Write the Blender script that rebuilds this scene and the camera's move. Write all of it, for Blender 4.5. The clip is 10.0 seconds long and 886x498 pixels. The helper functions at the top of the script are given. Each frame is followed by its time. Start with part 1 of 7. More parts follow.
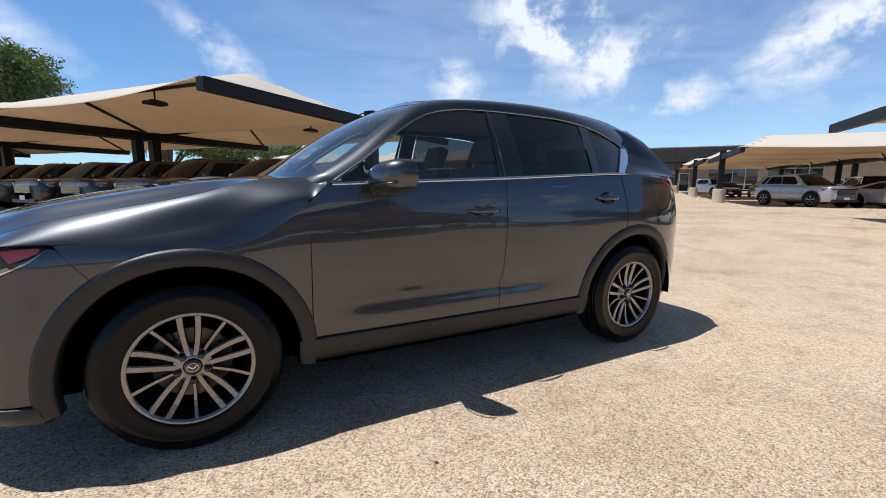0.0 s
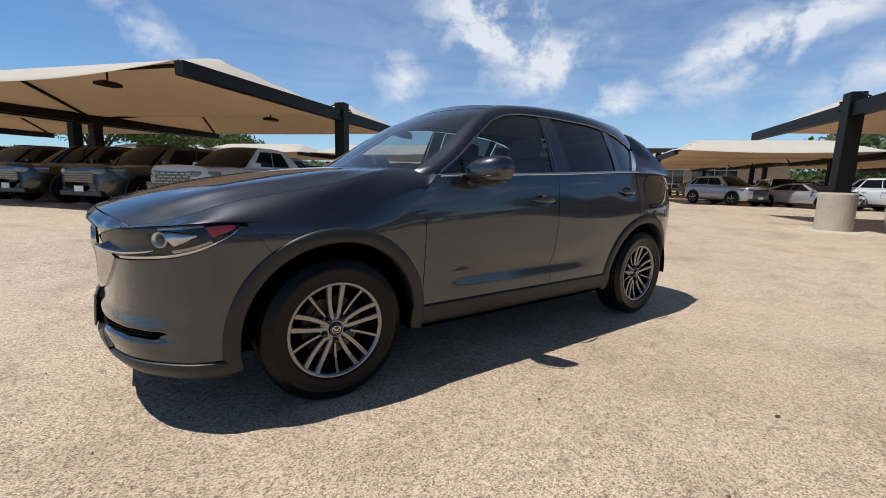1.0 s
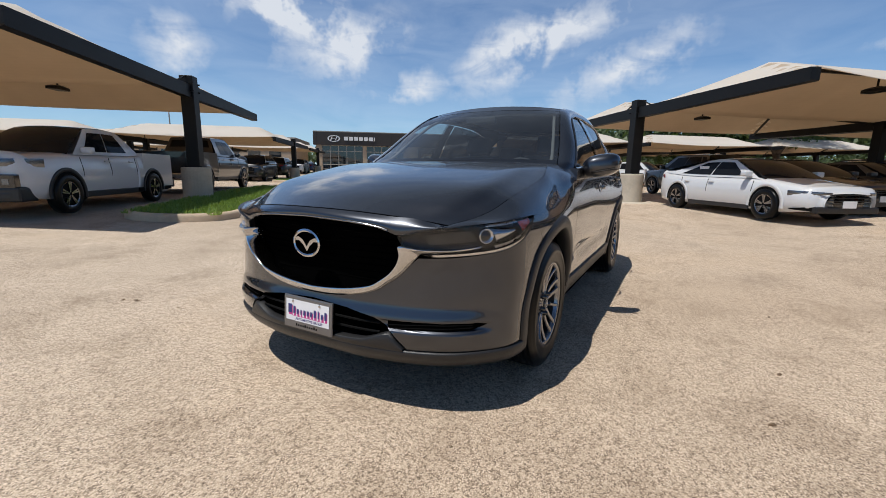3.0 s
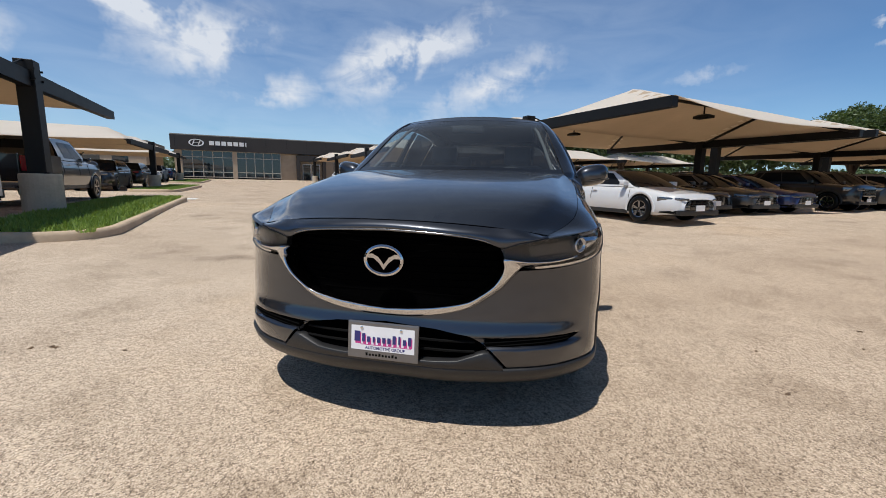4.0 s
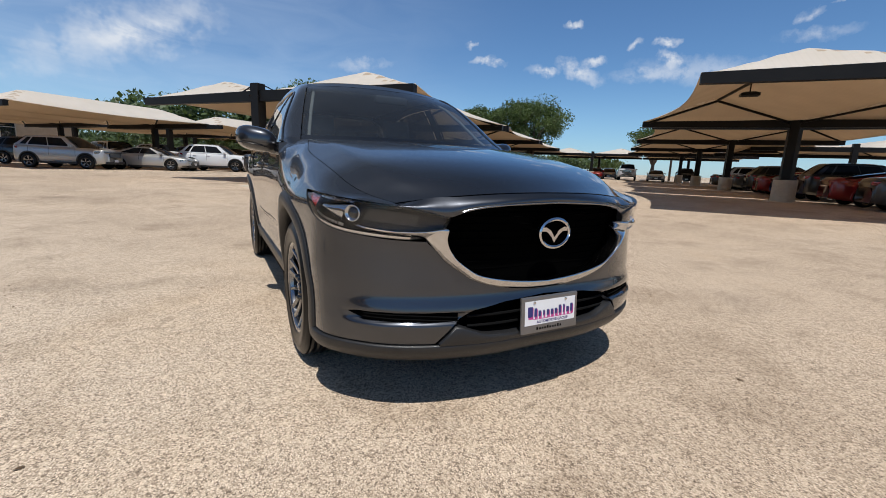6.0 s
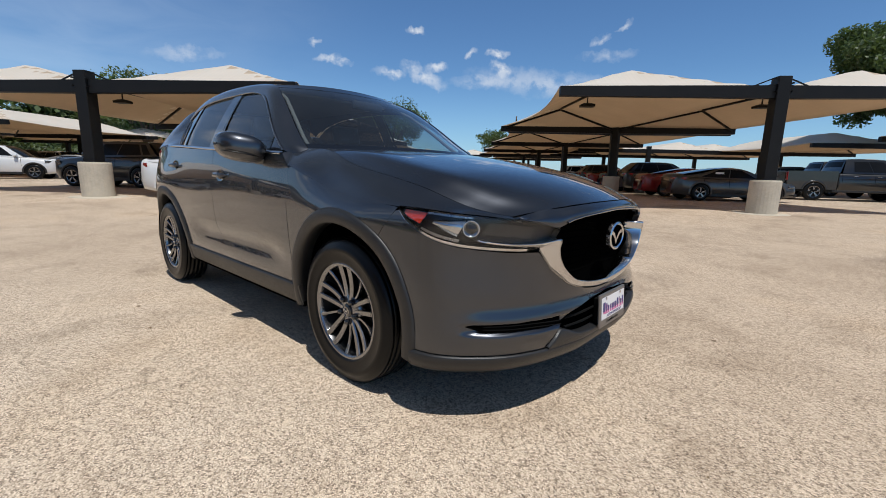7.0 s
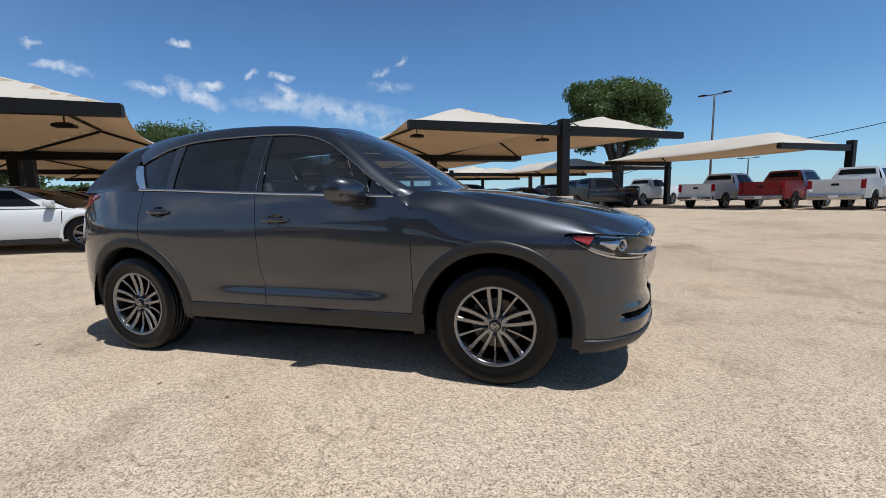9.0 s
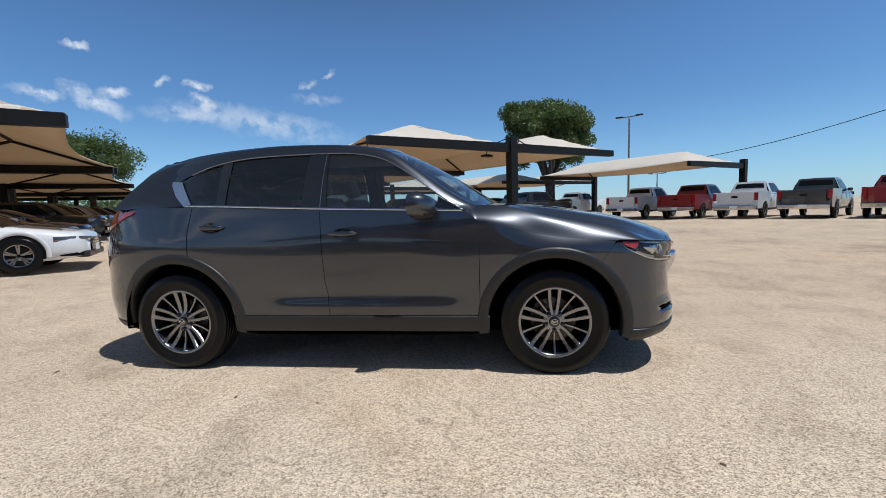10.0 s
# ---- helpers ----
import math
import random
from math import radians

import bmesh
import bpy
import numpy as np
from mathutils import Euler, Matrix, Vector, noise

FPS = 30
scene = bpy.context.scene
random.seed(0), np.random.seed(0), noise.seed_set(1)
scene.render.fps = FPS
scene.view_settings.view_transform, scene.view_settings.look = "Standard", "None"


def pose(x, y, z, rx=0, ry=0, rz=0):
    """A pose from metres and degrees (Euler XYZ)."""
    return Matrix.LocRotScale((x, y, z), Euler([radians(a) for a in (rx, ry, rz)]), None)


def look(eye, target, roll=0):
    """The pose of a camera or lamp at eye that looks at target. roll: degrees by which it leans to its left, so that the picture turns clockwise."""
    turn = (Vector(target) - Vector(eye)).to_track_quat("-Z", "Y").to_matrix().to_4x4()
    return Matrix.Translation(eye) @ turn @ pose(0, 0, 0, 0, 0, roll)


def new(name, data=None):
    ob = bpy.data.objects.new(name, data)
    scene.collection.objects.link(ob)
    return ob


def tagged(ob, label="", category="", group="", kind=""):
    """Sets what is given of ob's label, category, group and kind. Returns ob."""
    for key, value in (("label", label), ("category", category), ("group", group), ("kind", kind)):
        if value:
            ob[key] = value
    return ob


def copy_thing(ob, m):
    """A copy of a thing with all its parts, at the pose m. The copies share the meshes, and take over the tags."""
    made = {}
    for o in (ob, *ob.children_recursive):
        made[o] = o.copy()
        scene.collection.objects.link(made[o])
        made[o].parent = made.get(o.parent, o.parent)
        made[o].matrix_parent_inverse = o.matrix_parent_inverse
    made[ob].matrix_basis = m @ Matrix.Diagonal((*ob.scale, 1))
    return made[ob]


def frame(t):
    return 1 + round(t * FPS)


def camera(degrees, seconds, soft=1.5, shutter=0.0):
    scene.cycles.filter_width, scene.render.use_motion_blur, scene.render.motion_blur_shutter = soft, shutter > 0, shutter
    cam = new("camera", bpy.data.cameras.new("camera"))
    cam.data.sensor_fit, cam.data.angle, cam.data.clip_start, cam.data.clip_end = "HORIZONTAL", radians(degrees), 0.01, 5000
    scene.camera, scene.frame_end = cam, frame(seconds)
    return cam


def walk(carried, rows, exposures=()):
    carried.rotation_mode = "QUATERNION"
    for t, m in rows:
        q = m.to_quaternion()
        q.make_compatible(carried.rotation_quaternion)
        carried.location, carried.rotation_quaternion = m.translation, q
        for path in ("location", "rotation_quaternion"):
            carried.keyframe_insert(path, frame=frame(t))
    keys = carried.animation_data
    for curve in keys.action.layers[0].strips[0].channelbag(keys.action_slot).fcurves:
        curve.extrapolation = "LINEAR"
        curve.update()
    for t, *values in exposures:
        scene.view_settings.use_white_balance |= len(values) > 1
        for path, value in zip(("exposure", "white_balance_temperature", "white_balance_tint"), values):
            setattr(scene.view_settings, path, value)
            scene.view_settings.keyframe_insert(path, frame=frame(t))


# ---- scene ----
cam = camera(93.2, 10.0, soft=0.9)
PATH = [
    (0, (1.219, 2.832, 1.109), (0.281, 1.09, 0.816), 0.4),
    (0.5, (1.659, 2.875, 1.091), (0.632, 1.187, 0.783), 1.1),
    (1, (2.085, 2.771, 1.083), (0.928, 1.171, 0.768), 1.6),
    (1.5, (2.542, 2.57, 1.09), (1.24, 1.086, 0.768), 1.6),
    (2, (2.96, 2.268, 1.07), (1.513, 0.93, 0.726), 1.3),
    (2.5, (3.356, 1.882, 1.075), (1.769, 0.723, 0.706), 0.8),
    (2.7, (3.503, 1.73, 1.097), (1.859, 0.654, 0.725), 0.8),
    (3.8, (3.842, 0.77, 1.091), (1.953, 0.201, 0.763), 1.3),
    (4, (3.886, 0.609, 1.081), (1.96, 0.173, 0.763), 1.2),
    (4.5, (3.928, 0.163, 0.973), (1.955, 0.071, 0.654), 2.5),
    (5, (3.908, -0.3, 0.959), (1.958, -0.029, 0.61), 3.6),
    (5.2, (3.861, -0.467, 0.969), (1.939, -0.049, 0.605), 3.8),
    (6.3, (3.45, -1.508, 1.013), (1.832, -0.396, 0.631), 1.9),
    (6.5, (3.327, -1.659, 1.001), (1.789, -0.438, 0.621), 2.1),
    (7, (3.014, -2.024, 1.035), (1.692, -0.567, 0.675), 1.3),
    (7.5, (2.736, -2.373, 1.064), (1.641, -0.731, 0.741), 0.2),
    (8, (2.389, -2.65, 1.066), (1.509, -0.878, 0.772), -0.5),
    (8.5, (2.065, -2.958, 1.108), (1.368, -1.103, 0.836), -1.0),
    (9, (1.721, -3.225, 1.112), (1.174, -1.318, 0.862), -1.3),
    (9.5, (1.323, -3.48, 1.123), (0.923, -1.533, 0.903), -1.5),
    (10, (0.95, -3.682, 1.136), (0.714, -1.705, 0.942), -1.8),
]
walk(cam, [(t, look(eye, target, roll)) for t, eye, target, roll in PATH],
     [(0.0, 0.35, 6420, 10), (0.6, 0.2, 6450, 10), (1.2, 0.06, 6500, 10), (2.0, 0.0, 6500, 10), (5.2, 0.0, 6480, 10), (7.0, 0.0, 6380, 9), (8.5, 0.03, 6240, 8), (10.0, 0.05, 6180, 8)])

# ---- sun, sky, exposure ----
SUN_TO = Vector((0.38, -0.165, 1.0)).normalized()
scene.view_settings.exposure = 0.0


def node(nt, kind, inputs=None, **props):
    n = nt.nodes.new(kind)
    if "operation" in props:
        n.operation = props["operation"]
    if "use_clamp" in props:
        n.use_clamp = props["use_clamp"]
    if "data_type" in props:
        n.data_type = props["data_type"]
    if "blend_type" in props:
        n.blend_type = props["blend_type"]
    if "feature" in props:
        n.feature = props["feature"]
    if "sky_type" in props:
        n.sky_type, n.sun_disc = props["sky_type"], props["sun_disc"]
    for k, v in (inputs or {}).items():
        if isinstance(v, bpy.types.NodeSocket):
            nt.links.new(v, n.inputs[k])
        else:
            n.inputs[k].default_value = v
    return n


def fmath(nt, op, a, b=0.0, c=0.0, clamp=False):
    n = node(nt, "ShaderNodeMath", {0: a, 1: b, 2: c}, operation=op, use_clamp=clamp)
    return n.outputs[0]


def ramp(nt, fac, stops, mode="LINEAR"):
    n = node(nt, "ShaderNodeValToRGB", {0: fac})
    r = n.color_ramp
    r.interpolation = mode
    while len(r.elements) < len(stops):
        r.elements.new(0.5)
    for e, (p, c) in zip(r.elements, stops):
        e.position = p
        e.color = (*c, 1) if len(c) == 3 else c
    return n.outputs[0]


def mixc(nt, fac, a, b, mode="MIX"):
    n = node(nt, "ShaderNodeMix", data_type="RGBA", blend_type=mode)
    for sock, v in ((n.inputs[0], fac), (n.inputs[6], a), (n.inputs[7], b)):
        if isinstance(v, bpy.types.NodeSocket):
            nt.links.new(v, sock)
        else:
            sock.default_value = v if isinstance(v, (int, float)) else ((*v, 1) if len(v) == 3 else v)
    return n.outputs[2]


def rgb(c):
    return (*c, 1.0)


def build_sky():
    w = bpy.data.worlds.new("sky")
    scene.world = w
    w.use_nodes = True
    nt = w.node_tree
    nt.nodes.clear()
    out = node(nt, "ShaderNodeOutputWorld")
    bg = node(nt, "ShaderNodeBackground", {"Strength": 0.085})
    nt.links.new(bg.outputs[0], out.inputs[0])
    sky = node(nt, "ShaderNodeTexSky", sky_type="NISHITA", sun_disc=False)
    sky.sun_elevation = math.asin(SUN_TO.z)
    sky.sun_rotation = math.atan2(SUN_TO.x, SUN_TO.y)
    sky.air_density, sky.dust_density, sky.ozone_density = 1.0, 0.15, 4.0
    co = node(nt, "ShaderNodeTexCoord").outputs["Generated"]
    sep = node(nt, "ShaderNodeSeparateXYZ", {0: co})
    # the sky as a chart: turn round the horizon and height over it, in degrees, stirred by noise
    az = fmath(nt, "MULTIPLY", fmath(nt, "ARCTAN2", fmath(nt, "MULTIPLY", sep.outputs[1], -1.0), fmath(nt, "MULTIPLY", sep.outputs[0], -1.0)), 57.29578)
    el = fmath(nt, "MULTIPLY", fmath(nt, "ARCSINE", sep.outputs[2]), 57.29578)
    chart = node(nt, "ShaderNodeCombineXYZ", {0: az, 1: el, 2: 0.0}).outputs[0]

    def stirred(scale, reach, detail):
        c = node(nt, "ShaderNodeTexNoise", {"Vector": chart, "Scale": scale, "Detail": detail, "Roughness": 0.62}).outputs["Color"]
        c = node(nt, "ShaderNodeVectorMath", {0: c, 1: (0.5, 0.5, 0.5)}, operation="SUBTRACT").outputs[0]
        c = node(nt, "ShaderNodeVectorMath", {0: c, 3: reach}, operation="SCALE").outputs[0]
        return node(nt, "ShaderNodeVectorMath", {0: chart, 1: c}, operation="ADD").outputs[0]

    def banks(rows, vec, power):
        total = None
        for a, e, lean, wide, high, dense in rows:
            m = node(nt, "ShaderNodeMapping", {0: vec, 1: (a - 180.0, e, 0.0), 2: (0, 0, radians(lean)), 3: (wide, high, 1.0)})
            m.vector_type = "TEXTURE"
            d = node(nt, "ShaderNodeVectorMath", {0: m.outputs[0]}, operation="LENGTH").outputs["Value"]
            q = fmath(nt, "MULTIPLY", fmath(nt, "POWER", fmath(nt, "SUBTRACT", 1.0, d, clamp=True), power), dense)
            total = q if total is None else fmath(nt, "ADD", total, q)
        return total

    streaks = node(nt, "ShaderNodeTexNoise", {"Vector": node(nt, "ShaderNodeMapping", {0: chart, 2: (0, 0, radians(-32)), 3: (0.10, 0.34, 1.0)}).outputs[0], "Scale": 1.0, "Detail": 8.0, "Roughness": 0.55, "Distortion": 0.9}).outputs[0]
    lumps = node(nt, "ShaderNodeTexNoise", {"Vector": chart, "Scale": 0.55, "Detail": 6.0, "Roughness": 0.62}).outputs[0]
    wide = banks(CLOUD_BANKS, stirred(0.11, 6.0, 5.0), 1.15)
    cloud = fmath(nt, "MULTIPLY", wide, ramp(nt, streaks, [(0.22, (0.26, 0.26, 0.26)), (0.68, (1, 1, 1))], "EASE"), clamp=True)
    cloud = fmath(nt, "MULTIPLY", cloud, 1.6, clamp=True)
    small = banks(CLOUD_PUFFS, stirred(0.65, 1.9, 4.0), 0.85)
    cloud2 = fmath(nt, "MULTIPLY", small, ramp(nt, lumps, [(0.33, (0.1, 0.1, 0.1)), (0.60, (1, 1, 1))], "EASE"), clamp=True)
    haze = ramp(nt, sep.outputs[2], [(0.0, (0.35, 0.35, 0.35)), (0.22, (0, 0, 0))], "EASE")
    amount = fmath(nt, "MAXIMUM", cloud, cloud2)
    clear = mixc(nt, 1.0, sky.outputs[0], ramp(nt, sep.outputs[2], [(0.35, (0.80, 1.04, 1.24)), (0.70, (0.66, 0.61, 0.56))]), "MULTIPLY")
    col = mixc(nt, fmath(nt, "MULTIPLY", haze, 0.8), clear, (4.6, 8.0, 11.4))
    west = node(nt, "ShaderNodeVectorMath", {0: co, 1: (math.cos(radians(212)), math.sin(radians(212)), 0.25)}, operation="DOT_PRODUCT").outputs["Value"]
    veil = fmath(nt, "MULTIPLY", ramp(nt, west, [(0.35, (0, 0, 0)), (1.0, (1, 1, 1))], "EASE"), ramp(nt, streaks, [(0.2, (0.05, 0.05, 0.05)), (0.7, (0.22, 0.22, 0.22))]))
    col = mixc(nt, veil, col, (9.0, 10.2, 11.6))
    col = mixc(nt, fmath(nt, "MULTIPLY", amount, 0.86), col, (9.0, 9.4, 10.0))
    nt.links.new(col, bg.inputs[0])


# cirrus banks and small puffs: azimuth, elevation, lean, half width, half height, density
CLOUD_BANKS = [(227, 17.5, 20, 9.5, 7.0, 1.25), (219, 15.0, 55, 5.0, 7.0, 0.9), (230, 22, 0, 10, 6.0, 1.0), (240, 13, 60, 3.8, 4.0, 0.9), (214, 9.8, -10, 6.0, 2.3, 1.1),
               (201, 14.3, -32, 10.0, 4.2, 1.2), (193, 17.3, -18, 10.0, 3.4, 1.0), (186, 12.6, -20, 10.0, 3.4, 1.05), (196, 8.5, 0, 8.0, 2.0, 0.5), (268, 14.0, 38, 10.0, 2.4, 0.75), (286, 13.5, 30, 7.0, 3.2, 0.7)]
CLOUD_PUFFS = [(147.2, 13.4, -15, 1.9, 0.6, 1.1), (148.8, 15.0, 0, 1.2, 0.4, 0.8), (139, 12.1, 0, 1.7, 0.65, 0.8), (162.5, 12.2, -8, 4.5, 0.8, 0.5), (136.3, 17.0, 0, 1.4, 0.5, 1.2), (145.5, 13.1, 0, 1.6, 0.5, 0.9),
               (135.2, 12.0, 25, 3.6, 1.1, 1.0), (133.5, 13.2, -10, 1.7, 0.6, 1.1), (129.3, 14.6, -25, 1.0, 0.55, 1.1), (125.8, 14.6, 0, 1.8, 0.5, 1.2), (125.4, 13.0, 30, 1.5, 0.9, 1.2), (119, 11.0, 8, 11.5, 1.9, 0.62), (127.5, 11.4, 0, 5.0, 1.0, 0.5),
               (113.4, 15.7, -20, 1.3, 0.6, 0.75), (110.8, 17.0, -30, 1.2, 0.45, 0.75), (112.7, 14.0, 0, 4.0, 0.7, 0.45), (140, 12.3, 0, 2.2, 0.6, 0.45)]
build_sky()

sun = new("sun", bpy.data.lights.new("sun", "SUN"))
sun.data.energy, sun.data.angle, sun.data.color = 3.85, radians(0.53), (1.0, 0.975, 0.925)
sun.matrix_world = look(SUN_TO * 50, (0, 0, 0))

# ---- materials ----
def material(name):
    m = bpy.data.materials.new(name)
    m.use_nodes = True
    nt = m.node_tree
    nt.nodes.clear()
    out = node(nt, "ShaderNodeOutputMaterial")
    b = node(nt, "ShaderNodeBsdfPrincipled")
    nt.links.new(b.outputs[0], out.inputs[0])
    return m, nt, b


def wire(nt, value, sock):
    if isinstance(value, bpy.types.NodeSocket):
        nt.links.new(value, sock)
    else:
        sock.default_value = value


def coords(nt):
    return node(nt, "ShaderNodeTexCoord").outputs["Object"]


def world_pos(nt):
    return node(nt, "ShaderNodeNewGeometry").outputs["Position"]


def noise_tex(nt, vec, scale, detail=4.0, rough=0.55):
    return node(nt, "ShaderNodeTexNoise", {"Vector": vec, "Scale": scale, "Detail": detail, "Roughness": rough}).outputs[0]


def bump(nt, b, height, strength=0.3, dist=0.01):
    n = node(nt, "ShaderNodeBump", {"Height": height, "Strength": strength, "Distance": dist})
    nt.links.new(n.outputs[0], b.inputs["Normal"])


def simple(name, col, rough=0.5, metal=0.0, vary=0.12, scale=6.0, grain=0.0, gscale=200.0, coat=0.0, spec=0.5):
    """A plain surface with soft stains at one scale and, where asked, a fine grain in relief."""
    m, nt, b = material(name)
    co = coords(nt)
    n = noise_tex(nt, co, scale, 5.0)
    n2 = noise_tex(nt, co, scale * 9, 3.0)
    f = fmath(nt, "ADD", fmath(nt, "MULTIPLY", n, 0.7), fmath(nt, "MULTIPLY", n2, 0.3))
    lo = tuple(c * (1 - vary) for c in col)
    hi = tuple(min(1, c * (1 + vary)) for c in col)
    nt.links.new(ramp(nt, f, [(0.3, lo), (0.7, hi)]), b.inputs["Base Color"])
    wire(nt, fmath(nt, "ADD", rough - 0.06, fmath(nt, "MULTIPLY", n, 0.12)), b.inputs["Roughness"])
    b.inputs["Metallic"].default_value = metal
    b.inputs["Coat Weight"].default_value = coat
    b.inputs["Coat Roughness"].default_value = 0.03
    b.inputs["Specular IOR Level"].default_value = spec
    if grain:
        bump(nt, b, noise_tex(nt, co, gscale, 2.0), grain, 0.004)
    return m


def paint(name, col, metal=0.6, rough=0.32, dust=0.06, flakes=0.0):
    """Car paint: metallic flake under a clear coat, with a film of dust; flakes adds tilted flakes that spread the sun."""
    m, nt, b = material(name)
    co = coords(nt)
    flake = node(nt, "ShaderNodeTexVoronoi", {"Vector": co, "Scale": 1400.0}).outputs["Color"]
    soft = noise_tex(nt, co, 2.3, 6.0, 0.6)
    hue = mixc(nt, 0.10, rgb(col), flake, "OVERLAY")
    hue = mixc(nt, fmath(nt, "MULTIPLY", ramp(nt, soft, [(0.42, (0, 0, 0)), (0.75, (1, 1, 1))]), dust), hue, (0.42, 0.36, 0.28))
    nt.links.new(hue, b.inputs["Base Color"])
    b.inputs["Metallic"].default_value = metal
    wire(nt, fmath(nt, "ADD", rough, fmath(nt, "MULTIPLY", soft, 0.08)), b.inputs["Roughness"])
    b.inputs["Coat Weight"].default_value = 1.0
    b.inputs["Coat IOR"].default_value = 1.52
    wire(nt, fmath(nt, "MULTIPLY", ramp(nt, soft, [(0.4, (0.1, 0.1, 0.1)), (0.8, (1, 1, 1))]), 0.02), b.inputs["Coat Roughness"])
    if flakes:
        b2 = node(nt, "ShaderNodeBsdfPrincipled", {"Base Color": rgb(tuple(c * 11.0 for c in col)), "Metallic": 1.0, "Roughness": 0.385, "Coat Weight": 1.0, "Coat Roughness": 0.01, "Coat IOR": 1.52})
        mx = node(nt, "ShaderNodeMixShader", {0: flakes})
        nt.links.new(b.outputs[0], mx.inputs[1])
        nt.links.new(b2.outputs[0], mx.inputs[2])
        nt.links.new(mx.outputs[0], nt.nodes["Material Output"].inputs[0])
    return m


def glass(name, tint, ior=1.8, film=0.0):
    """A thin pane: mostly see-through or dark film, with a mirror-like face."""
    m = bpy.data.materials.new(name)
    m.use_nodes = True
    nt = m.node_tree
    nt.nodes.clear()
    out = node(nt, "ShaderNodeOutputMaterial")
    gl = node(nt, "ShaderNodeBsdfGlossy", {"Color": (1, 1, 1, 1), "Roughness": 0.015})
    tr = node(nt, "ShaderNodeBsdfTransparent", {"Color": rgb(tint)})
    edge = node(nt, "ShaderNodeLayerWeight", {"Blend": 0.5}).outputs["Facing"]
    r0 = ((ior - 1) / (ior + 1)) ** 2 * 1.5
    gloss = fmath(nt, "ADD", r0, fmath(nt, "MULTIPLY", fmath(nt, "POWER", edge, 5.0), 1 - r0))
    mx = node(nt, "ShaderNodeMixShader")
    nt.links.new(gloss, mx.inputs[0])
    nt.links.new(tr.outputs[0], mx.inputs[1])
    nt.links.new(gl.outputs[0], mx.inputs[2])
    face = mx.outputs[0]
    if film:
        # a thin uneven pale layer: the haze of reflected sky painted onto the pane
        n = noise_tex(nt, coords(nt), 3.0, 5.0)
        df = node(nt, "ShaderNodeBsdfDiffuse", {"Color": (0.72, 0.74, 0.76, 1)})
        dm = node(nt, "ShaderNodeMixShader", {0: ramp(nt, n, [(0.3, (film * 0.7,) * 3), (0.7, (film * 1.3,) * 3)])})
        nt.links.new(face, dm.inputs[1])
        nt.links.new(df.outputs[0], dm.inputs[2])
        face = dm.outputs[0]
    nt.links.new(face, out.inputs[0])
    return m


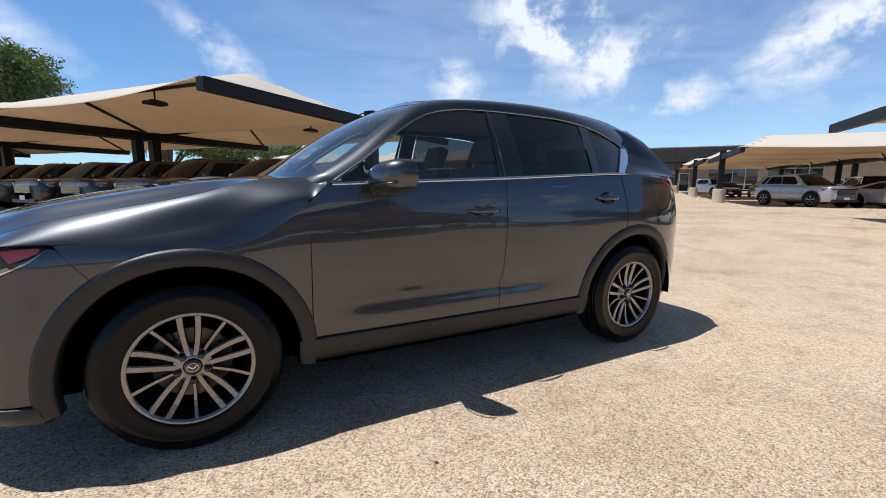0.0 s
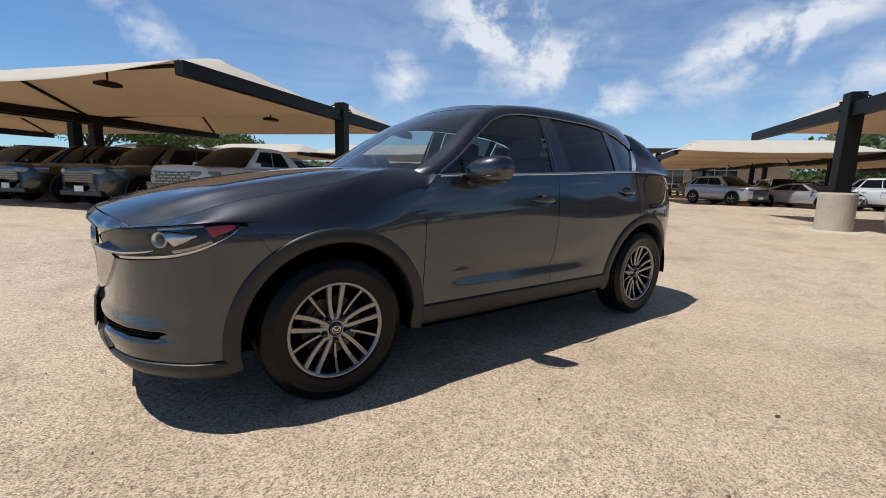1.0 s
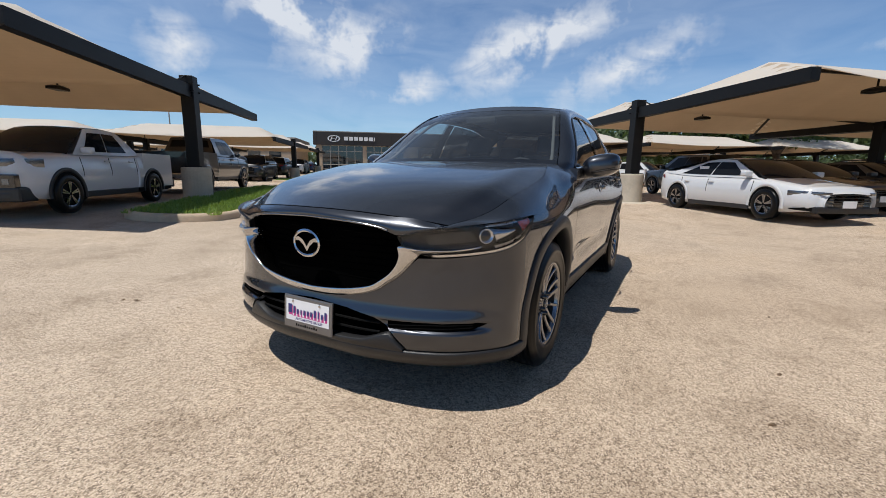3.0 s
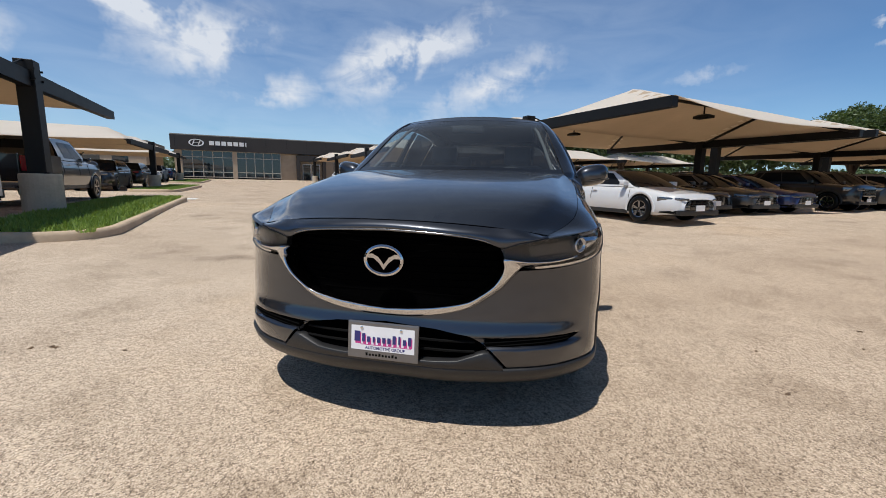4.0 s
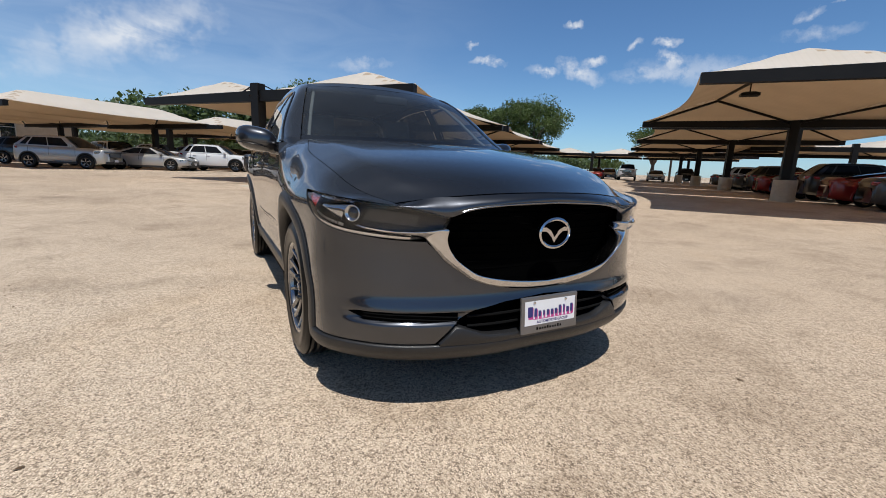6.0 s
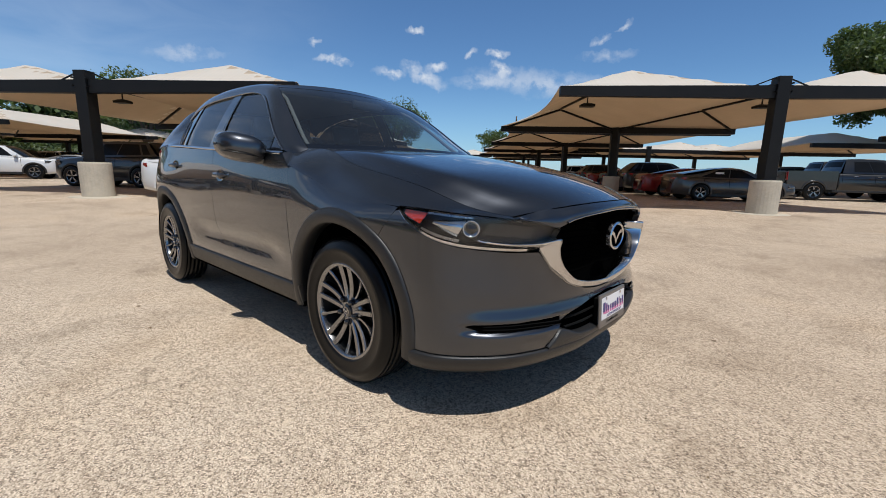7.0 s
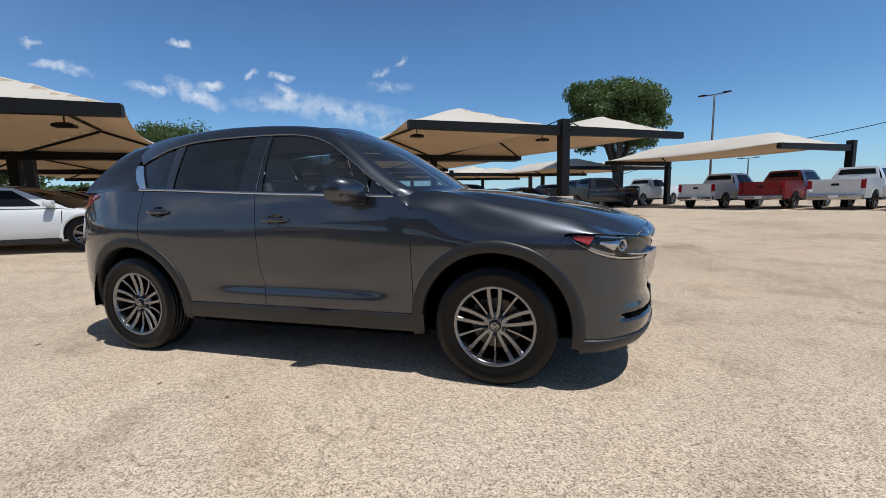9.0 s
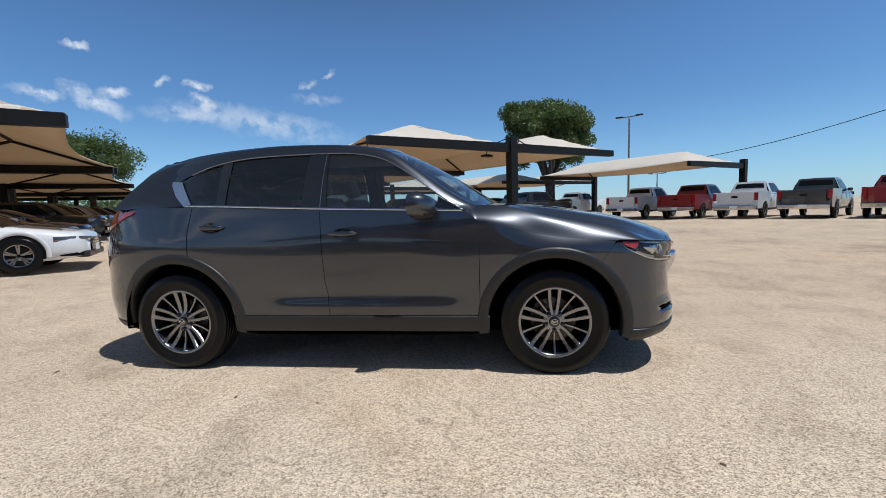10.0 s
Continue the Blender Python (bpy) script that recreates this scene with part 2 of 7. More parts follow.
def ground_material():
    m, nt, b = material("aggregate_paving")
    p = world_pos(nt)
    warp = node(nt, "ShaderNodeTexNoise", {"Vector": p, "Scale": 110.0, "Detail": 2.0}).outputs["Color"]
    pw = node(nt, "ShaderNodeVectorMath", {0: p, 1: node(nt, "ShaderNodeVectorMath", {0: warp, 3: 0.005}, operation="SCALE").outputs[0]}, operation="ADD").outputs[0]
    v = node(nt, "ShaderNodeTexVoronoi", {"Vector": pw, "Scale": 190.0, "Randomness": 1.0})
    v2 = node(nt, "ShaderNodeTexVoronoi", {"Vector": pw, "Scale": 95.0, "Randomness": 1.0})
    rnd = node(nt, "ShaderNodeSeparateColor", {0: v.outputs["Color"]}).outputs[0]
    rnd2 = node(nt, "ShaderNodeSeparateColor", {0: v2.outputs["Color"]}).outputs[1]
    stone = ramp(nt, rnd, [(0.0, (0.19, 0.155, 0.125)), (0.16, (0.36, 0.30, 0.245)), (0.42, (0.56, 0.475, 0.385)), (0.72, (0.74, 0.65, 0.54)), (1.0, (0.90, 0.83, 0.73))])
    stone2 = ramp(nt, rnd2, [(0.0, (0.24, 0.19, 0.15)), (0.5, (0.54, 0.45, 0.36)), (1.0, (0.86, 0.77, 0.65))])
    col = mixc(nt, ramp(nt, rnd2, [(0.76, (0, 0, 0)), (0.80, (0.8, 0.8, 0.8))]), stone, stone2)
    joint = ramp(nt, v.outputs["Distance"], [(0.40, (1, 1, 1)), (0.85, (0.60, 0.565, 0.53))])
    col = mixc(nt, 1.0, col, joint, "MULTIPLY")
    # broken drifts of darker sand between the stones
    drift = node(nt, "ShaderNodeTexNoise", {"Vector": p, "Scale": 26.0, "Detail": 4.0, "Roughness": 0.65}).outputs[0]
    col = mixc(nt, 1.0, col, ramp(nt, drift, [(0.32, (0.82, 0.81, 0.80)), (0.52, (1.03, 1.03, 1.03))]), "MULTIPLY")
    # stains and worn lanes
    big = noise_tex(nt, p, 0.33, 6.0, 0.6)
    mid = noise_tex(nt, p, 1.7, 5.0, 0.6)
    col = mixc(nt, 1.0, col, ramp(nt, big, [(0.3, (0.80, 0.78, 0.76)), (0.55, (1, 1, 1)), (0.75, (1.0, 0.95, 0.88))]), "MULTIPLY")
    col = mixc(nt, 1.0, col, ramp(nt, mid, [(0.30, (0.78, 0.76, 0.74)), (0.5, (1, 1, 1))]), "MULTIPLY")
    far = noise_tex(nt, p, 0.05, 4.0, 0.5)
    col = mixc(nt, 1.0, col, ramp(nt, far, [(0.35, (0.92, 0.86, 0.8)), (0.65, (1, 1, 1))]), "MULTIPLY")
    blot = noise_tex(nt, p, 0.62, 3.0, 0.5)
    col = mixc(nt, 1.0, col, ramp(nt, blot, [(0.26, (0.66, 0.65, 0.65)), (0.38, (1, 1, 1))]), "MULTIPLY")
    # fine cracks
    ck = node(nt, "ShaderNodeTexVoronoi", {"Vector": node(nt, "ShaderNodeVectorMath", {0: p, 1: node(nt, "ShaderNodeVectorMath", {0: node(nt, "ShaderNodeTexNoise", {"Vector": p, "Scale": 1.3, "Detail": 5.0}).outputs["Color"], 3: 1.6}, operation="SCALE").outputs[0]}, operation="ADD").outputs[0], "Scale": 0.22}, feature="DISTANCE_TO_EDGE").outputs[0]
    crack = fmath(nt, "MULTIPLY", ramp(nt, ck, [(0.0, (1, 1, 1)), (0.0035, (0, 0, 0))]), ramp(nt, mid, [(0.42, (0, 0, 0)), (0.6, (1, 1, 1))]))
    col = mixc(nt, fmath(nt, "MULTIPLY", crack, 0.35), col, (0.12, 0.09, 0.06))
    col = mixc(nt, 1.0, col, (1.0, 0.945, 0.885), "MULTIPLY")
    nt.links.new(col, b.inputs["Base Color"])
    b.inputs["Roughness"].default_value = 0.88
    b.inputs["Specular IOR Level"].default_value = 0.3
    hgt = fmath(nt, "SUBTRACT", fmath(nt, "MULTIPLY", fmath(nt, "SUBTRACT", 1.0, v.outputs["Distance"]), 0.7), fmath(nt, "MULTIPLY", crack, 1.5))
    bump(nt, b, hgt, 0.40, 0.0035)
    return m


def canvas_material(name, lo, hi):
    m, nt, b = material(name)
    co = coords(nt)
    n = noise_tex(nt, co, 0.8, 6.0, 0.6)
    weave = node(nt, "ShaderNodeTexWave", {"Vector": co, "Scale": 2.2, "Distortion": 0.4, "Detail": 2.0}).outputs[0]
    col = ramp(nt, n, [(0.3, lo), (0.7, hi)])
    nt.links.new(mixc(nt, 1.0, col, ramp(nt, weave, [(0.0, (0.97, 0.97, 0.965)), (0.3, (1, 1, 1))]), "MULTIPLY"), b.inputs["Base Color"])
    b.inputs["Roughness"].default_value = 0.85
    out = nt.nodes["Material Output"]
    tl = node(nt, "ShaderNodeBsdfTranslucent", {"Color": (0.66, 0.52, 0.37, 1)})
    mx = node(nt, "ShaderNodeMixShader", {0: 0.44})
    nt.links.new(b.outputs[0], mx.inputs[1])
    nt.links.new(tl.outputs[0], mx.inputs[2])
    nt.links.new(mx.outputs[0], out.inputs[0])
    return m


def leaf_material(name, lo, hi):
    m, nt, b = material(name)
    r = node(nt, "ShaderNodeNewGeometry").outputs["Random Per Island"]
    nt.links.new(ramp(nt, r, [(0.0, lo), (1.0, hi)]), b.inputs["Base Color"])
    b.inputs["Roughness"].default_value = 0.55
    out = nt.nodes["Material Output"]
    tl = node(nt, "ShaderNodeBsdfTranslucent", {"Color": (hi[0] * 1.6, hi[1] * 1.6, hi[2], 1)})
    mx = node(nt, "ShaderNodeMixShader", {0: 0.25})
    nt.links.new(b.outputs[0], mx.inputs[1])
    nt.links.new(tl.outputs[0], mx.inputs[2])
    nt.links.new(mx.outputs[0], out.inputs[0])
    return m


M_GROUND = ground_material()
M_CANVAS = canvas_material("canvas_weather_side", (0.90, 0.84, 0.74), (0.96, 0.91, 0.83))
# the same cloth seen from below, with its shade put into a darker tan
M_CANVAS_SHADED = canvas_material("canvas_shaded_underside", (0.56, 0.455, 0.345), (0.68, 0.565, 0.44))
M_STEEL = simple("dark_painted_steel", (0.007, 0.0066, 0.0066), 0.5, 0.0, 0.25, 3.0, spec=0.25)
M_CONCRETE = simple("concrete", (0.50, 0.44, 0.35), 0.85, 0, 0.18, 2.5, 0.4, 60)
M_KERB = simple("kerb_concrete", (0.52, 0.40, 0.28), 0.85, 0, 0.2, 1.5, 0.4, 50)
M_WHITE_LINE = simple("white_road_paint", (0.72, 0.70, 0.65), 0.7, 0, 0.12, 3)
M_SOIL = simple("lawn_soil", (0.12, 0.17, 0.045), 0.95, 0, 0.3, 3)
M_GRASS = leaf_material("grass_blades", (0.13, 0.20, 0.035), (0.27, 0.37, 0.085))
M_LEAF = leaf_material("oak_leaves", (0.032, 0.055, 0.018), (0.105, 0.155, 0.048))
M_LITTER = leaf_material("dry_litter", (0.05, 0.035, 0.022), (0.24, 0.16, 0.10))
M_BARK = simple("bark", (0.09, 0.07, 0.055), 0.9, 0, 0.35, 5, 0.8, 30)
M_PAINT = paint("machine_grey_paint", (0.019, 0.0203, 0.0238), 0.9, 0.14, 0.006, 0.23)
M_CLAD = simple("black_textured_plastic", (0.015, 0.015, 0.016), 0.42, 0, 0.15, 8, 0.15, 700)
M_GLOSSBLACK = simple("gloss_black", (0.006, 0.006, 0.007), 0.12, 0, 0.05, 5, coat=1.0)
M_BLACK = simple("matt_black", (0.003, 0.003, 0.003), 0.85, 0, 0.1, 8, spec=0.15)
M_CHROME = simple("chrome", (0.62, 0.62, 0.63), 0.10, 1.0, 0.03, 8)
M_RUBBER = simple("tyre_rubber", (0.0040, 0.0040, 0.0042), 0.30, 0, 0.2, 6, 0.06, 300, spec=0.22)
M_RIM = simple("gunmetal_alloy", (0.26, 0.26, 0.27), 0.24, 1.0, 0.06, 9, coat=0.5)
# dark alloy for parts behind the spokes, the recess's shade put into its colour
M_RIM_SHADE = simple("wheel_recess_shade", (0.014, 0.014, 0.015), 0.45, 0.4, 0.15, 9)
M_DISC = simple("brake_disc_steel", (0.10, 0.095, 0.09), 0.4, 1.0, 0.1, 20)
M_GLASS_CLEAR = glass("windscreen_glass", (0.54, 0.63, 0.66), 1.86, 0.012)
M_GLASS_FRONT = glass("front_door_glass", (0.86, 0.90, 0.89), 1.6, 0.008)
M_GLASS_TINT = glass("privacy_glass", (0.085, 0.088, 0.092), 1.6, 0.004)
M_LENS = glass("lamp_lens", (0.90, 0.91, 0.92), 1.34)
M_REFLECTOR = simple("lamp_reflector", (0.62, 0.63, 0.65), 0.16, 1.0, 0.05, 10)
M_AMBER = simple("amber_reflector", (0.46, 0.03, 0.010), 0.25, 0, 0.1, 20, coat=1)
M_RED = simple("red_lens", (0.28, 0.007, 0.009), 0.15, 0, 0.1, 10, coat=1)
M_INTERIOR = simple("black_cabin_trim", (0.03, 0.03, 0.032), 0.7, 0, 0.2, 8)
M_LINING = simple("pale_lining", (0.16, 0.157, 0.15), 0.9, 0, 0.08, 12, 0.2, 400)
M_BOWL = simple("lamp_bowl", (0.40, 0.40, 0.41), 0.28, 1.0, 0.1, 30)
# black plastic without shine, also the painted shade behind panel gaps
M_VOID = simple("black_plastic_and_gap_shade", (0.0015, 0.0015, 0.0015), 0.8, 0, 0.1, 8, spec=0.0)
M_LAMPDARK = simple("dark_lamp_bezel", (0.006, 0.006, 0.0065), 0.3, 0.0, 0.1, 12)
M_BEZEL = simple("grey_lamp_bezel", (0.055, 0.052, 0.05), 0.35, 0.3, 0.2, 30)
M_SEAT = simple("seat_cloth", (0.05, 0.05, 0.053), 0.85, 0, 0.2, 12, 0.3, 400)
M_PLATE = simple("plate_white", (0.80, 0.80, 0.82), 0.35, 0, 0.04, 10, coat=0.5)
M_PLATEFRAME = simple("grey_plate_frame", (0.20, 0.19, 0.185), 0.35, 0.6, 0.08, 20)
M_PLATEBLUE = simple("plate_blue_ink", (0.03, 0.03, 0.16), 0.4, 0, 0.05, 10)
M_PLATEPINK = simple("plate_magenta_ink", (0.55, 0.05, 0.25), 0.4, 0, 0.05, 10)
M_STONE = simple("beige_stone_cladding", (0.42, 0.33, 0.24), 0.8, 0, 0.15, 1.2, 0.3, 12)
M_FASCIA = simple("dark_bronze_fascia", (0.030, 0.024, 0.021), 0.5, 0.0, 0.15, 0.8)
M_SIGN = simple("pale_sign", (0.75, 0.75, 0.75), 0.4, 0, 0.05, 3)
M_SHOPGLASS = simple("showroom_glass", (0.015, 0.020, 0.024), 0.06, 0.0, 0.2, 0.6, coat=1.0)
M_MULLION = simple("pale_mullion", (0.42, 0.38, 0.33), 0.5, 0.0, 0.1, 3)
M_ROOFING = simple("flat_roofing", (0.3, 0.28, 0.25), 0.9, 0, 0.2, 1)
M_CARGLASS = simple("dark_car_glass", (0.010, 0.011, 0.013), 0.07, 0, 0.15, 3, spec=0.10)
M_LAMPCLEAR = simple("headlamp_unit", (0.15, 0.155, 0.165), 0.18, 0.7, 0.2, 12, coat=1.0)
M_FARLEAF = leaf_material("far_leaves", (0.03, 0.05, 0.018), (0.085, 0.125, 0.045))
M_POLE = simple("galvanised_pole", (0.16, 0.15, 0.14), 0.6, 0.3, 0.1, 2)
M_BLUE = simple("blue_awning", (0.03, 0.22, 0.55), 0.6, 0, 0.1, 2)
M_STICKER = simple("window_sticker", (0.72, 0.70, 0.70), 0.6, 0, 0.08, 10)
PAINTS = {
    "white": paint("white_paint", (0.64, 0.645, 0.65), 0.0, 0.3, 0.03),
    "silver": paint("silver_paint", (0.42, 0.42, 0.41), 0.5, 0.3, 0.03),
    "grey": paint("grey_paint", (0.05, 0.05, 0.051), 0.5, 0.3, 0.05),
    "black": paint("black_paint", (0.006, 0.006, 0.007), 0.1, 0.25, 0.012),
    "blue": paint("blue_paint", (0.012, 0.025, 0.11), 0.4, 0.3, 0.04),
    "red": paint("red_paint", (0.22, 0.003, 0.006), 0.2, 0.3, 0.008),
    "bronze": paint("bronze_paint", (0.13, 0.105, 0.08), 0.5, 0.3, 0.04),
}

# ---- mesh helpers ----
LOT = radians(37.0)  # the rows of the lot against the car's own axes


def lot(u, v, z=0.0, turn=0.0):
    """A pose by the lot's axes: u across the rows, v along them; turn in degrees from +u."""
    return Matrix.Translation((u * math.cos(LOT) - v * math.sin(LOT), u * math.sin(LOT) + v * math.cos(LOT), z)) @ Matrix.Rotation(LOT + radians(turn), 4, "Z")


def smooth01(a, b, x):
    t = min(1.0, max(0.0, (x - a) / (b - a)))
    return t * t * (3 - 2 * t)


def gz(u, v):
    """The height of the paving: a shallow dish round the car that rises towards the showroom."""
    r = math.hypot(u, v)
    side = smooth01(-6, 6, -u)
    h = smooth01(3.5, 13, r) * (0.12 + 0.09 * side)
    h += 0.6 * smooth01(28, 75, -u)
    h += 0.15 * smooth01(15, 60, v)
    return h


def part(name, bm, mat, parent=None, label="", smooth=False, at=None):
    me = bpy.data.meshes.new(name)
    bm.normal_update()
    bm.to_mesh(me)
    bm.free()
    for m in (mat if isinstance(mat, (list, tuple)) else [mat]):
        me.materials.append(m)
    if smooth:
        me.polygons.foreach_set("use_smooth", [True] * len(me.polygons))
    ob = new(name, me)
    if parent is not None:
        ob.parent = parent
    if at is not None:
        ob.matrix_basis = at
    if label:
        ob["label"] = label
    return ob


def empty(name, label, category, group="", at=None, kind=""):
    ob = new(name)
    ob.empty_display_size = 0.2
    if at is not None:
        ob.matrix_basis = at
    return tagged(ob, label, category, group, kind)


def add_box(bm, lo, hi, m=None, mi=0):
    x0, y0, z0 = lo
    x1, y1, z1 = hi
    vs = [bm.verts.new((m @ Vector(p)) if m else p) for p in
          ((x0, y0, z0), (x1, y0, z0), (x1, y1, z0), (x0, y1, z0), (x0, y0, z1), (x1, y0, z1), (x1, y1, z1), (x0, y1, z1))]
    for f in ((0, 3, 2, 1), (4, 5, 6, 7), (0, 1, 5, 4), (1, 2, 6, 5), (2, 3, 7, 6), (3, 0, 4, 7)):
        fc = bm.faces.new([vs[i] for i in f])
        fc.material_index = mi
    return vs


def box_bm(lo, hi, bevel=0.0, segs=1):
    bm = bmesh.new()
    add_box(bm, lo, hi)
    if bevel:
        bmesh.ops.bevel(bm, geom=bm.edges[:], offset=bevel, segments=segs, affect="EDGES", profile=0.6)
    return bm


def add_bar(bm, a, b, w, h=None, up=(0, 0, 1)):
    """A rectangular bar from a to b."""
    a, b = Vector(a), Vector(b)
    d = (b - a)
    L = d.length
    d.normalize()
    s = d.cross(Vector(up))
    if s.length < 1e-4:
        s = d.cross(Vector((1, 0, 0)))
    s.normalize()
    t = s.cross(d)
    h = h or w
    m = Matrix((s, d, t)).transposed().to_4x4()
    m.translation = a
    add_box(bm, (-w / 2, 0, -h / 2), (w / 2, L, h / 2), m)


def add_tube(bm, pts, radii, sides=8, cap=True):
    """A round tube along points, with a radius at each."""
    rings = []
    n = len(pts)
    pts = [Vector(p) for p in pts]
    ref = Vector((0.13, 0.91, 0.38))
    for i, p in enumerate(pts):
        d = (pts[min(i + 1, n - 1)] - pts[max(i - 1, 0)]).normalized()
        s = d.cross(ref)
        if s.length < 0.05:
            s = d.cross(Vector((1, 0, 0)))
        s.normalize()
        t = d.cross(s)
        r = radii[i] if isinstance(radii, (list, tuple)) else radii
        rings.append([bm.verts.new(p + (s * math.cos(k * 2 * math.pi / sides) + t * math.sin(k * 2 * math.pi / sides)) * r) for k in range(sides)])
    for a, b in zip(rings, rings[1:]):
        for k in range(sides):
            bm.faces.new((a[k], a[(k + 1) % sides], b[(k + 1) % sides], b[k]))
    if cap:
        bm.faces.new(rings[0][::-1])
        bm.faces.new(rings[-1])


def lathe(bm, prof, segs=32, axis="y", mi=0, closed=False):
    """Turns a profile of (radius, height) round an axis."""
    rings = []
    for r, h in prof:
        ring = []
        for k in range(segs):
            a = 2 * math.pi * k / segs
            c, s = r * math.cos(a), r * math.sin(a)
            ring.append(bm.verts.new((c, h, s) if axis == "y" else (c, s, h)))
        rings.append(ring)
    pairs = list(zip(rings, rings[1:])) + ([(rings[-1], rings[0])] if closed else [])
    for a, b in pairs:
        for k in range(segs):
            f = bm.faces.new((a[k], a[(k + 1) % segs], b[(k + 1) % segs], b[k]))
            f.material_index = mi
    return rings


# ---- ground ----
def build_ground():
    bm = bmesh.new()
    radii = [0.0] + [0.8 * i for i in range(1, 26)] + [22, 25, 28, 32, 36, 42, 48, 55, 63, 72, 85, 100, 130, 180, 260, 400, 700, 1400]
    segs = 96
    rings = []
    for r in radii[1:]:
        ring = []
        for k in range(segs):
            a = 2 * math.pi * k / segs
            u, v = r * math.cos(a), r * math.sin(a)
            p = lot(u, v).translation
            ring.append(bm.verts.new((p.x, p.y, gz(u, v))))
        rings.append(ring)
    c = bm.verts.new((0, 0, 0))
    for k in range(segs):
        bm.faces.new((c, rings[0][k], rings[0][(k + 1) % segs]))
    for a, b in zip(rings, rings[1:]):
        for k in range(segs):
            bm.faces.new((a[k], b[k], b[(k + 1) % segs], a[(k + 1) % segs]))
    g = part("ground", bm, M_GROUND, smooth=True)
    tagged(g, "wide sunlit tan aggregate paving of a car lot, stained and finely cracked", "paving", kind="structure")


build_ground()


# ---- shade canopies ----
def canopy(u, v, zb, half=5.6, length=10.0, shift=-0.6, way=1, sides=(-1, 1), lamps=True, base="round", pedestals=(True, True), detail=True):
    """A double shade sail: a beam on a post at each end, and a ridged canvas on either side of the posts."""
    top = empty("shade_canopy", "tan canvas car park canopy on dark steel posts and beams", "canopy", "car park canopies", lot(u, v, 0))
    sh = lambda y: shift * y / length
    zr = zb + 0.90
    for i, y in enumerate((0.0, length * way)):
        g = gz(u + sh(y * way), v + y)
        x0 = sh(y * way)
        bm = box_bm((-0.16, -0.16, 0.0), (0.16, 0.16, zb + 0.38 - g), 0.012)
        post = part("post", bm, M_STEEL, top, at=Matrix.Translation((x0, y, g)))
        if pedestals[i]:
            bm = bmesh.new()
            lathe(bm, [(0.0, -0.3), (0.36, -0.3), (0.36, 0.86), (0.345, 0.90), (0.0, 0.905)], 28, "z")
            part("pedestal", bm, M_CONCRETE, top, "round cast concrete pedestal", at=Matrix.Translation((x0, y, g)))
            bm = bmesh.new()
            lathe(bm, [(0.0, 0.012), (0.62, 0.012), (0.72, -0.03)], 28, "z")
            part("footing", bm, M_CONCRETE, top, at=Matrix.Translation((x0, y, g)))
            bm = box_bm((-0.24, -0.24, 0), (0.24, 0.24, 0.025))
            part("base_plate", bm, M_STEEL, top, at=Matrix.Translation((x0, y, g + 0.9)))
        a = -half if -1 in sides else -0.2
        b = half if 1 in sides else 0.2
        bm = bmesh.new()
        # the beam tapers a little to its ends
        secs = [(a, 0.11), (a + 0.02, 0.125), (0, 0.16), (b - 0.02, 0.125), (b, 0.11)]
        rings = []
        for x, h in secs:
            rings.append([bm.verts.new((x, sy * 0.10, sz * h)) for sy, sz in ((-1, -1), (1, -1), (1, 1), (-1, 1))])
        for r0, r1 in zip(rings, rings[1:]):
            for k in range(4):
                bm.faces.new((r0[k], r0[(k + 1) % 4], r1[(k + 1) % 4], r1[k]))
        bm.faces.new(rings[0][::-1])
        bm.faces.new(rings[-1])
        beam = part("beam", bm, M_STEEL, top, at=Matrix.Translation((x0, y, zb)))
        if detail:
            for sx in (-1, 1):
                for k in (-0.1, 0.1):
                    bm = box_bm((sx * 0.19 - 0.012, -0.19, 0.10 + k - 0.02), (sx * 0.19 + 0.012, 0.19, 0.10 + k + 0.02))
                    part("clamp_plate", bm, M_STEEL, top, at=Matrix.Translation((x0, y, zb)))
                bm = bmesh.new()
                add_bar(bm, (sx * 0.16, 0, 0.36), (sx * 0.75, 0, 0.12), 0.03, 0.03)
                part("brace", bm, M_STEEL, top, at=Matrix.Translation((x0, y, zb)))
    for s in sides:
        # canvas: eaves sag between the beams, a ridge runs along the middle of the bay
        nu, nv = 16, 28
        ridge_in, mid = 1.5, half * 0.56

        def sheet(i, j):
            x = half * i / nu
            y = length * j / nv
            cx = x / mid if x < mid else (half - x) / (half - mid)
            e = min(y, length - y)
            cy = min(1.0, e / ridge_in)
            h = min(cx, cy)
            hgt = 0.14 + (zr - zb - 0.14) * (h ** 1.04)
            sag = 0.16 * math.sin(math.pi * y / length) * (1 - cx) ** 2
            pull = 0.5 * math.sin(math.pi * y / length) * (1 - cx) ** 3
            bow = 0.05 * math.sin(math.pi * x / half) * (1 - cy) ** 2
            inner = -1 if x > half / 2 else 1
            return Vector((s * (x + inner * pull * (1 if x > half / 2 else 0)) + sh(y), y * way, zb + hgt - sag * 0.6 - bow))

        bm = bmesh.new()
        # upper layer in the sunlit colour, lower layer in the shaded one
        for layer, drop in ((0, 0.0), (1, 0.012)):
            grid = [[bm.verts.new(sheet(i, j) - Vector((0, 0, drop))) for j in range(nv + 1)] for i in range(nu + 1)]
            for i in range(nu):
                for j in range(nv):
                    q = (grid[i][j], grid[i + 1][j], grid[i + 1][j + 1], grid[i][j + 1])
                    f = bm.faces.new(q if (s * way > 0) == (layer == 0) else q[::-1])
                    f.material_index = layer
            if layer == 0:
                upper = grid
        for a, b in ((upper, grid),):
            for i in range(nu):
                for j in (0, nv):
                    bm.faces.new((a[i][j], a[i + 1][j], b[i + 1][j], b[i][j]))
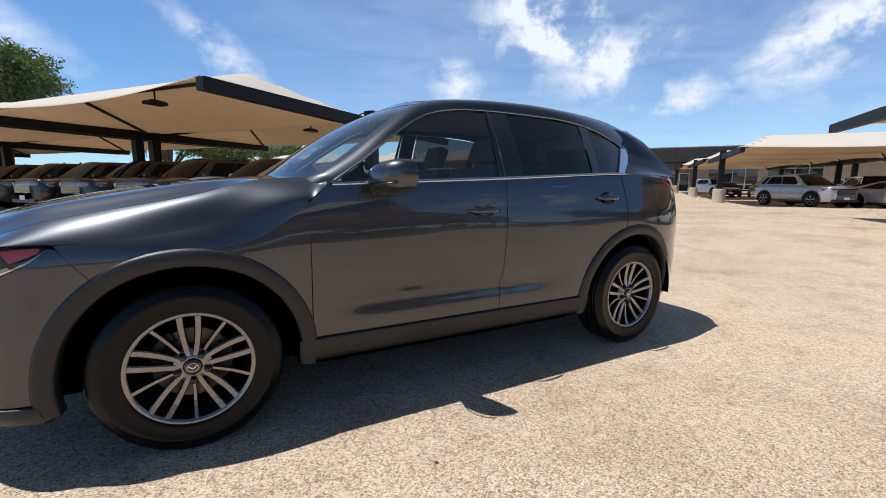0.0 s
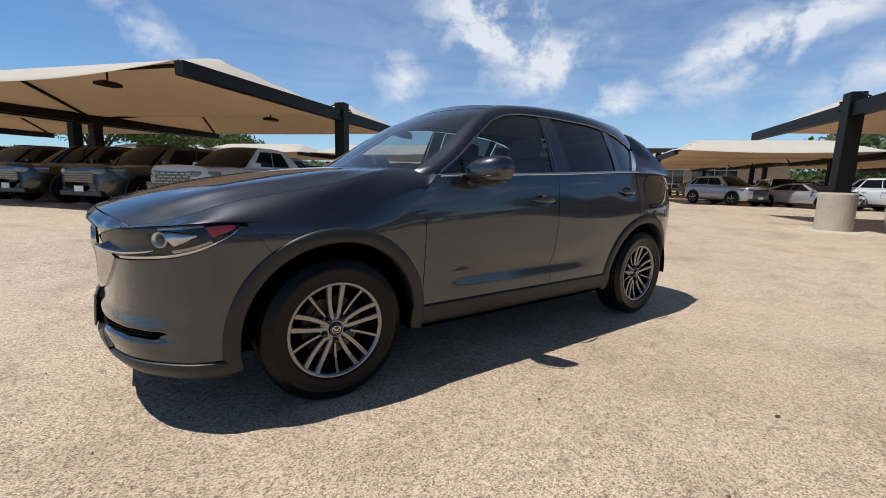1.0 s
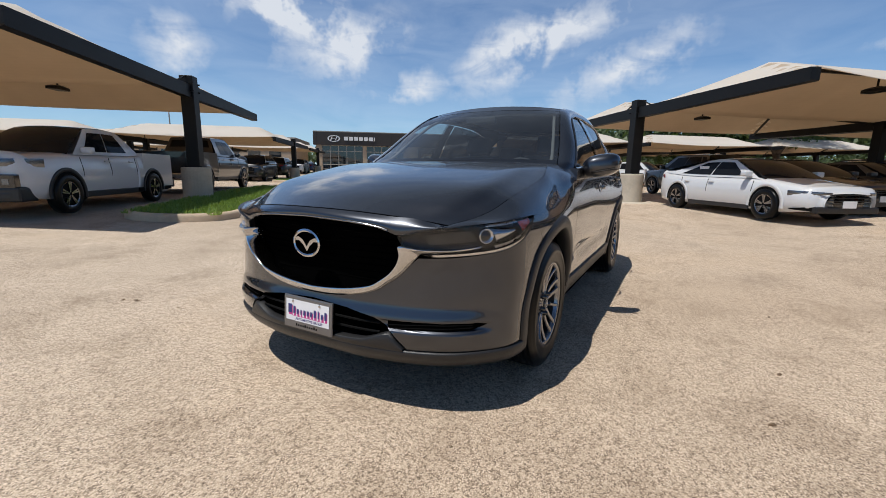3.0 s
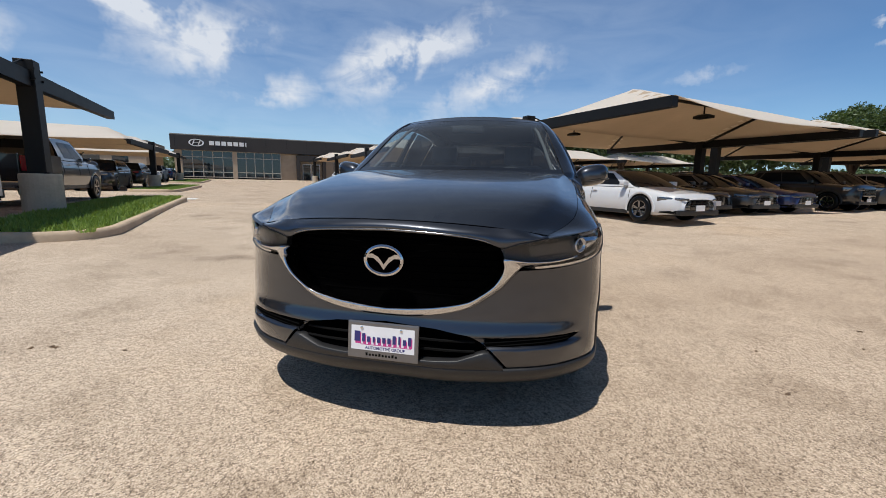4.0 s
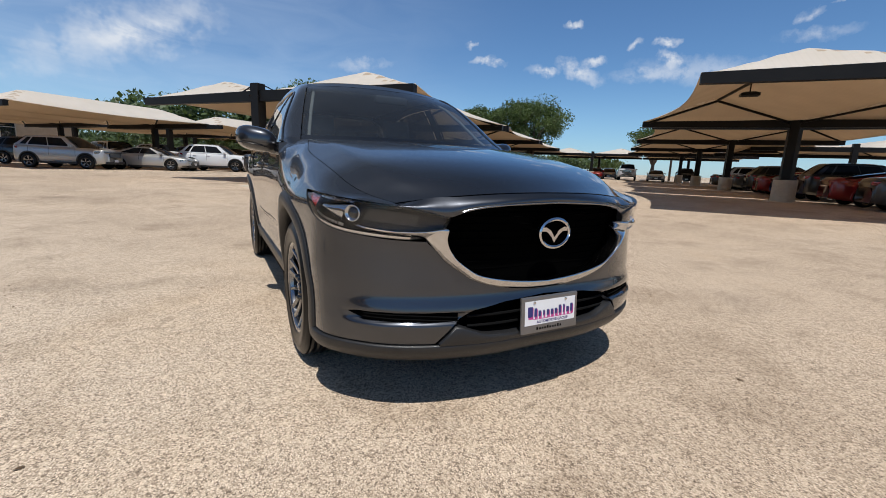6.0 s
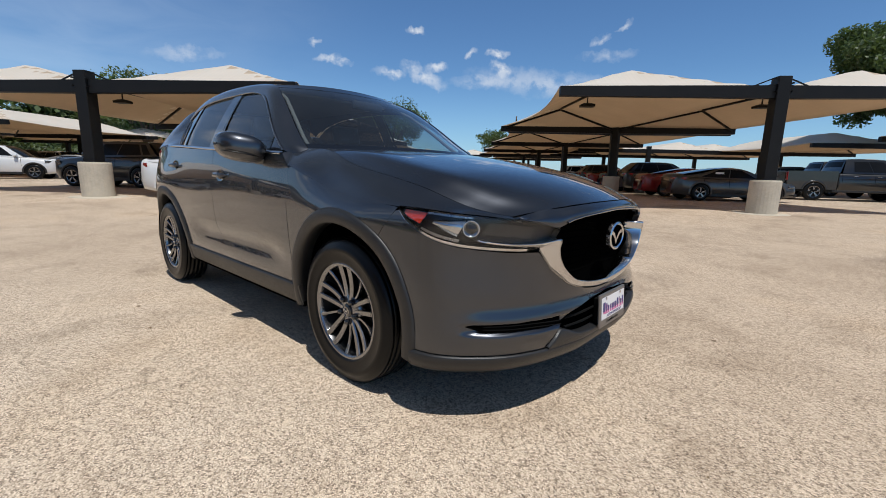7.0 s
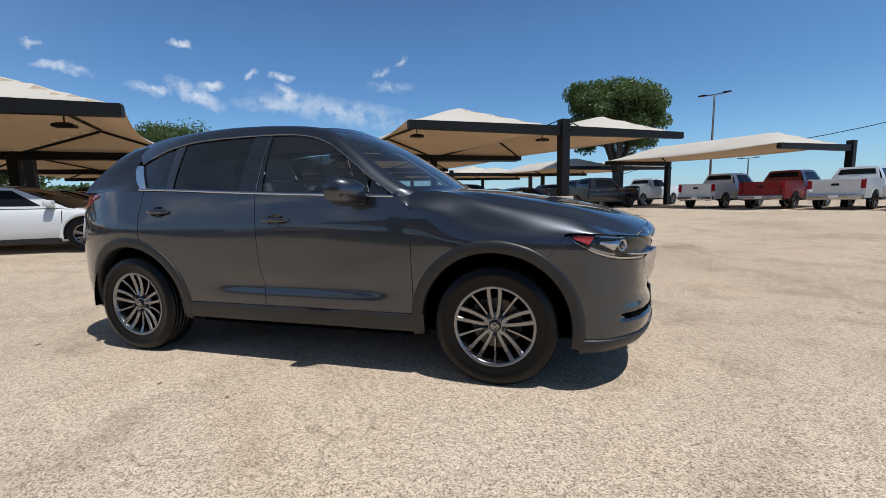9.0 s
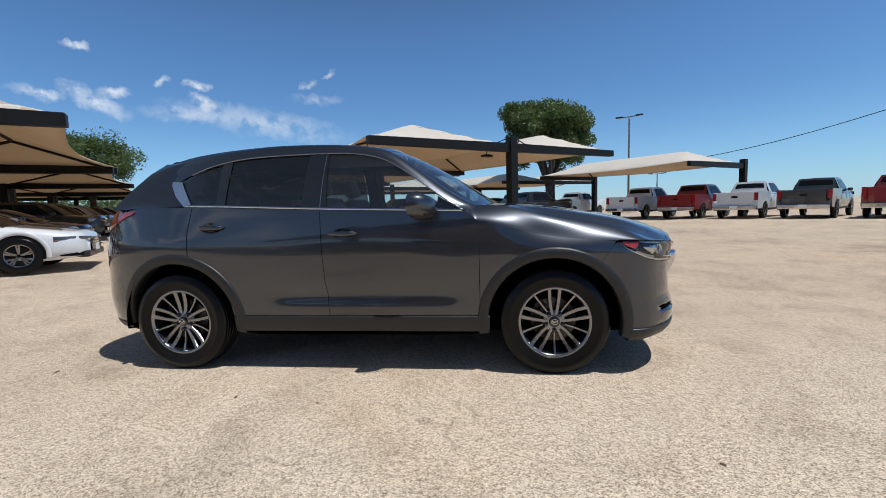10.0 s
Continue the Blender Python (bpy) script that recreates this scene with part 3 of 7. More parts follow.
            for j in range(nv):
                for i in (0, nu):
                    bm.faces.new((a[i][j], a[i][j + 1], b[i][j + 1], b[i][j]))
        part("canvas", bm, [M_CANVAS, M_CANVAS_SHADED], top, "cream shade canvas, its underside coloured darker tan for the shade", smooth=True)
        # hip rafters under the canvas, ridge tube
        for y0, y1 in ((0, ridge_in), (length, length - ridge_in)):
            for x in (0.06, half - 0.06):
                bm = bmesh.new()
                add_bar(bm, (s * x + sh(y0), y0 * way, zb + 0.02), (s * mid + sh(y1), y1 * way, zr - 0.16), 0.06, 0.08)
                part("rafter", bm, M_STEEL, top)
        bm = bmesh.new()
        add_bar(bm, (s * mid + sh(ridge_in), ridge_in * way, zr - 0.13), (s * mid + sh(length - ridge_in), (length - ridge_in) * way, zr - 0.13), 0.06, 0.08)
        part("ridge", bm, M_STEEL, top)
        if lamps:
            y = length / 2
            xx = s * mid + sh(y)
            lamp = bmesh.new()
            add_bar(lamp, (xx, y * way, zr - 0.1), (xx, y * way, zr - 0.42), 0.035)
            stem = part("lamp_stem", lamp, M_STEEL, top)
            bm = bmesh.new()
            r0 = [bm.verts.new((xx + dx * 0.26, y * way + dy * 0.17, zr - 0.55)) for dx, dy in ((-1, -1), (1, -1), (1, 1), (-1, 1))]
            r1 = [bm.verts.new((xx + dx * 0.26, y * way + dy * 0.17, zr - 0.47)) for dx, dy in ((-1, -1), (1, -1), (1, 1), (-1, 1))]
            r2 = [bm.verts.new((xx + dx * 0.13, y * way + dy * 0.09, zr - 0.42)) for dx, dy in ((-1, -1), (1, -1), (1, 1), (-1, 1))]
            for a, b in ((r0, r1), (r1, r2)):
                for k in range(4):
                    bm.faces.new((a[k], a[(k + 1) % 4], b[(k + 1) % 4], b[k]))
            bm.faces.new(r0[::-1])
            bm.faces.new(r2)
            part("lamp_housing", bm, M_STEEL, top, "dark canopy lamp housing")
    return top


canopy(8.76, 8.77, 3.27, shift=-1.18)
canopy(-9.01, 6.91, 2.98, shift=-0.67)
canopy(-8.45, -6.04, 3.0, shift=0.43, way=-1)

# ---- the parked sport utility vehicle ----
class Curve:
    """A smooth curve through key values."""

    def __init__(self, xs, ys):
        self.x, self.y = np.array(xs, float), np.array(ys, float)
        d = np.diff(self.y) / np.diff(self.x)
        m = np.empty(len(self.x))
        m[0], m[-1] = d[0], d[-1]
        m[1:-1] = (d[:-1] + d[1:]) / 2
        self.m = m

    def __call__(self, v):
        x, y, m = self.x, self.y, self.m
        v = min(max(v, x[0]), x[-1])
        i = min(max(int(np.searchsorted(x, v)) - 1, 0), len(x) - 2)
        h = x[i + 1] - x[i]
        t = (v - x[i]) / h
        return float((2 * t ** 3 - 3 * t * t + 1) * y[i] + (t ** 3 - 2 * t * t + t) * h * m[i] + (3 * t * t - 2 * t ** 3) * y[i + 1] + (t ** 3 - t * t) * h * m[i + 1])


def path3(keys, n):
    """A smooth path of n + 1 points through keys of any dimension."""
    k = np.array(keys, float)
    t = np.linspace(0, 1, len(k))
    cs = [Curve(t, k[:, j]) for j in range(k.shape[1])]
    return [tuple(c(i / n) for c in cs) for i in range(n + 1)]


WIDTH = Curve([0.15, 0.22, 0.30, 0.38, 0.46, 0.54, 0.62, 0.70, 0.78, 0.86, 0.94, 1.02, 1.10, 1.18, 1.26],
              [0.835, 0.852, 0.868, 0.881, 0.892, 0.901, 0.909, 0.915, 0.919, 0.919, 0.912, 0.900, 0.886, 0.868, 0.845])
NOSE = Curve([0.15, 0.22, 0.27, 0.33, 0.40, 0.46, 0.50, 0.55, 0.60, 0.66, 0.72, 0.78, 0.83, 0.88, 0.94],
             [2.17, 2.228, 2.258, 2.282, 2.282, 2.272, 2.263, 2.258, 2.255, 2.255, 2.260, 2.270, 2.282, 2.292, 2.290])
TAIL = Curve([0.15, 0.25, 0.35, 0.50, 0.70, 0.90, 1.10, 1.22], [2.10, 2.17, 2.22, 2.24, 2.22, 2.21, 2.17, 2.10])
BELT = Curve([-2.2, -1.6, -1.11, -0.25, 0.84, 1.1], [1.22, 1.215, 1.20, 1.158, 1.113, 1.10])


def bell(d, w):
    return math.exp(-(d / w) ** 2)


def flank(x, z):
    """Half the width of the body at x and height z, without the rounding of its ends."""
    w = WIDTH(z)
    mid = smooth01(-0.80, -0.45, x) * (1 - smooth01(0.55, 0.86, x))
    w -= 0.026 * bell(z - 0.548, 0.058) * mid
    w += 0.022 * bell(x - 1.40, 0.30) * bell(z - 0.84, 0.12)
    w += 0.018 * bell(x + 1.38, 0.36) * bell(z - 0.92, 0.13)
    w -= 0.010 * bell(x - 0.1, 0.5) * bell(z - 0.72, 0.2)
    w += (0.014 * bell(z - 0.47, 0.18) - 0.030 * smooth01(0.54, 0.84, z)) * smooth01(1.5, 2.05, x)
    w -= 1.8 * max(0.0, z - 0.80) ** 2 * smooth01(0.92, 1.45, x)
    w += 0.034 * smooth01(1.35, 1.78, x) * (1 - smooth01(0.24, 0.50, z))
    return w


OUTLINES = {}
# the front corner in plan: how far behind the nose and how far inside the flank
CORNER = ((0.56, 0.0), (0.47, 0.001), (0.40, 0.007), (0.33, 0.030), (0.238, 0.098), (0.13, 0.222), (0.062, 0.37), (0.028, 0.50))


def outline(z, end):
    """The plan of one end of the body at height z: points and how far along each lies."""
    key = (round(z, 4), end)
    if key not in OUTLINES:
        pts = []
        if end > 0:
            # straight flank, a tight corner ahead of the wheel, then a cut face that rounds into the nose
            n = NOSE(z)
            keys = np.array([(n - dx, flank(min(n - dx, 2.2), z) - dy) for dx, dy in CORNER] + [(n - 0.004, 0.26), (n, 0.0)])
            t = np.concatenate(([0], np.cumsum(np.hypot(*np.diff(keys, axis=0).T))))
            cx, cy = Curve(t, keys[:, 0]), Curve(t, keys[:, 1])
            x1 = float(keys[0, 0])
            for i in range(24):
                x = 1.2 + (x1 - 1.2) * i / 24
                pts.append((x, flank(x, z)))
            for i in range(101):
                pts.append((cx(t[-1] * i / 100), cy(t[-1] * i / 100) if i < 100 else 0.0))
        else:
            c, n = 0.9, 4.0
            a = TAIL(z) - c
            for i in range(40):
                x = 1.2 + (c + 0.92 * a - 1.2) * i / 39
                pts.append((x, flank(-x, z) * (1 - ((x - c) / a) ** n) ** (1 / n)))
            y1, w = pts[-1][1], flank(-(c + a * 0.95), z)
            for i in range(1, 61):
                y = y1 * (1 - i / 60)
                pts.append((c + a * (1 - (y / w) ** n) ** (1 / n), y))
        p = np.array(pts)
        s = np.concatenate(([0], np.cumsum(np.hypot(*np.diff(p, axis=0).T))))
        OUTLINES[key] = (p, s / s[-1])
    return OUTLINES[key]


WRAP = 1.75


def body(s, z, out=0.0):
    """A point of the body's skin: s runs along the side and round both ends (0 is mid car)."""
    if abs(s) <= 1.2:
        return Vector((s, flank(s, z) + out, z))
    end = 1 if s > 0 else -1
    p, f = outline(z, end)
    t = min(1.0, (abs(s) - 1.2) / WRAP)
    x, y = np.interp(t, f, p[:, 0]), np.interp(t, f, p[:, 1])
    if out:
        t2 = min(1.0, t + 0.004)
        t1 = t2 - 0.008
        dx, dy = np.interp(t2, f, p[:, 0]) - np.interp(t1, f, p[:, 0]), np.interp(t2, f, p[:, 1]) - np.interp(t1, f, p[:, 1])
        L = math.hypot(dx, dy) or 1
        nx, ny = -dy / L, dx / L
        if t >= 0.999:
            nx, ny = 1.0, 0.0
        x, y = x + abs(nx) * out, y + abs(ny) * out
    return Vector((end * x, max(y, 0.0), z))


def at_x(x, z):
    """The s of the skin at x."""
    if abs(x) <= 1.2:
        return x
    end = 1 if x > 0 else -1
    p, f = outline(z, end)
    return end * (1.2 + WRAP * float(np.interp(abs(x), p[:, 0], f)))


def at_y(y, z, end=1):
    p, f = outline(z, end)
    return end * (1.2 + WRAP * float(np.interp(-y, -p[:, 1], f)))


CENTRE = 1.2 + WRAP
car = empty("sport_utility_vehicle", "dark grey metallic sport utility vehicle parked on tan paving", "car")


def sheet_part(name, rows, mat, label="", parent=None, skirt=0.0, both=True, flip=False, weld=False):
    """A panel from rows of points on the left side, with its edge folded in, and its mirror image on the right."""
    made = []
    for side in ((1, -1) if both else (1,)):
        bm = bmesh.new()
        g = [[bm.verts.new((p[0], p[1] * side, p[2])) for p in r] for r in rows]
        nr, nc = len(g), len(g[0])
        for i in range(nr - 1):
            for j in range(nc - 1):
                q = (g[i][j], g[i][j + 1], g[i + 1][j + 1], g[i + 1][j])
                if (side < 0) != flip:
                    q = q[::-1]
                try:
                    bm.faces.new(q)
                except ValueError:
                    pass
        bm.normal_update()
        lean = sum((f.normal.dot(f.calc_center_median() - Vector((f.calc_center_median().x * 0.6, 0, 0.62))) * f.calc_area() for f in bm.faces), 0.0)
        if lean < 0:
            bmesh.ops.reverse_faces(bm, faces=bm.faces[:])
            bm.normal_update()
        if skirt:
            loop = [g[0][j] for j in range(nc)] + [g[i][-1] for i in range(1, nr)] + [g[-1][j] for j in range(nc - 2, -1, -1)] + [g[i][0] for i in range(nr - 2, 0, -1)]
            rim = [bm.verts.new(v.co) for v in loop]
            inner = [bm.verts.new(v.co - v.normal * skirt) for v in loop]
            for k in range(len(loop)):
                a, b = rim[k], rim[(k + 1) % len(loop)]
                c, d = inner[(k + 1) % len(loop)], inner[k]
                try:
                    bm.faces.new((b, a, d, c))
                except ValueError:
                    pass
        if weld:
            bmesh.ops.remove_doubles(bm, verts=bm.verts[:], dist=0.0004)
        ob = part(name, bm, mat, parent or car, label, smooth=True)
        made.append(ob)
    return made


def ruled(a, b, nu, nv, place):
    """Rows between two key lines in skin coordinates, laid on the skin by place()."""
    pa, pb = path_lin(a, nu), path_lin(b, nu)
    return [[place(*(p + (q - p) * (j / nv))) for j in range(nv + 1)] for p, q in zip(pa, pb)]


def path_lin(keys, n):
    k = np.array(keys, float)
    t = np.linspace(0, 1, len(k))
    u = np.linspace(0, 1, n + 1)
    return np.stack([np.interp(u, t, k[:, j]) for j in range(k.shape[1])], 1)


def path_soft(keys, n):
    return np.array(path3(keys, n))


def ruled_soft(a, b, nu, nv, place):
    pa, pb = path_soft(a, nu), path_soft(b, nu)
    return [[place(*(p + (q - p) * (j / nv))) for j in range(nv + 1)] for p, q in zip(pa, pb)]


HUB_Z = 0.358
ARCH = 0.505


def arc(cx, deg, r=ARCH):
    return (cx + r * math.cos(radians(deg)), HUB_Z + r * math.sin(radians(deg)))


SKIRT = 0.018


def build_doors():
    f = sheet_part("front_door", ruled([(-0.203, 0.405), (-0.214, 0.58), (-0.224, 0.83), (-0.232, 1.03), (-0.240, 1.150)],
                                       [(0.854, 0.405), (0.8565, 0.58), (0.8575, 0.83), (0.8575, 1.034), (0.765, 1.120)], 36, 26, body), M_PAINT, skirt=SKIRT)
    r = sheet_part("rear_door", ruled([(-0.932, 0.405), (-0.952, 0.58), (-1.075, 0.78), (-1.224, 0.850), (-1.228, 1.02), (-1.205, 1.195)],
                                      [(-0.2065, 0.405), (-0.2175, 0.58), (-0.2255, 0.78), (-0.2288, 0.850), (-0.2352, 1.02), (-0.2435, 1.152)], 36, 22, body), M_PAINT, skirt=SKIRT)
    for doors, x0, z0 in ((f, -0.073, 0.98), (r, -1.05, 1.043)):
        for door, side in zip(doors, (1, -1)):
            # a dark finger cup, and the pull over it
            bm = bmesh.new()
            y0 = flank(x0, z0)
            ring = []
            for k in range(20):
                a = 2 * math.pi * k / 20
                px, pz = x0 + 0.072 * math.cos(a), z0 + 0.040 * math.sin(a)
                ring.append(bm.verts.new((px, side * (flank(px, pz) + 0.0025), pz)))
            c = bm.verts.new((x0, side * (y0 - 0.004), z0))
            for k in range(20):
                q = (ring[k], ring[(k + 1) % 20], c)
                bm.faces.new(q if side < 0 else q[::-1])
            part("handle_cup", bm, M_GLOSSBLACK, door)
            bm = bmesh.new()
            secs = []
            for i in range(9):
                t = i / 8
                px = x0 - 0.108 + 0.216 * t
                r_ = 0.011 * (1 - abs(2 * t - 1) ** 4) ** 0.5 + 0.002
                o = 0.006 + 0.026 * (1 - abs(2 * t - 1) ** 3)
                pz = z0 + 0.004
                yy = flank(px, pz) + o
                secs.append([bm.verts.new((px, side * (yy + 0.6 * r_ * math.cos(k * math.pi / 4)), pz + 1.25 * r_ * math.sin(k * math.pi / 4))) for k in range(8)])
            for a, b in zip(secs, secs[1:]):
                for k in range(8):
                    q = (a[k], a[(k + 1) % 8], b[(k + 1) % 8], b[k])
                    bm.faces.new(q if side < 0 else q[::-1])
            bm.faces.new(secs[0])
            bm.faces.new(secs[-1])
            part("door_handle", bm, M_PAINT, door, smooth=True)


SHOULDER = Curve([0.78, 0.87, 1.05, 1.25, 1.45, 1.6, 1.74, 1.9, 2.05, 2.235], [1.055, 1.038, 0.998, 0.950, 0.918, 0.904, 0.896, 0.889, 0.876, 0.848])
HOOD_EDGE = [(0.87, 0.758, 1.150), (0.99, 0.757, 1.143), (1.09, 0.766, 1.128), (1.18, 0.785, 1.104), (1.28, 0.803, 1.074), (1.42, 0.806, 1.043), (1.60, 0.800, 1.010), (1.78, 0.790, 0.972), (1.90, 0.768, 0.932), (1.98, 0.730, 0.902), (2.05, 0.690, 0.884), (2.125, 0.652, 0.872)]
HOOD_CROWN = Curve([0.87, 1.08, 1.24, 1.42, 1.6, 1.78, 1.9, 1.97, 2.13], [0.017, 0.016, 0.023, 0.030, 0.034, 0.038, 0.050, 0.060, 0.070])
HOOD_CREASE = Curve([0.8, 1.2, 1.44, 1.62, 1.84, 2.0, 2.075, 2.144, 2.24], [0.68, 0.69, 0.695, 0.697, 0.676, 0.622, 0.582, 0.543, 0.47])
HOOD_MID = [(0.97, 0, 1.168), (1.15, 0, 1.156), (1.38, 0, 1.133), (1.62, 0, 1.098), (1.88, 0, 1.05), (2.09, 0, 0.993), (2.272, 0, 0.925)]


def build_front():
    edge, mid = path3(HOOD_EDGE, 60), np.array(path3(HOOD_MID, 80))
    rows = []
    for ex, ey, ez in edge:
        mx = 0.97 + (ex - 0.87) * 1.302 / 1.255
        mz = float(np.interp(mx, mid[:, 0], mid[:, 2]))
        row = []
        crown, roll0 = HOOD_CROWN(ex) / 0.74 ** 2.3, min(0.60, ey - 0.15 - 0.12 * smooth01(1.75, 1.95, ex))
        rest = mz - crown * ey ** 2.3 - ez
        for j in range(37):
            s = j / 36
            y = (ey - 0.0025) * s
            z = mz - crown * y ** 2.3 - rest * (max(0.0, y - roll0) / (ey - roll0)) ** 2
            x = mx + (ex - mx) * s ** 2
            yc = HOOD_CREASE(x)
            z += 0.012 * (1 - smooth01(1.98, 2.12, ex)) * smooth01(1.0, 1.35, x) * (y / yc) ** 4 * (1 - smooth01(yc - 0.02, yc + 0.055, y)) if y < yc + 0.055 else 0.0
            row.append((x, y, z))
        rows.append(row)
    full = [[(x, -y, z) for x, y, z in r[::-1]] + r[1:] for r in rows]
    sheet_part("bonnet", full, M_PAINT, skirt=0.015, both=False)
    # wing: arch up to the shoulder, then rolled over to the bonnet's edge
    th = [164, 150, 135, 120, 106, 94, 83, 72, 62, 54]
    zs = SHOULDER
    outer = [(0.861, 0.52), (0.861, 0.68), (0.861, 0.86), (0.861, 1.038), (1.02, zs(1.02)), (1.20, zs(1.2)), (1.38, zs(1.38)), (1.54, zs(1.54)), (1.66, zs(1.66)), (1.737, 0.893)]
    a = [(at_x(x, z), z) for x, z in (arc(1.345, t) for t in th)]
    b = [(at_x(x, z), z) for x, z in outer]
    sheet_part("front_wing", ruled_soft(a, b, 54, 12, body), M_PAINT, skirt=SKIRT)
    rows = []
    he = np.array(path3(HOOD_EDGE, 80))
    s_a, s_b = at_x(0.861, 1.03), at_y(0.640, 0.85)
    for i in range(61):
        sk = s_a + (s_b - s_a) * (i / 60)
        x = body(sk, 0.90).x
        z0 = zs(x)
        for _ in range(3):
            z0 = zs(body(sk, z0).x)
        p0 = body(sk, z0)
        pm = body(sk, z0 - 0.02)
        x3 = p0.x - 0.014 * (1 - smooth01(0.861, 1.2, p0.x))
        if x3 < HOOD_EDGE[-1][0]:
            p3 = Vector((x3, float(np.interp(x3, he[:, 0], he[:, 1])), float(np.interp(x3, he[:, 0], he[:, 2]))))
        else:
            p3 = Vector(HOOD_EDGE[-1]) + Vector((0.004, 0.0, -0.002))
        gap = p3.z - p0.z
        d = (p0 - pm).normalized()
        p1 = p0 + d * max(0.006, gap * 0.36)
        p2 = p3 + Vector((0.0, 0.040, -0.012)) * min(1.0, (p0 - p3).length / 0.16) + (p0 - p3) * 0.12
        row = []
        for j in range(11):
            u = j / 10
            row.append(p0 * (1 - u) ** 3 + p1 * 3 * u * (1 - u) ** 2 + p2 * 3 * u * u * (1 - u) + p3 * u ** 3)
        rows.append(row)
    # its tail runs back to the door's edge and the foot of the screen pillar
    tail = [[] for _ in range(6)]
    for j, (w, n) in enumerate(zip(rows[0], rows[1])):
        t = j / 10
        e = body(0.861 - 0.092 * t, 1.038 + 0.083 * t, -0.001)
        c = w + (w - n).normalized() * 0.62 * (w - e).length
        for k in range(6):
            u = k / 6
            tail[k].append(e * (1 - u) ** 2 + c * 2 * u * (1 - u) + w * u * u)
    sheet_part("wing_top", tail + rows, M_PAINT, skirt=0.012)
    # the lip between bonnet and grille
    rows = []
    for i in range(25):
        y = 0.655 * i / 24
        s = min(1.0, y / (HOOD_EDGE[-1][1] - 0.003))
        ex, ey, ez = HOOD_EDGE[-1]
        mx, _, mz = HOOD_MID[-1]
        top = Vector((mx + (ex - mx) * s ** 2 + 0.004, y, mz + (ez - mz) * s ** 2.3 - 0.004 + 0.007 * bell(s - 0.80, 0.09)))
        zl = float(np.interp(y, [0, 0.25, 0.36, 0.42, 0.46, 0.50, 0.54, 0.62, 0.66], [0.880, 0.872, 0.860, 0.845, 0.827, 0.827, 0.842, 0.858, 0.866]))
        low = body(at_y(y, zl), zl)
        row = []
        for j in range(7):
            u = j / 6
            p = top.lerp(low, u)
            p.x += 0.016 * math.sin(math.pi * u)
            row.append(p)
        rows.append(row)
    sheet_part("bonnet_lip", [[Vector((p.x, -p.y, p.z)) for p in r] for r in rows[::-1]][:-1] + rows, M_PAINT, both=False, flip=False, skirt=0.012)
    # bumper skin: from the arch round to the middle, below the chrome wing
    left = [(0.322, None), (0.40, None), (0.47, None), (0.53, None), (0.575, None), (0.62, None), (0.70, None), (0.765, 54), (0.80, -1), (0.84, -2), (0.878, -3)]
    ax = {-1: 1.6705, -2: 1.7005, -3: 1.7295}
    a = []
    for z, k in left:
        x = ax[k] if k in ax else 1.345 + math.sqrt(max(0.01, ARCH ** 2 - (z - HUB_Z) ** 2))
        a.append((at_x(x, z), z))
    b = [(at_y(y, z), z) for z, y in ((0.322, 0.515), (0.40, 0.447), (0.455, 0.36), (0.478, 0.22), (0.490, 0.0), (0.516, 0.0), (0.520, 0.13), (0.549, 0.29), (0.602, 0.41), (0.69, 0.51))]
    b += [(2.385, 0.728), (2.233, 0.734), (2.118, 0.744), (2.028, 0.755), (1.945, 0.776), (1.864, 0.808), (1.801, 0.843), (1.762, 0.884)]
    pa, pb = path_lin(a, 102), path_lin(b, 102)
    rows = [[body(*(p + (q - p) * (j / 48)), sculpt(*(p + (q - p) * (j / 48)))) for j in range(49)] for p, q in zip(pa, pb)]
    sheet_part("front_bumper", rows, M_PAINT, skirt=SKIRT)


def sculpt(s, z):
    """The brow that flares out over the bumper's slot, the slot's pocket and the winglet below it."""
    if s < 1.95:
        return 0.0
    on = smooth01(2.03, 2.17, s)
    brow = 0.007 * smooth01(0.520, 0.462, z) if z > 0.452 else 0.007 * smooth01(0.444, 0.452, z)
    inner = 1 - smooth01(2.48, 2.60, s)
    pocket = -0.020 * smooth01(0.405, 0.418, z) * (1 - smooth01(0.440, 0.452, z)) * inner
    wing = 0.010 * smooth01(0.325, 0.405, z) * (1 - smooth01(0.408, 0.418, z)) * inner
    return (brow + pocket + wing) * on


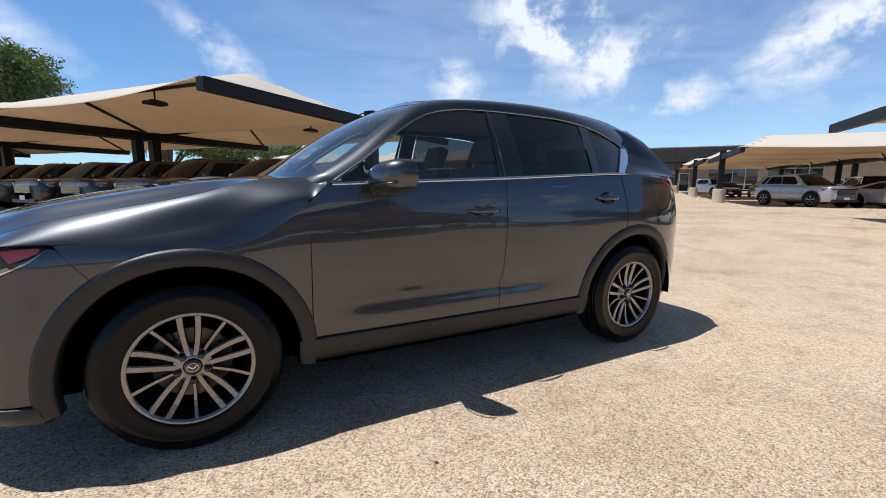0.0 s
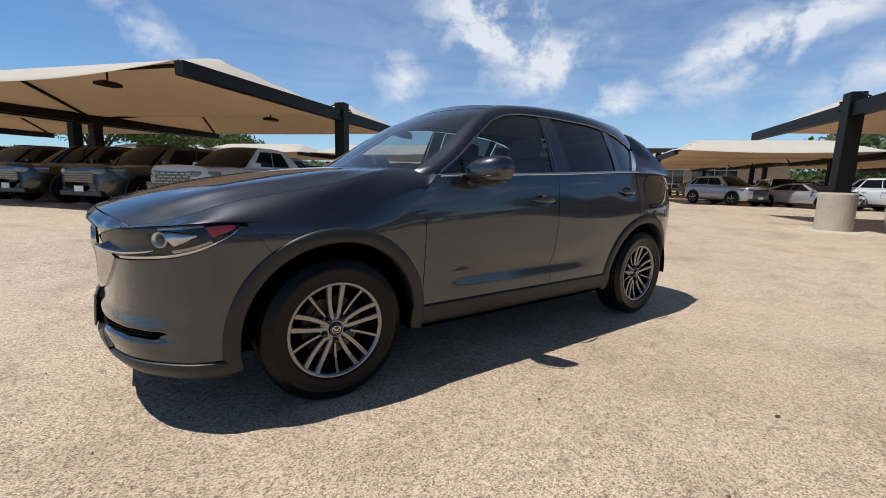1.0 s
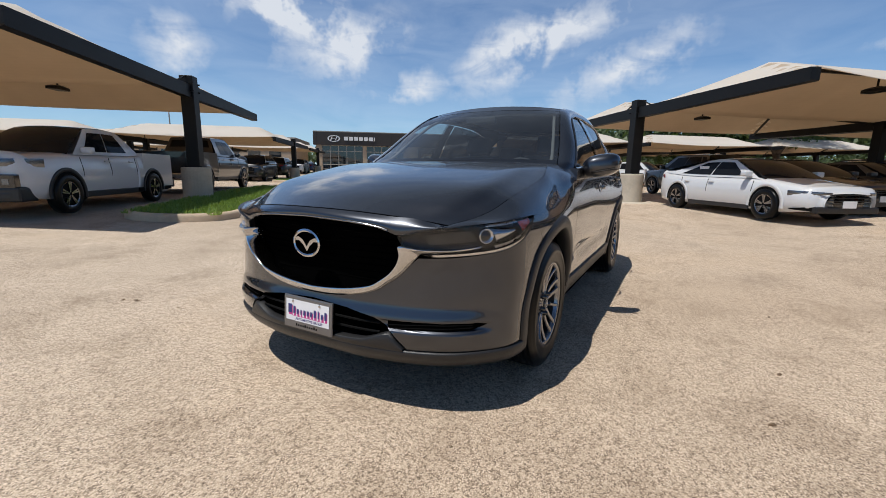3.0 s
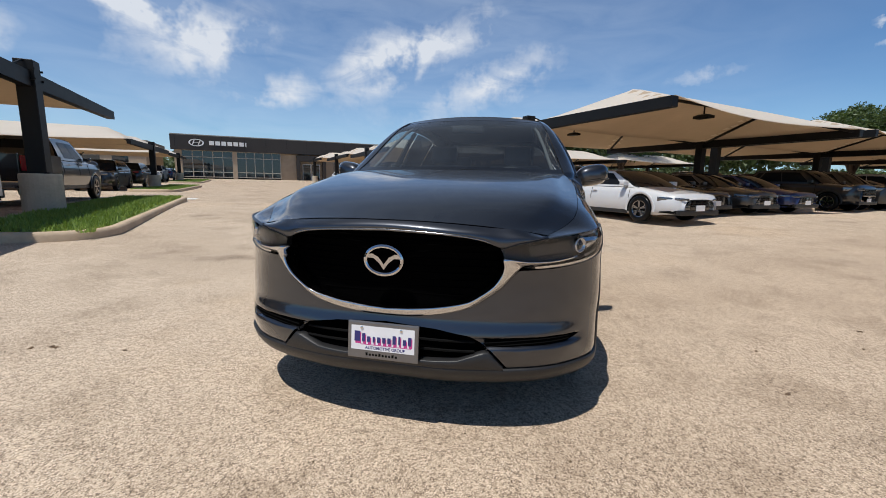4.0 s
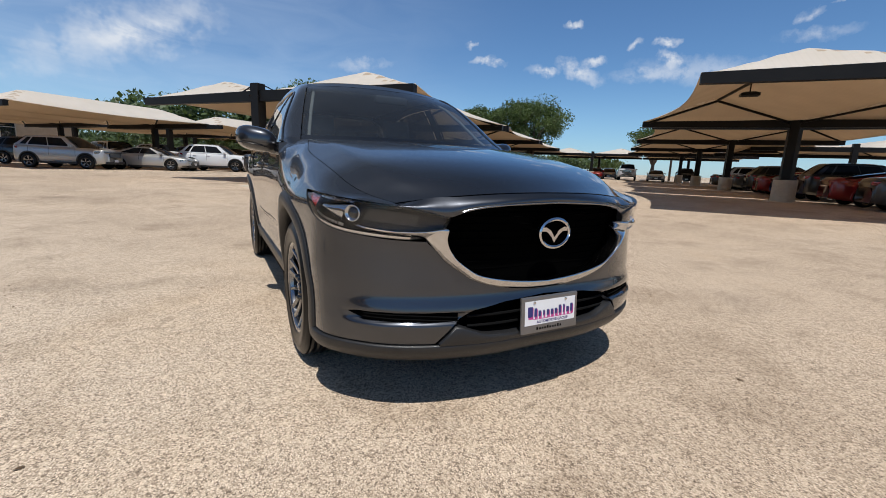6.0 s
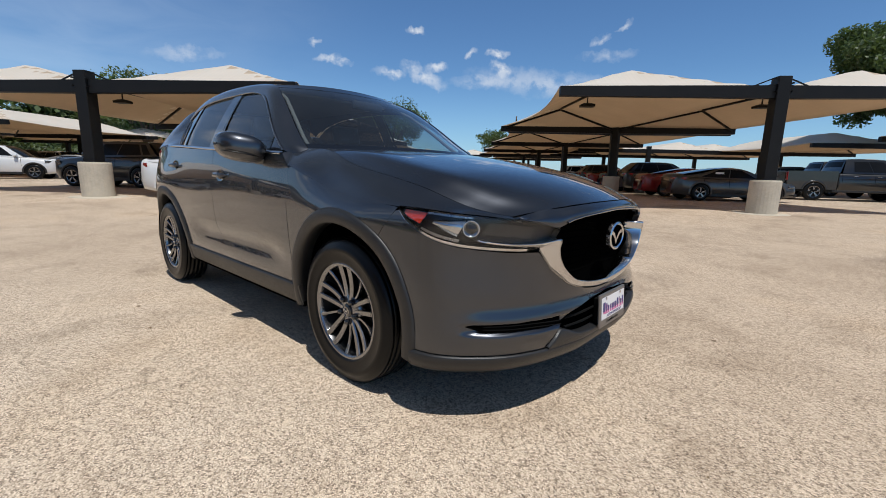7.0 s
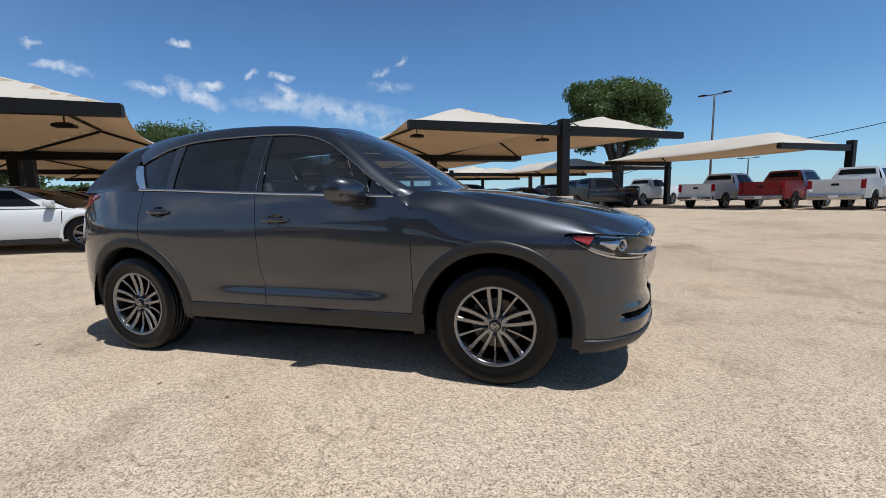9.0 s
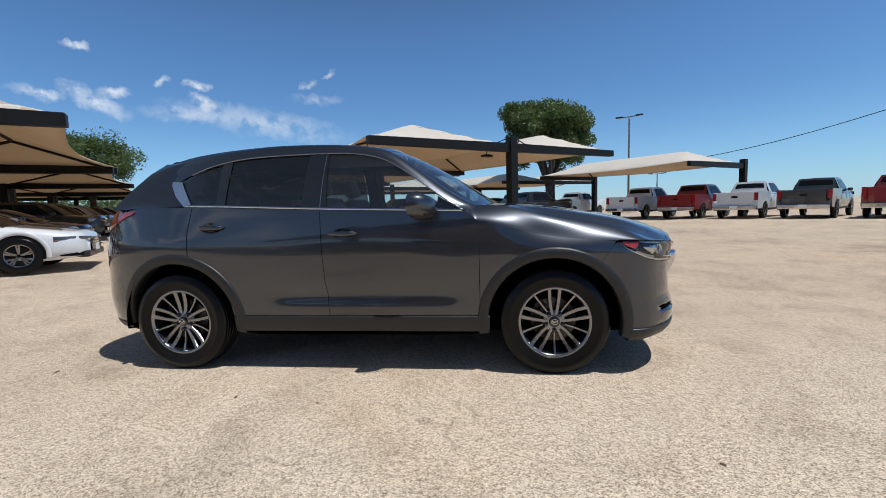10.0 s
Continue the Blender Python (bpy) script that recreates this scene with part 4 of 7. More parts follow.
def build_cladding():
    for cx, name, t0, t1 in ((1.345, "front_arch_trim", 190, -12), (-1.35, "rear_arch_trim", 183, -10)):
        rows = []
        n = 48
        for i in range(n + 1):
            t = t0 + (t1 - t0) * i / n
            row = []
            for r, o in ((ARCH + 0.002, 0.001), (ARCH - 0.002, 0.008), (ARCH - 0.010, 0.012), (ARCH - 0.035, 0.015), (ARCH - 0.062, 0.014), (ARCH - 0.070, 0.008), (ARCH - 0.072, -0.03), (ARCH - 0.066, -0.07)):
                x, z = arc(cx, t, r)
                row.append(body(at_x(x, z), z, o))
            rows.append(row)
        sheet_part(name, rows, M_CLAD, flip=True)
    # sill
    rows = []
    for i in range(31):
        x = -0.925 + 1.845 * i / 30
        row = []
        for z, o in ((0.402, -0.01), (0.400, 0.010), (0.392, 0.014), (0.36, 0.012), (0.31, 0.010), (0.285, 0.004), (0.272, -0.012), (0.268, -0.06)):
            row.append(body(x, z, o))
        rows.append(row)
    sheet_part("sill", rows, M_CLAD, flip=True)
    # chin under the front bumper
    rows = []
    for i in range(41):
        row = []
        for z, o in ((0.318, -0.015), (0.317, 0.008), (0.310, 0.014), (0.28, 0.016), (0.248, 0.010), (0.232, -0.005), (0.228, -0.06)):
            s0 = at_x(1.345 + math.sqrt(ARCH ** 2 - (z - HUB_Z) ** 2) - 0.02, z)
            row.append(body(s0 + (CENTRE - s0) * i / 40, z, o))
        rows.append(row)
    sheet_part("chin", rows, M_CLAD, flip=True)
    # the raised middle of the chin, up to the air intake
    rows = []
    for i in range(33):
        y = -0.50 + 1.0 * i / 32
        k = abs(y)
        zt = float(np.interp(k, [0, 0.20, 0.31, 0.40, 0.437, 0.50], [0.345, 0.345, 0.352, 0.385, 0.394, 0.325]))
        row = []
        for f, o in ((0.0, 0.012), (0.12, 0.014), (0.5, 0.013), (0.9, 0.014), (1.0, 0.010), (1.02, -0.03)):
            z = 0.314 + (zt - 0.314) * f
            p = body(at_y(k, z), z, o)
            row.append(Vector((p.x, y, z)))
        rows.append(row)
    sheet_part("chin_middle", rows, M_CLAD, both=False)
    # lower rear bumper
    rows = []
    for i in range(31):
        row = []
        for z, o in ((0.342, -0.01), (0.340, 0.003), (0.33, 0.006), (0.31, 0.005), (0.29, 0.0), (0.278, -0.015), (0.272, -0.05)):
            s0 = at_x(-1.35 - math.sqrt(max(0.02, ARCH ** 2 - (z - HUB_Z) ** 2)) + 0.02, z)
            row.append(body(s0 + (-CENTRE - s0) * i / 30, z, o))
        rows.append(row)
    sheet_part("rear_bumper_trim", rows, M_CLAD)


def build_rear():
    th = [76, 92, 110, 128, 146, 166, 184]
    a = [(at_x(x, z), z) for x, z in (arc(-1.35, t) for t in th)]
    b = [(-1.2295, 0.853), (at_x(-1.232, 1.02), 1.02), (at_x(-1.209, 1.195), 1.195), (at_x(-1.50, 1.205), 1.205), (-2.32, 1.19), (-2.32, 0.80), (-2.32, 0.335)]
    a2, b2 = path_lin(a, 48), path_lin(b, 48)
    rows = [[body(*(p + (q - p) * (j / 14))) for j in range(15)] for p, q in zip(a2, b2)]
    sheet_part("rear_quarter", rows, M_PAINT, skirt=SKIRT, flip=True)
    rows = [[body(-2.325 - (CENTRE - 2.325) * i / 16, 0.33 + (1.19 - 0.33) * j / 16) for j in range(17)] for i in range(17)]
    sheet_part("tailgate", rows, M_PAINT, skirt=SKIRT, flip=True)
    # tail lamps
    rows = ruled([(at_x(-1.70, 1.175), 1.168), (at_x(-1.90, 1.14), 1.088), (-2.32, 1.034), (-2.6, 1.030)],
                 [(at_x(-1.70, 1.175), 1.178), (at_x(-1.90, 1.17), 1.182), (-2.32, 1.186), (-2.6, 1.17)], 20, 6, lambda s, z: body(s, z, 0.008))
    sheet_part("tail_lamp", rows, M_RED, "red tail lamp", skirt=0.012, flip=True)


def side_glass(x, z):
    """A point of the cabin's side."""
    y = 0.862 - 0.36 * (z - 1.15) - 0.40 * (z - 1.15) ** 2
    if x > 0.40:
        y -= 0.13 * (x - 0.40) ** 2
    if x < -0.8:
        y -= 0.17 * ((-0.8 - x) / 0.9) ** 2
    return Vector((x, y, z))


DLO = [(0.735, 1.130), (0.58, 1.235), (0.39, 1.374), (0.20, 1.49), (0.0, 1.545), (-0.25, 1.562), (-0.6, 1.562), (-0.9, 1.548), (-1.15, 1.505), (-1.33, 1.445), (-1.43, 1.40)]
RAIL = [(0.848, 0.768, 1.143), (0.660, 0.725, 1.258), (0.460, 0.672, 1.405), (0.270, 0.618, 1.532), (0.10, 0.575, 1.602), (-0.2, 0.572, 1.636), (-0.6, 0.572, 1.648), (-0.9, 0.565, 1.640), (-1.15, 0.552, 1.625), (-1.40, 0.535, 1.598), (-1.62, 0.515, 1.555)]
ROOF_MID = [(0.17, 0, 1.638), (-0.1, 0, 1.668), (-0.5, 0, 1.682), (-0.85, 0, 1.678), (-1.15, 0, 1.662), (-1.42, 0, 1.632), (-1.68, 0, 1.575)]


def build_cabin():
    d, r = path3(DLO, 60), path3(RAIL, 60)
    rows = []
    ends = [(side_glass(dx, dz + 0.006), Vector(rp)) for (dx, dz), rp in zip(d, r)]
    ends = [(ends[0][0] + Vector((0.045, -0.012, -0.045)), ends[0][1] + Vector((0.045, -0.012, -0.045)))] + ends
    for p0, p1 in ends:
        row = []
        for j in range(7):
            u = j / 6
            p = p0.lerp(p1, u)
            p += Vector((0, 0.010, 0.012)) * math.sin(math.pi * u)
            row.append(p)
        rows.append(row)
    sheet_part("roof_pillar", rows, M_PAINT, skirt=0.014, flip=True)
    # roof
    er = path3(RAIL[4:], 36)
    mr = path3(ROOF_MID, 36)
    rows = []
    for e, m in zip(er, mr):
        row = []
        for j in range(17):
            s = j / 16
            row.append((m[0] + (e[0] - m[0]) * s ** 2, (e[1] - 0.004) * s, m[2] + (e[2] - m[2]) * s ** 2.2))
        rows.append(row)
    full = [[(x, -y, z) for x, y, z in q[::-1]] + q[1:] for q in rows]
    sheet_part("roof", full, M_PAINT, skirt=0.02, both=False, flip=False)
    # windscreen
    ew = path3(RAIL[:5], 24)
    mw = path3([(1.03, 0, 1.150), (0.86, 0, 1.26), (0.66, 0, 1.388), (0.44, 0, 1.515), (0.18, 0, 1.636)], 24)
    rows = []
    for e, m in zip(ew, mw):
        rows.append([(m[0] + (e[0] - m[0]) * (j / 16) ** 2.2, (e[1] - 0.006) * j / 16, m[2] + (e[2] - m[2]) * (j / 16) ** 2.2 - 0.004) for j in range(17)])
    full = [[(x, -y, z) for x, y, z in q[::-1]] + q[1:] for q in rows]
    ws = sheet_part("windscreen", full, M_GLASS_CLEAR, "clear windscreen", both=False)[0]
    ws.visible_shadow = False
    # black border of the windscreen along its top and foot
    for name, i0, i1 in (("screen_border", 22, 24), ("screen_border", 0, 2)):
        rows2 = [[(x, y, z + 0.0015) for x, y, z in q] for q in full[i0:i1 + 1]]
        sheet_part(name, rows2, M_GLOSSBLACK, both=False)
    # scuttle between bonnet and glass
    rows = []
    for i in range(33):
        y = -0.75 + 1.5 * i / 32
        s = abs(y) / 0.75
        rows.append([(1.06 - 0.155 * s ** 2.2, y, 1.137 - 0.028 * s ** 2), (0.99 - 0.11 * s ** 2, y, 1.118 - 0.02 * s ** 2), (0.94 - 0.06 * s ** 2, y, 1.135 - 0.03 * s ** 2)])
    sheet_part("scuttle", rows, M_BLACK, both=False, flip=True)
    for y0 in (-0.62, 0.05):
        bm = bmesh.new()
        add_tube(bm, [(1.01 - 0.11 * ((y0 + 0.62 * k / 6) / 0.75) ** 2, y0 + 0.62 * k / 6, 1.160 - 0.03 * ((y0 + 0.62 * k / 6) / 0.75) ** 2) for k in range(7)], 0.008, 6)
        part("wiper", bm, M_BLACK, car, "black wiper blade")
    # side panes, pillars
    bz = lambda x: BELT(x) + 0.012

    def pane(name, low, high, mat, label="", nu=14, nv=8, out=0.0, soft=True):
        f = path_soft if soft else path_lin
        a, b = f(low, nu), f(high, nu)
        rows = [[side_glass(*(p + (q - p) * (j / nv))) + Vector((0, out, 0)) for j in range(nv + 1)] for p, q in zip(a, b)]
        obs = sheet_part(name, rows, mat, label, flip=False)
        return obs

    obs = pane("front_window", [(-0.195, bz(-0.2)), (0.0, bz(0)), (0.2, bz(0.2)), (0.4, bz(0.4)), (0.56, bz(0.56))],
               [(-0.230, 1.548), (-0.02, 1.538), (0.16, 1.500), (0.36, 1.392), (0.565, 1.236)], M_GLASS_FRONT, "lightly tinted front side window", out=-0.006)
    obs += pane("quarter_light", [(0.58, bz(0.58)), (0.64, bz(0.64)), (0.695, bz(0.69))], [(0.585, 1.222), (0.645, 1.182), (0.70, 1.146)], M_GLOSSBLACK, "", 6, 4, -0.004)
    pane("rear_window", [(-0.965, bz(-0.97)), (-0.8, bz(-0.8)), (-0.6, bz(-0.6)), (-0.395, bz(-0.4))],
         [(-0.985, 1.53), (-0.8, 1.545), (-0.6, 1.553), (-0.385, 1.553)], M_GLASS_TINT, "dark privacy rear side window", out=-0.006)
    pane("rear_quarter_window", [(-1.275, bz(-1.27)), (-1.16, bz(-1.16)), (-1.045, bz(-1.05))], [(-1.405, 1.385), (-1.25, 1.462), (-1.07, 1.515)], M_GLASS_TINT, "dark privacy rear quarter window", out=-0.006)
    pane("b_pillar", [(-0.390, bz(-0.39)), (-0.320, bz(-0.32)), (-0.250, bz(-0.25))], [(-0.380, 1.556), (-0.310, 1.556), (-0.252, 1.556)], M_GLOSSBLACK, "gloss black pillar", 4, 10, 0.001, False)
    pane("b_pillar", [(-0.244, bz(-0.24)), (-0.22, bz(-0.22)), (-0.200, bz(-0.2))], [(-0.246, 1.556), (-0.24, 1.555), (-0.234, 1.552)], M_GLOSSBLACK, "gloss black pillar", 4, 10, 0.001, False)
    pane("c_pillar", [(-1.042, bz(-1.04)), (-1.0, bz(-1.0)), (-0.968, bz(-0.97))], [(-1.068, 1.518), (-1.02, 1.525), (-0.988, 1.532)], M_GLOSSBLACK, "gloss black pillar", 4, 10, 0.001, False)
    pane("pillar_strip", [(-0.2465, bz(-0.24)), (-0.2425, bz(-0.24))], [(-0.2505, 1.556), (-0.2465, 1.556)], M_CHROME, "bright pillar strip", 2, 10, 0.005, False)
    # bright trim round the windows
    rows = []
    for i in range(41):
        x = -1.26 + 2.01 * i / 40
        z = BELT(x)
        b0 = body(at_x(x, z), z)
        rows.append([b0 + Vector((0, -0.006, -0.006)), b0 + Vector((0, 0.006, -0.003)), b0 + Vector((0, 0.005, 0.006)), side_glass(x, z + 0.014) + Vector((0, 0.002, 0)), side_glass(x, z + 0.016) + Vector((0, -0.012, 0))])
    sheet_part("belt_trim", rows, M_CHROME, "bright belt trim")
    rows = []
    for x, z in path3(DLO[:10], 50):
        p = side_glass(x, z)
        rows.append([p + Vector((0, 0.0, 0.009)), p + Vector((0, 0.008, 0.008)), p + Vector((0, 0.009, -0.001)), p + Vector((0, -0.004, -0.005))])
    sheet_part("window_trim", rows, M_RIM, "satin bright window trim")
    # the bright corner piece
    rows = ruled([(-1.262, 1.212), (-1.32, 1.285), (-1.39, 1.37), (-1.408, 1.395)], [(-1.330, 1.205), (-1.436, 1.285), (-1.508, 1.37), (-1.518, 1.405)], 12, 4, lambda x, z: side_glass(x, z) + Vector((0, 0.007, 0)))
    sheet_part("corner_trim", rows, M_CHROME, "bright corner trim", skirt=0.012, flip=True)
    # rear pillar and hatch
    a = [side_glass(-1.262, 1.205)] + [side_glass(x, z) for x, z in ((-1.336, 1.205), (-1.442, 1.285), (-1.513, 1.37), (-1.523, 1.405))] + [Vector(RAIL[-2]) + Vector((0, 0.02, -0.03)), Vector(RAIL[-1])]
    b = [body(at_x(-1.30, 1.205), 1.203), body(at_x(-1.55, 1.205), 1.205), Vector((-1.90, 0.795, 1.195)), Vector((-1.865, 0.745, 1.28)), Vector((-1.79, 0.69, 1.375)), Vector((-1.72, 0.62, 1.47)), Vector((-1.655, 0.525, 1.553))]
    pa, pb = path_lin(a, 24), path_lin(b, 24)
    rows = []
    for p, q in zip(pa, pb):
        row = []
        for j in range(9):
            u = j / 8
            c = Vector(p + (q - p) * u)
            c.y += 0.014 * math.sin(math.pi * u)
            row.append(c)
        rows.append(row)
    sheet_part("rear_pillar", rows, M_PAINT, flip=True)
    rows = []
    for i, p in enumerate(path_lin(b[2:], 14)):
        rows.append([(p[0] - 0.12 * (1 - (j / 10) ** 2), p[1] * j / 10, p[2] + 0.02 * (1 - (j / 10) ** 2)) for j in range(11)])
    full = [[(x, -y, z) for x, y, z in q[::-1]] + q[1:] for q in rows]
    sheet_part("rear_screen", full, M_GLASS_TINT, "dark rear screen", both=False, flip=True)
    rows = []
    for i in range(21):
        y = -0.47 + 0.94 * i / 20
        k = 1 - (y / 0.60) ** 2
        rows.append([(-1.60 - 0.03 * k, y, 1.560 + 0.05 * k), (-1.72 - 0.04 * k, y, 1.515 + 0.04 * k), (-1.725 - 0.04 * k, y, 1.502 + 0.04 * k), (-1.62, y, 1.53 + 0.04 * k)])
    sheet_part("spoiler", rows, M_PAINT, both=False)


def build_face():
    # grille: black backing, thin bars
    zb = Curve([0, 0.15, 0.28, 0.36, 0.42, 0.455, 0.485], [0.560, 0.566, 0.588, 0.630, 0.69, 0.745, 0.79])
    zt = Curve([0, 0.2, 0.36, 0.44, 0.485], [0.882, 0.876, 0.860, 0.836, 0.79])
    rows = []
    for i in range(25):
        y = 0.485 * i / 24
        rows.append([body(at_y(y, z), z, -0.065) for z in np.linspace(zb(y) - 0.012, zt(y) + 0.012, 9)])
    full = [[Vector((p.x, -p.y, p.z)) for p in r] for r in rows[::-1]][:-1] + rows
    sheet_part("grille", full, M_VOID, "black mesh grille", both=False)
    for k in range(9):
        z = 0.605 + 0.031 * k
        ym = max(y for y in np.linspace(0, 0.48, 49) if zb(y) < z < zt(y) or y == 0)
        bm = bmesh.new()
        pts = [body(at_y(abs(y), z), z, -0.058) * 1 for y in np.linspace(-ym, ym, 21)]
        pts = [Vector((p.x, y, p.z)) for p, y in zip(pts, np.linspace(-ym, ym, 21))]
        add_tube(bm, pts, 0.004, 5)
        part("grille_bar", bm, M_VOID, car)
    # chrome wing
    # outer edge lies on the bumper, inner edge stands proud along the grille, then the upper arm runs into the lamp
    keys = [(0.0, 0.516, 0.0, 0.549, 0.018), (0.10, 0.519, 0.10, 0.555, 0.018), (0.20, 0.531, 0.20, 0.567, 0.020), (0.29, 0.549, 0.285, 0.583, 0.024), (0.36, 0.572, 0.345, 0.600, 0.029), (0.41, 0.602, 0.385, 0.624, 0.034), (0.47, 0.645, 0.435, 0.664, 0.040), (0.51, 0.690, 0.465, 0.706, 0.043),
            (0.538, 0.725, 0.478, 0.745, 0.044), (0.556, 0.743, 0.476, 0.784, 0.042), (0.580, 0.748, 0.508, 0.782, 0.038), (0.62, 0.753, 0.565, 0.772, 0.030), (0.69, 0.762, 0.66, 0.770, 0.020), (0.752, 0.774, 0.745, 0.779, 0.010), (0.775, 0.782, 0.773, 0.785, 0.005)]
    rows = []
    for i, (yo, zo, yi, zi, e) in enumerate(path3(keys, 84)):
        yo, yi = max(0.0, yo), max(0.0, yi)
        row = []
        for f, o in ((1.0, -0.055), (1.0, e * 0.80), (0.93, e), (0.70, e * 0.86), (0.35, e * 0.52 + 0.004), (0.08, 0.010), (0.0, 0.004), (-0.03, -0.02)):
            y, z = max(0.0, yo + (yi - yo) * f), zo + (zi - zo) * f
            p = body(at_y(y, z), z, o)
            row.append(Vector((p.x, 0.0, z)) if i == 0 else p)
        rows.append(row)
    full = [[Vector((p.x, -p.y, p.z)) for p in r] for r in rows[::-1]][:-1] + rows
    sheet_part("chrome_wing", full, M_CHROME, "chrome grille surround", both=False, flip=True)
    rows = []
    for i in range(33):
        y = -0.43 + 0.86 * i / 32
        z = zt(abs(y)) + 0.003
        p = body(at_y(abs(y), z), z, 0.004)
        rows.append([Vector((p.x - 0.02, y, z + 0.004)), Vector((p.x + 0.003, y, z + 0.003)), Vector((p.x + 0.002, y, z - 0.003)), Vector((p.x - 0.04, y, z - 0.004))])
    sheet_part("grille_edge", rows, M_RIM, "satin bright edge of the grille", both=False)
    # oval badge, plain
    bm = bmesh.new()
    xb = 2.290
    ring = []
    for k in range(40):
        a = 2 * math.pi * k / 40
        c, s = math.cos(a), math.sin(a)
        ring.append([bm.verts.new((xb + dx, (0.078 + dr) * c, 0.757 + (0.058 + dr) * s)) for dx, dr in ((-0.012, -0.007), (0.006, -0.006), (0.010, 0.0), (0.006, 0.008), (-0.012, 0.009))])
    for a, b in zip(ring, ring[1:] + ring[:1]):
        for k in range(4):
            bm.faces.new((a[k], a[k + 1], b[k + 1], b[k]))
    wing = [(-0.074, 0.022), (-0.05, 0.026), (-0.022, 0.012), (0.0, -0.018), (0.022, 0.012), (0.05, 0.026), (0.074, 0.022)]
    low = [(-0.076, 0.008), (-0.045, 0.008), (-0.020, -0.012), (0.0, -0.040), (0.020, -0.012), (0.045, 0.008), (0.076, 0.008)]
    top = [bm.verts.new((xb + 0.004, y, 0.757 + z)) for y, z in wing]
    bot = [bm.verts.new((xb + 0.004, y, 0.757 + z)) for y, z in low]
    for k in range(6):
        bm.faces.new((top[k], top[k + 1], bot[k + 1], bot[k]))
    part("badge", bm, M_CHROME, car, "plain oval chrome badge", smooth=False)
    bm = bmesh.new()
    c = bm.verts.new((xb - 0.008, 0, 0.757))
    rr = [bm.verts.new((xb - 0.008, 0.076 * math.cos(k * math.pi / 16), 0.757 + 0.057 * math.sin(k * math.pi / 16))) for k in range(32)]
    for k in range(32):
        bm.faces.new((c, rr[k], rr[(k + 1) % 32]))
    part("badge_back", bm, M_VOID, car)
    # headlamps
    low = [(1.760, 0.882), (1.805, 0.844), (1.868, 0.810), (1.945, 0.780), (2.03, 0.760), (2.118, 0.750), (2.233, 0.742), (2.34, 0.740), (2.44, 0.765)]
    high = [(1.760, 0.889), (1.84, 0.889), (1.92, 0.886), (2.00, 0.882), (2.09, 0.878), (2.18, 0.872), (2.28, 0.863), (2.38, 0.848), (2.47, 0.826)]
    back = sheet_part("headlamp", ruled_soft(low, high, 40, 8, lambda s, z: body(s, z, -0.022)), M_LAMPDARK, "clear headlamp with amber end", skirt=-0.03)
    lo, hi = path_soft(low, 40), path_soft(high, 40)
    for ob, side in zip(back, (1, -1)):
        def bit(name, i0, i1, j0, j1, mat, out, label="", bow=0.0, taper=0.0):
            bm = bmesh.new()
            g = []
            for i in range(i0, i1 + 1):
                row = []
                for j in range(5):
                    f = 0.5 * (j0 + j1) + (j1 - j0) * (j / 4 - 0.5) * (1 - taper * (i1 - i) / (i1 - i0))
                    s, z = lo[i] + (hi[i] - lo[i]) * f
                    p = body(s, z, out - bow * (j / 2 - 1) ** 2)
                    row.append(bm.verts.new((p.x, p.y * side, p.z)))
                g.append(row)
            for a, b in zip(g, g[1:]):
                for k in range(4):
                    q = (a[k], a[k + 1], b[k + 1], b[k])
                    bm.faces.new(q if side < 0 else q[::-1])
            return part(name, bm, mat, ob, label, smooth=True)

        bit("amber_reflector", 2, 9, 0.30, 0.90, M_AMBER, -0.006, "amber side reflector")
        bit("reflector_bowl", 12, 19, 0.26, 0.86, M_REFLECTOR, -0.003, bow=0.016, taper=0.65)
        bit("reflector_shelf", 10, 20, 0.10, 0.20, M_BOWL, -0.010)
        bit("lamp_strip", 0, 34, 0.0, 0.075, M_CHROME, 0.004, "bright strip along the lower edge")
        bit("lamp_fin", 9, 20, 0.88, 0.96, M_BOWL, -0.008)
        bit("lamp_bezel", 24, 34, 0.44, 0.80, M_BEZEL, -0.012)
        s, z = lo[21] * 0.42 + hi[21] * 0.58
        p = body(s, z, -0.014)
        p2 = body(s, z, 0.01)
        n = (p2 - p).normalized()
        bm = bmesh.new()
        lathe(bm, [(0.0, 0.006), (0.020, 0.002), (0.026, 0.001), (0.028, 0.010), (0.032, 0.011), (0.034, 0.006), (0.035, -0.012)], 24, "z")
        m = n.to_track_quat("Z", "Y").to_matrix().to_4x4()
        m.translation = p
        bm.transform(m)
        for v in bm.verts:
            v.co.y *= side
        if side < 0:
            bmesh.ops.reverse_faces(bm, faces=bm.faces[:])
        ball = part("projector", bm, M_REFLECTOR, ob, "round projector lens with bright ring", smooth=True)
        bm = bmesh.new()
        lathe(bm, [(0.0, 0.013), (0.012, 0.011), (0.020, 0.006), (0.0245, 0.0)], 24, "z")
        bm.transform(m)
        for v in bm.verts:
            v.co.y *= side
        if side < 0:
            bmesh.ops.reverse_faces(bm, faces=bm.faces[:])
        part("projector_lens", bm, M_GLOSSBLACK, ball, smooth=True)
        bm = bmesh.new()
        g = []
        for i in range(41):
            row = []
            for j in range(9):
                s, z = lo[i] + (hi[i] - lo[i]) * j / 8
                p = body(s, z, 0.003 + 0.004 * math.sin(math.pi * j / 8))
                row.append(bm.verts.new((p.x, p.y * side, p.z)))
            g.append(row)
        for a, b in zip(g, g[1:]):
            for k in range(8):
                q = (a[k], a[k + 1], b[k + 1], b[k])
                bm.faces.new(q if side < 0 else q[::-1])
        bm.normal_update()
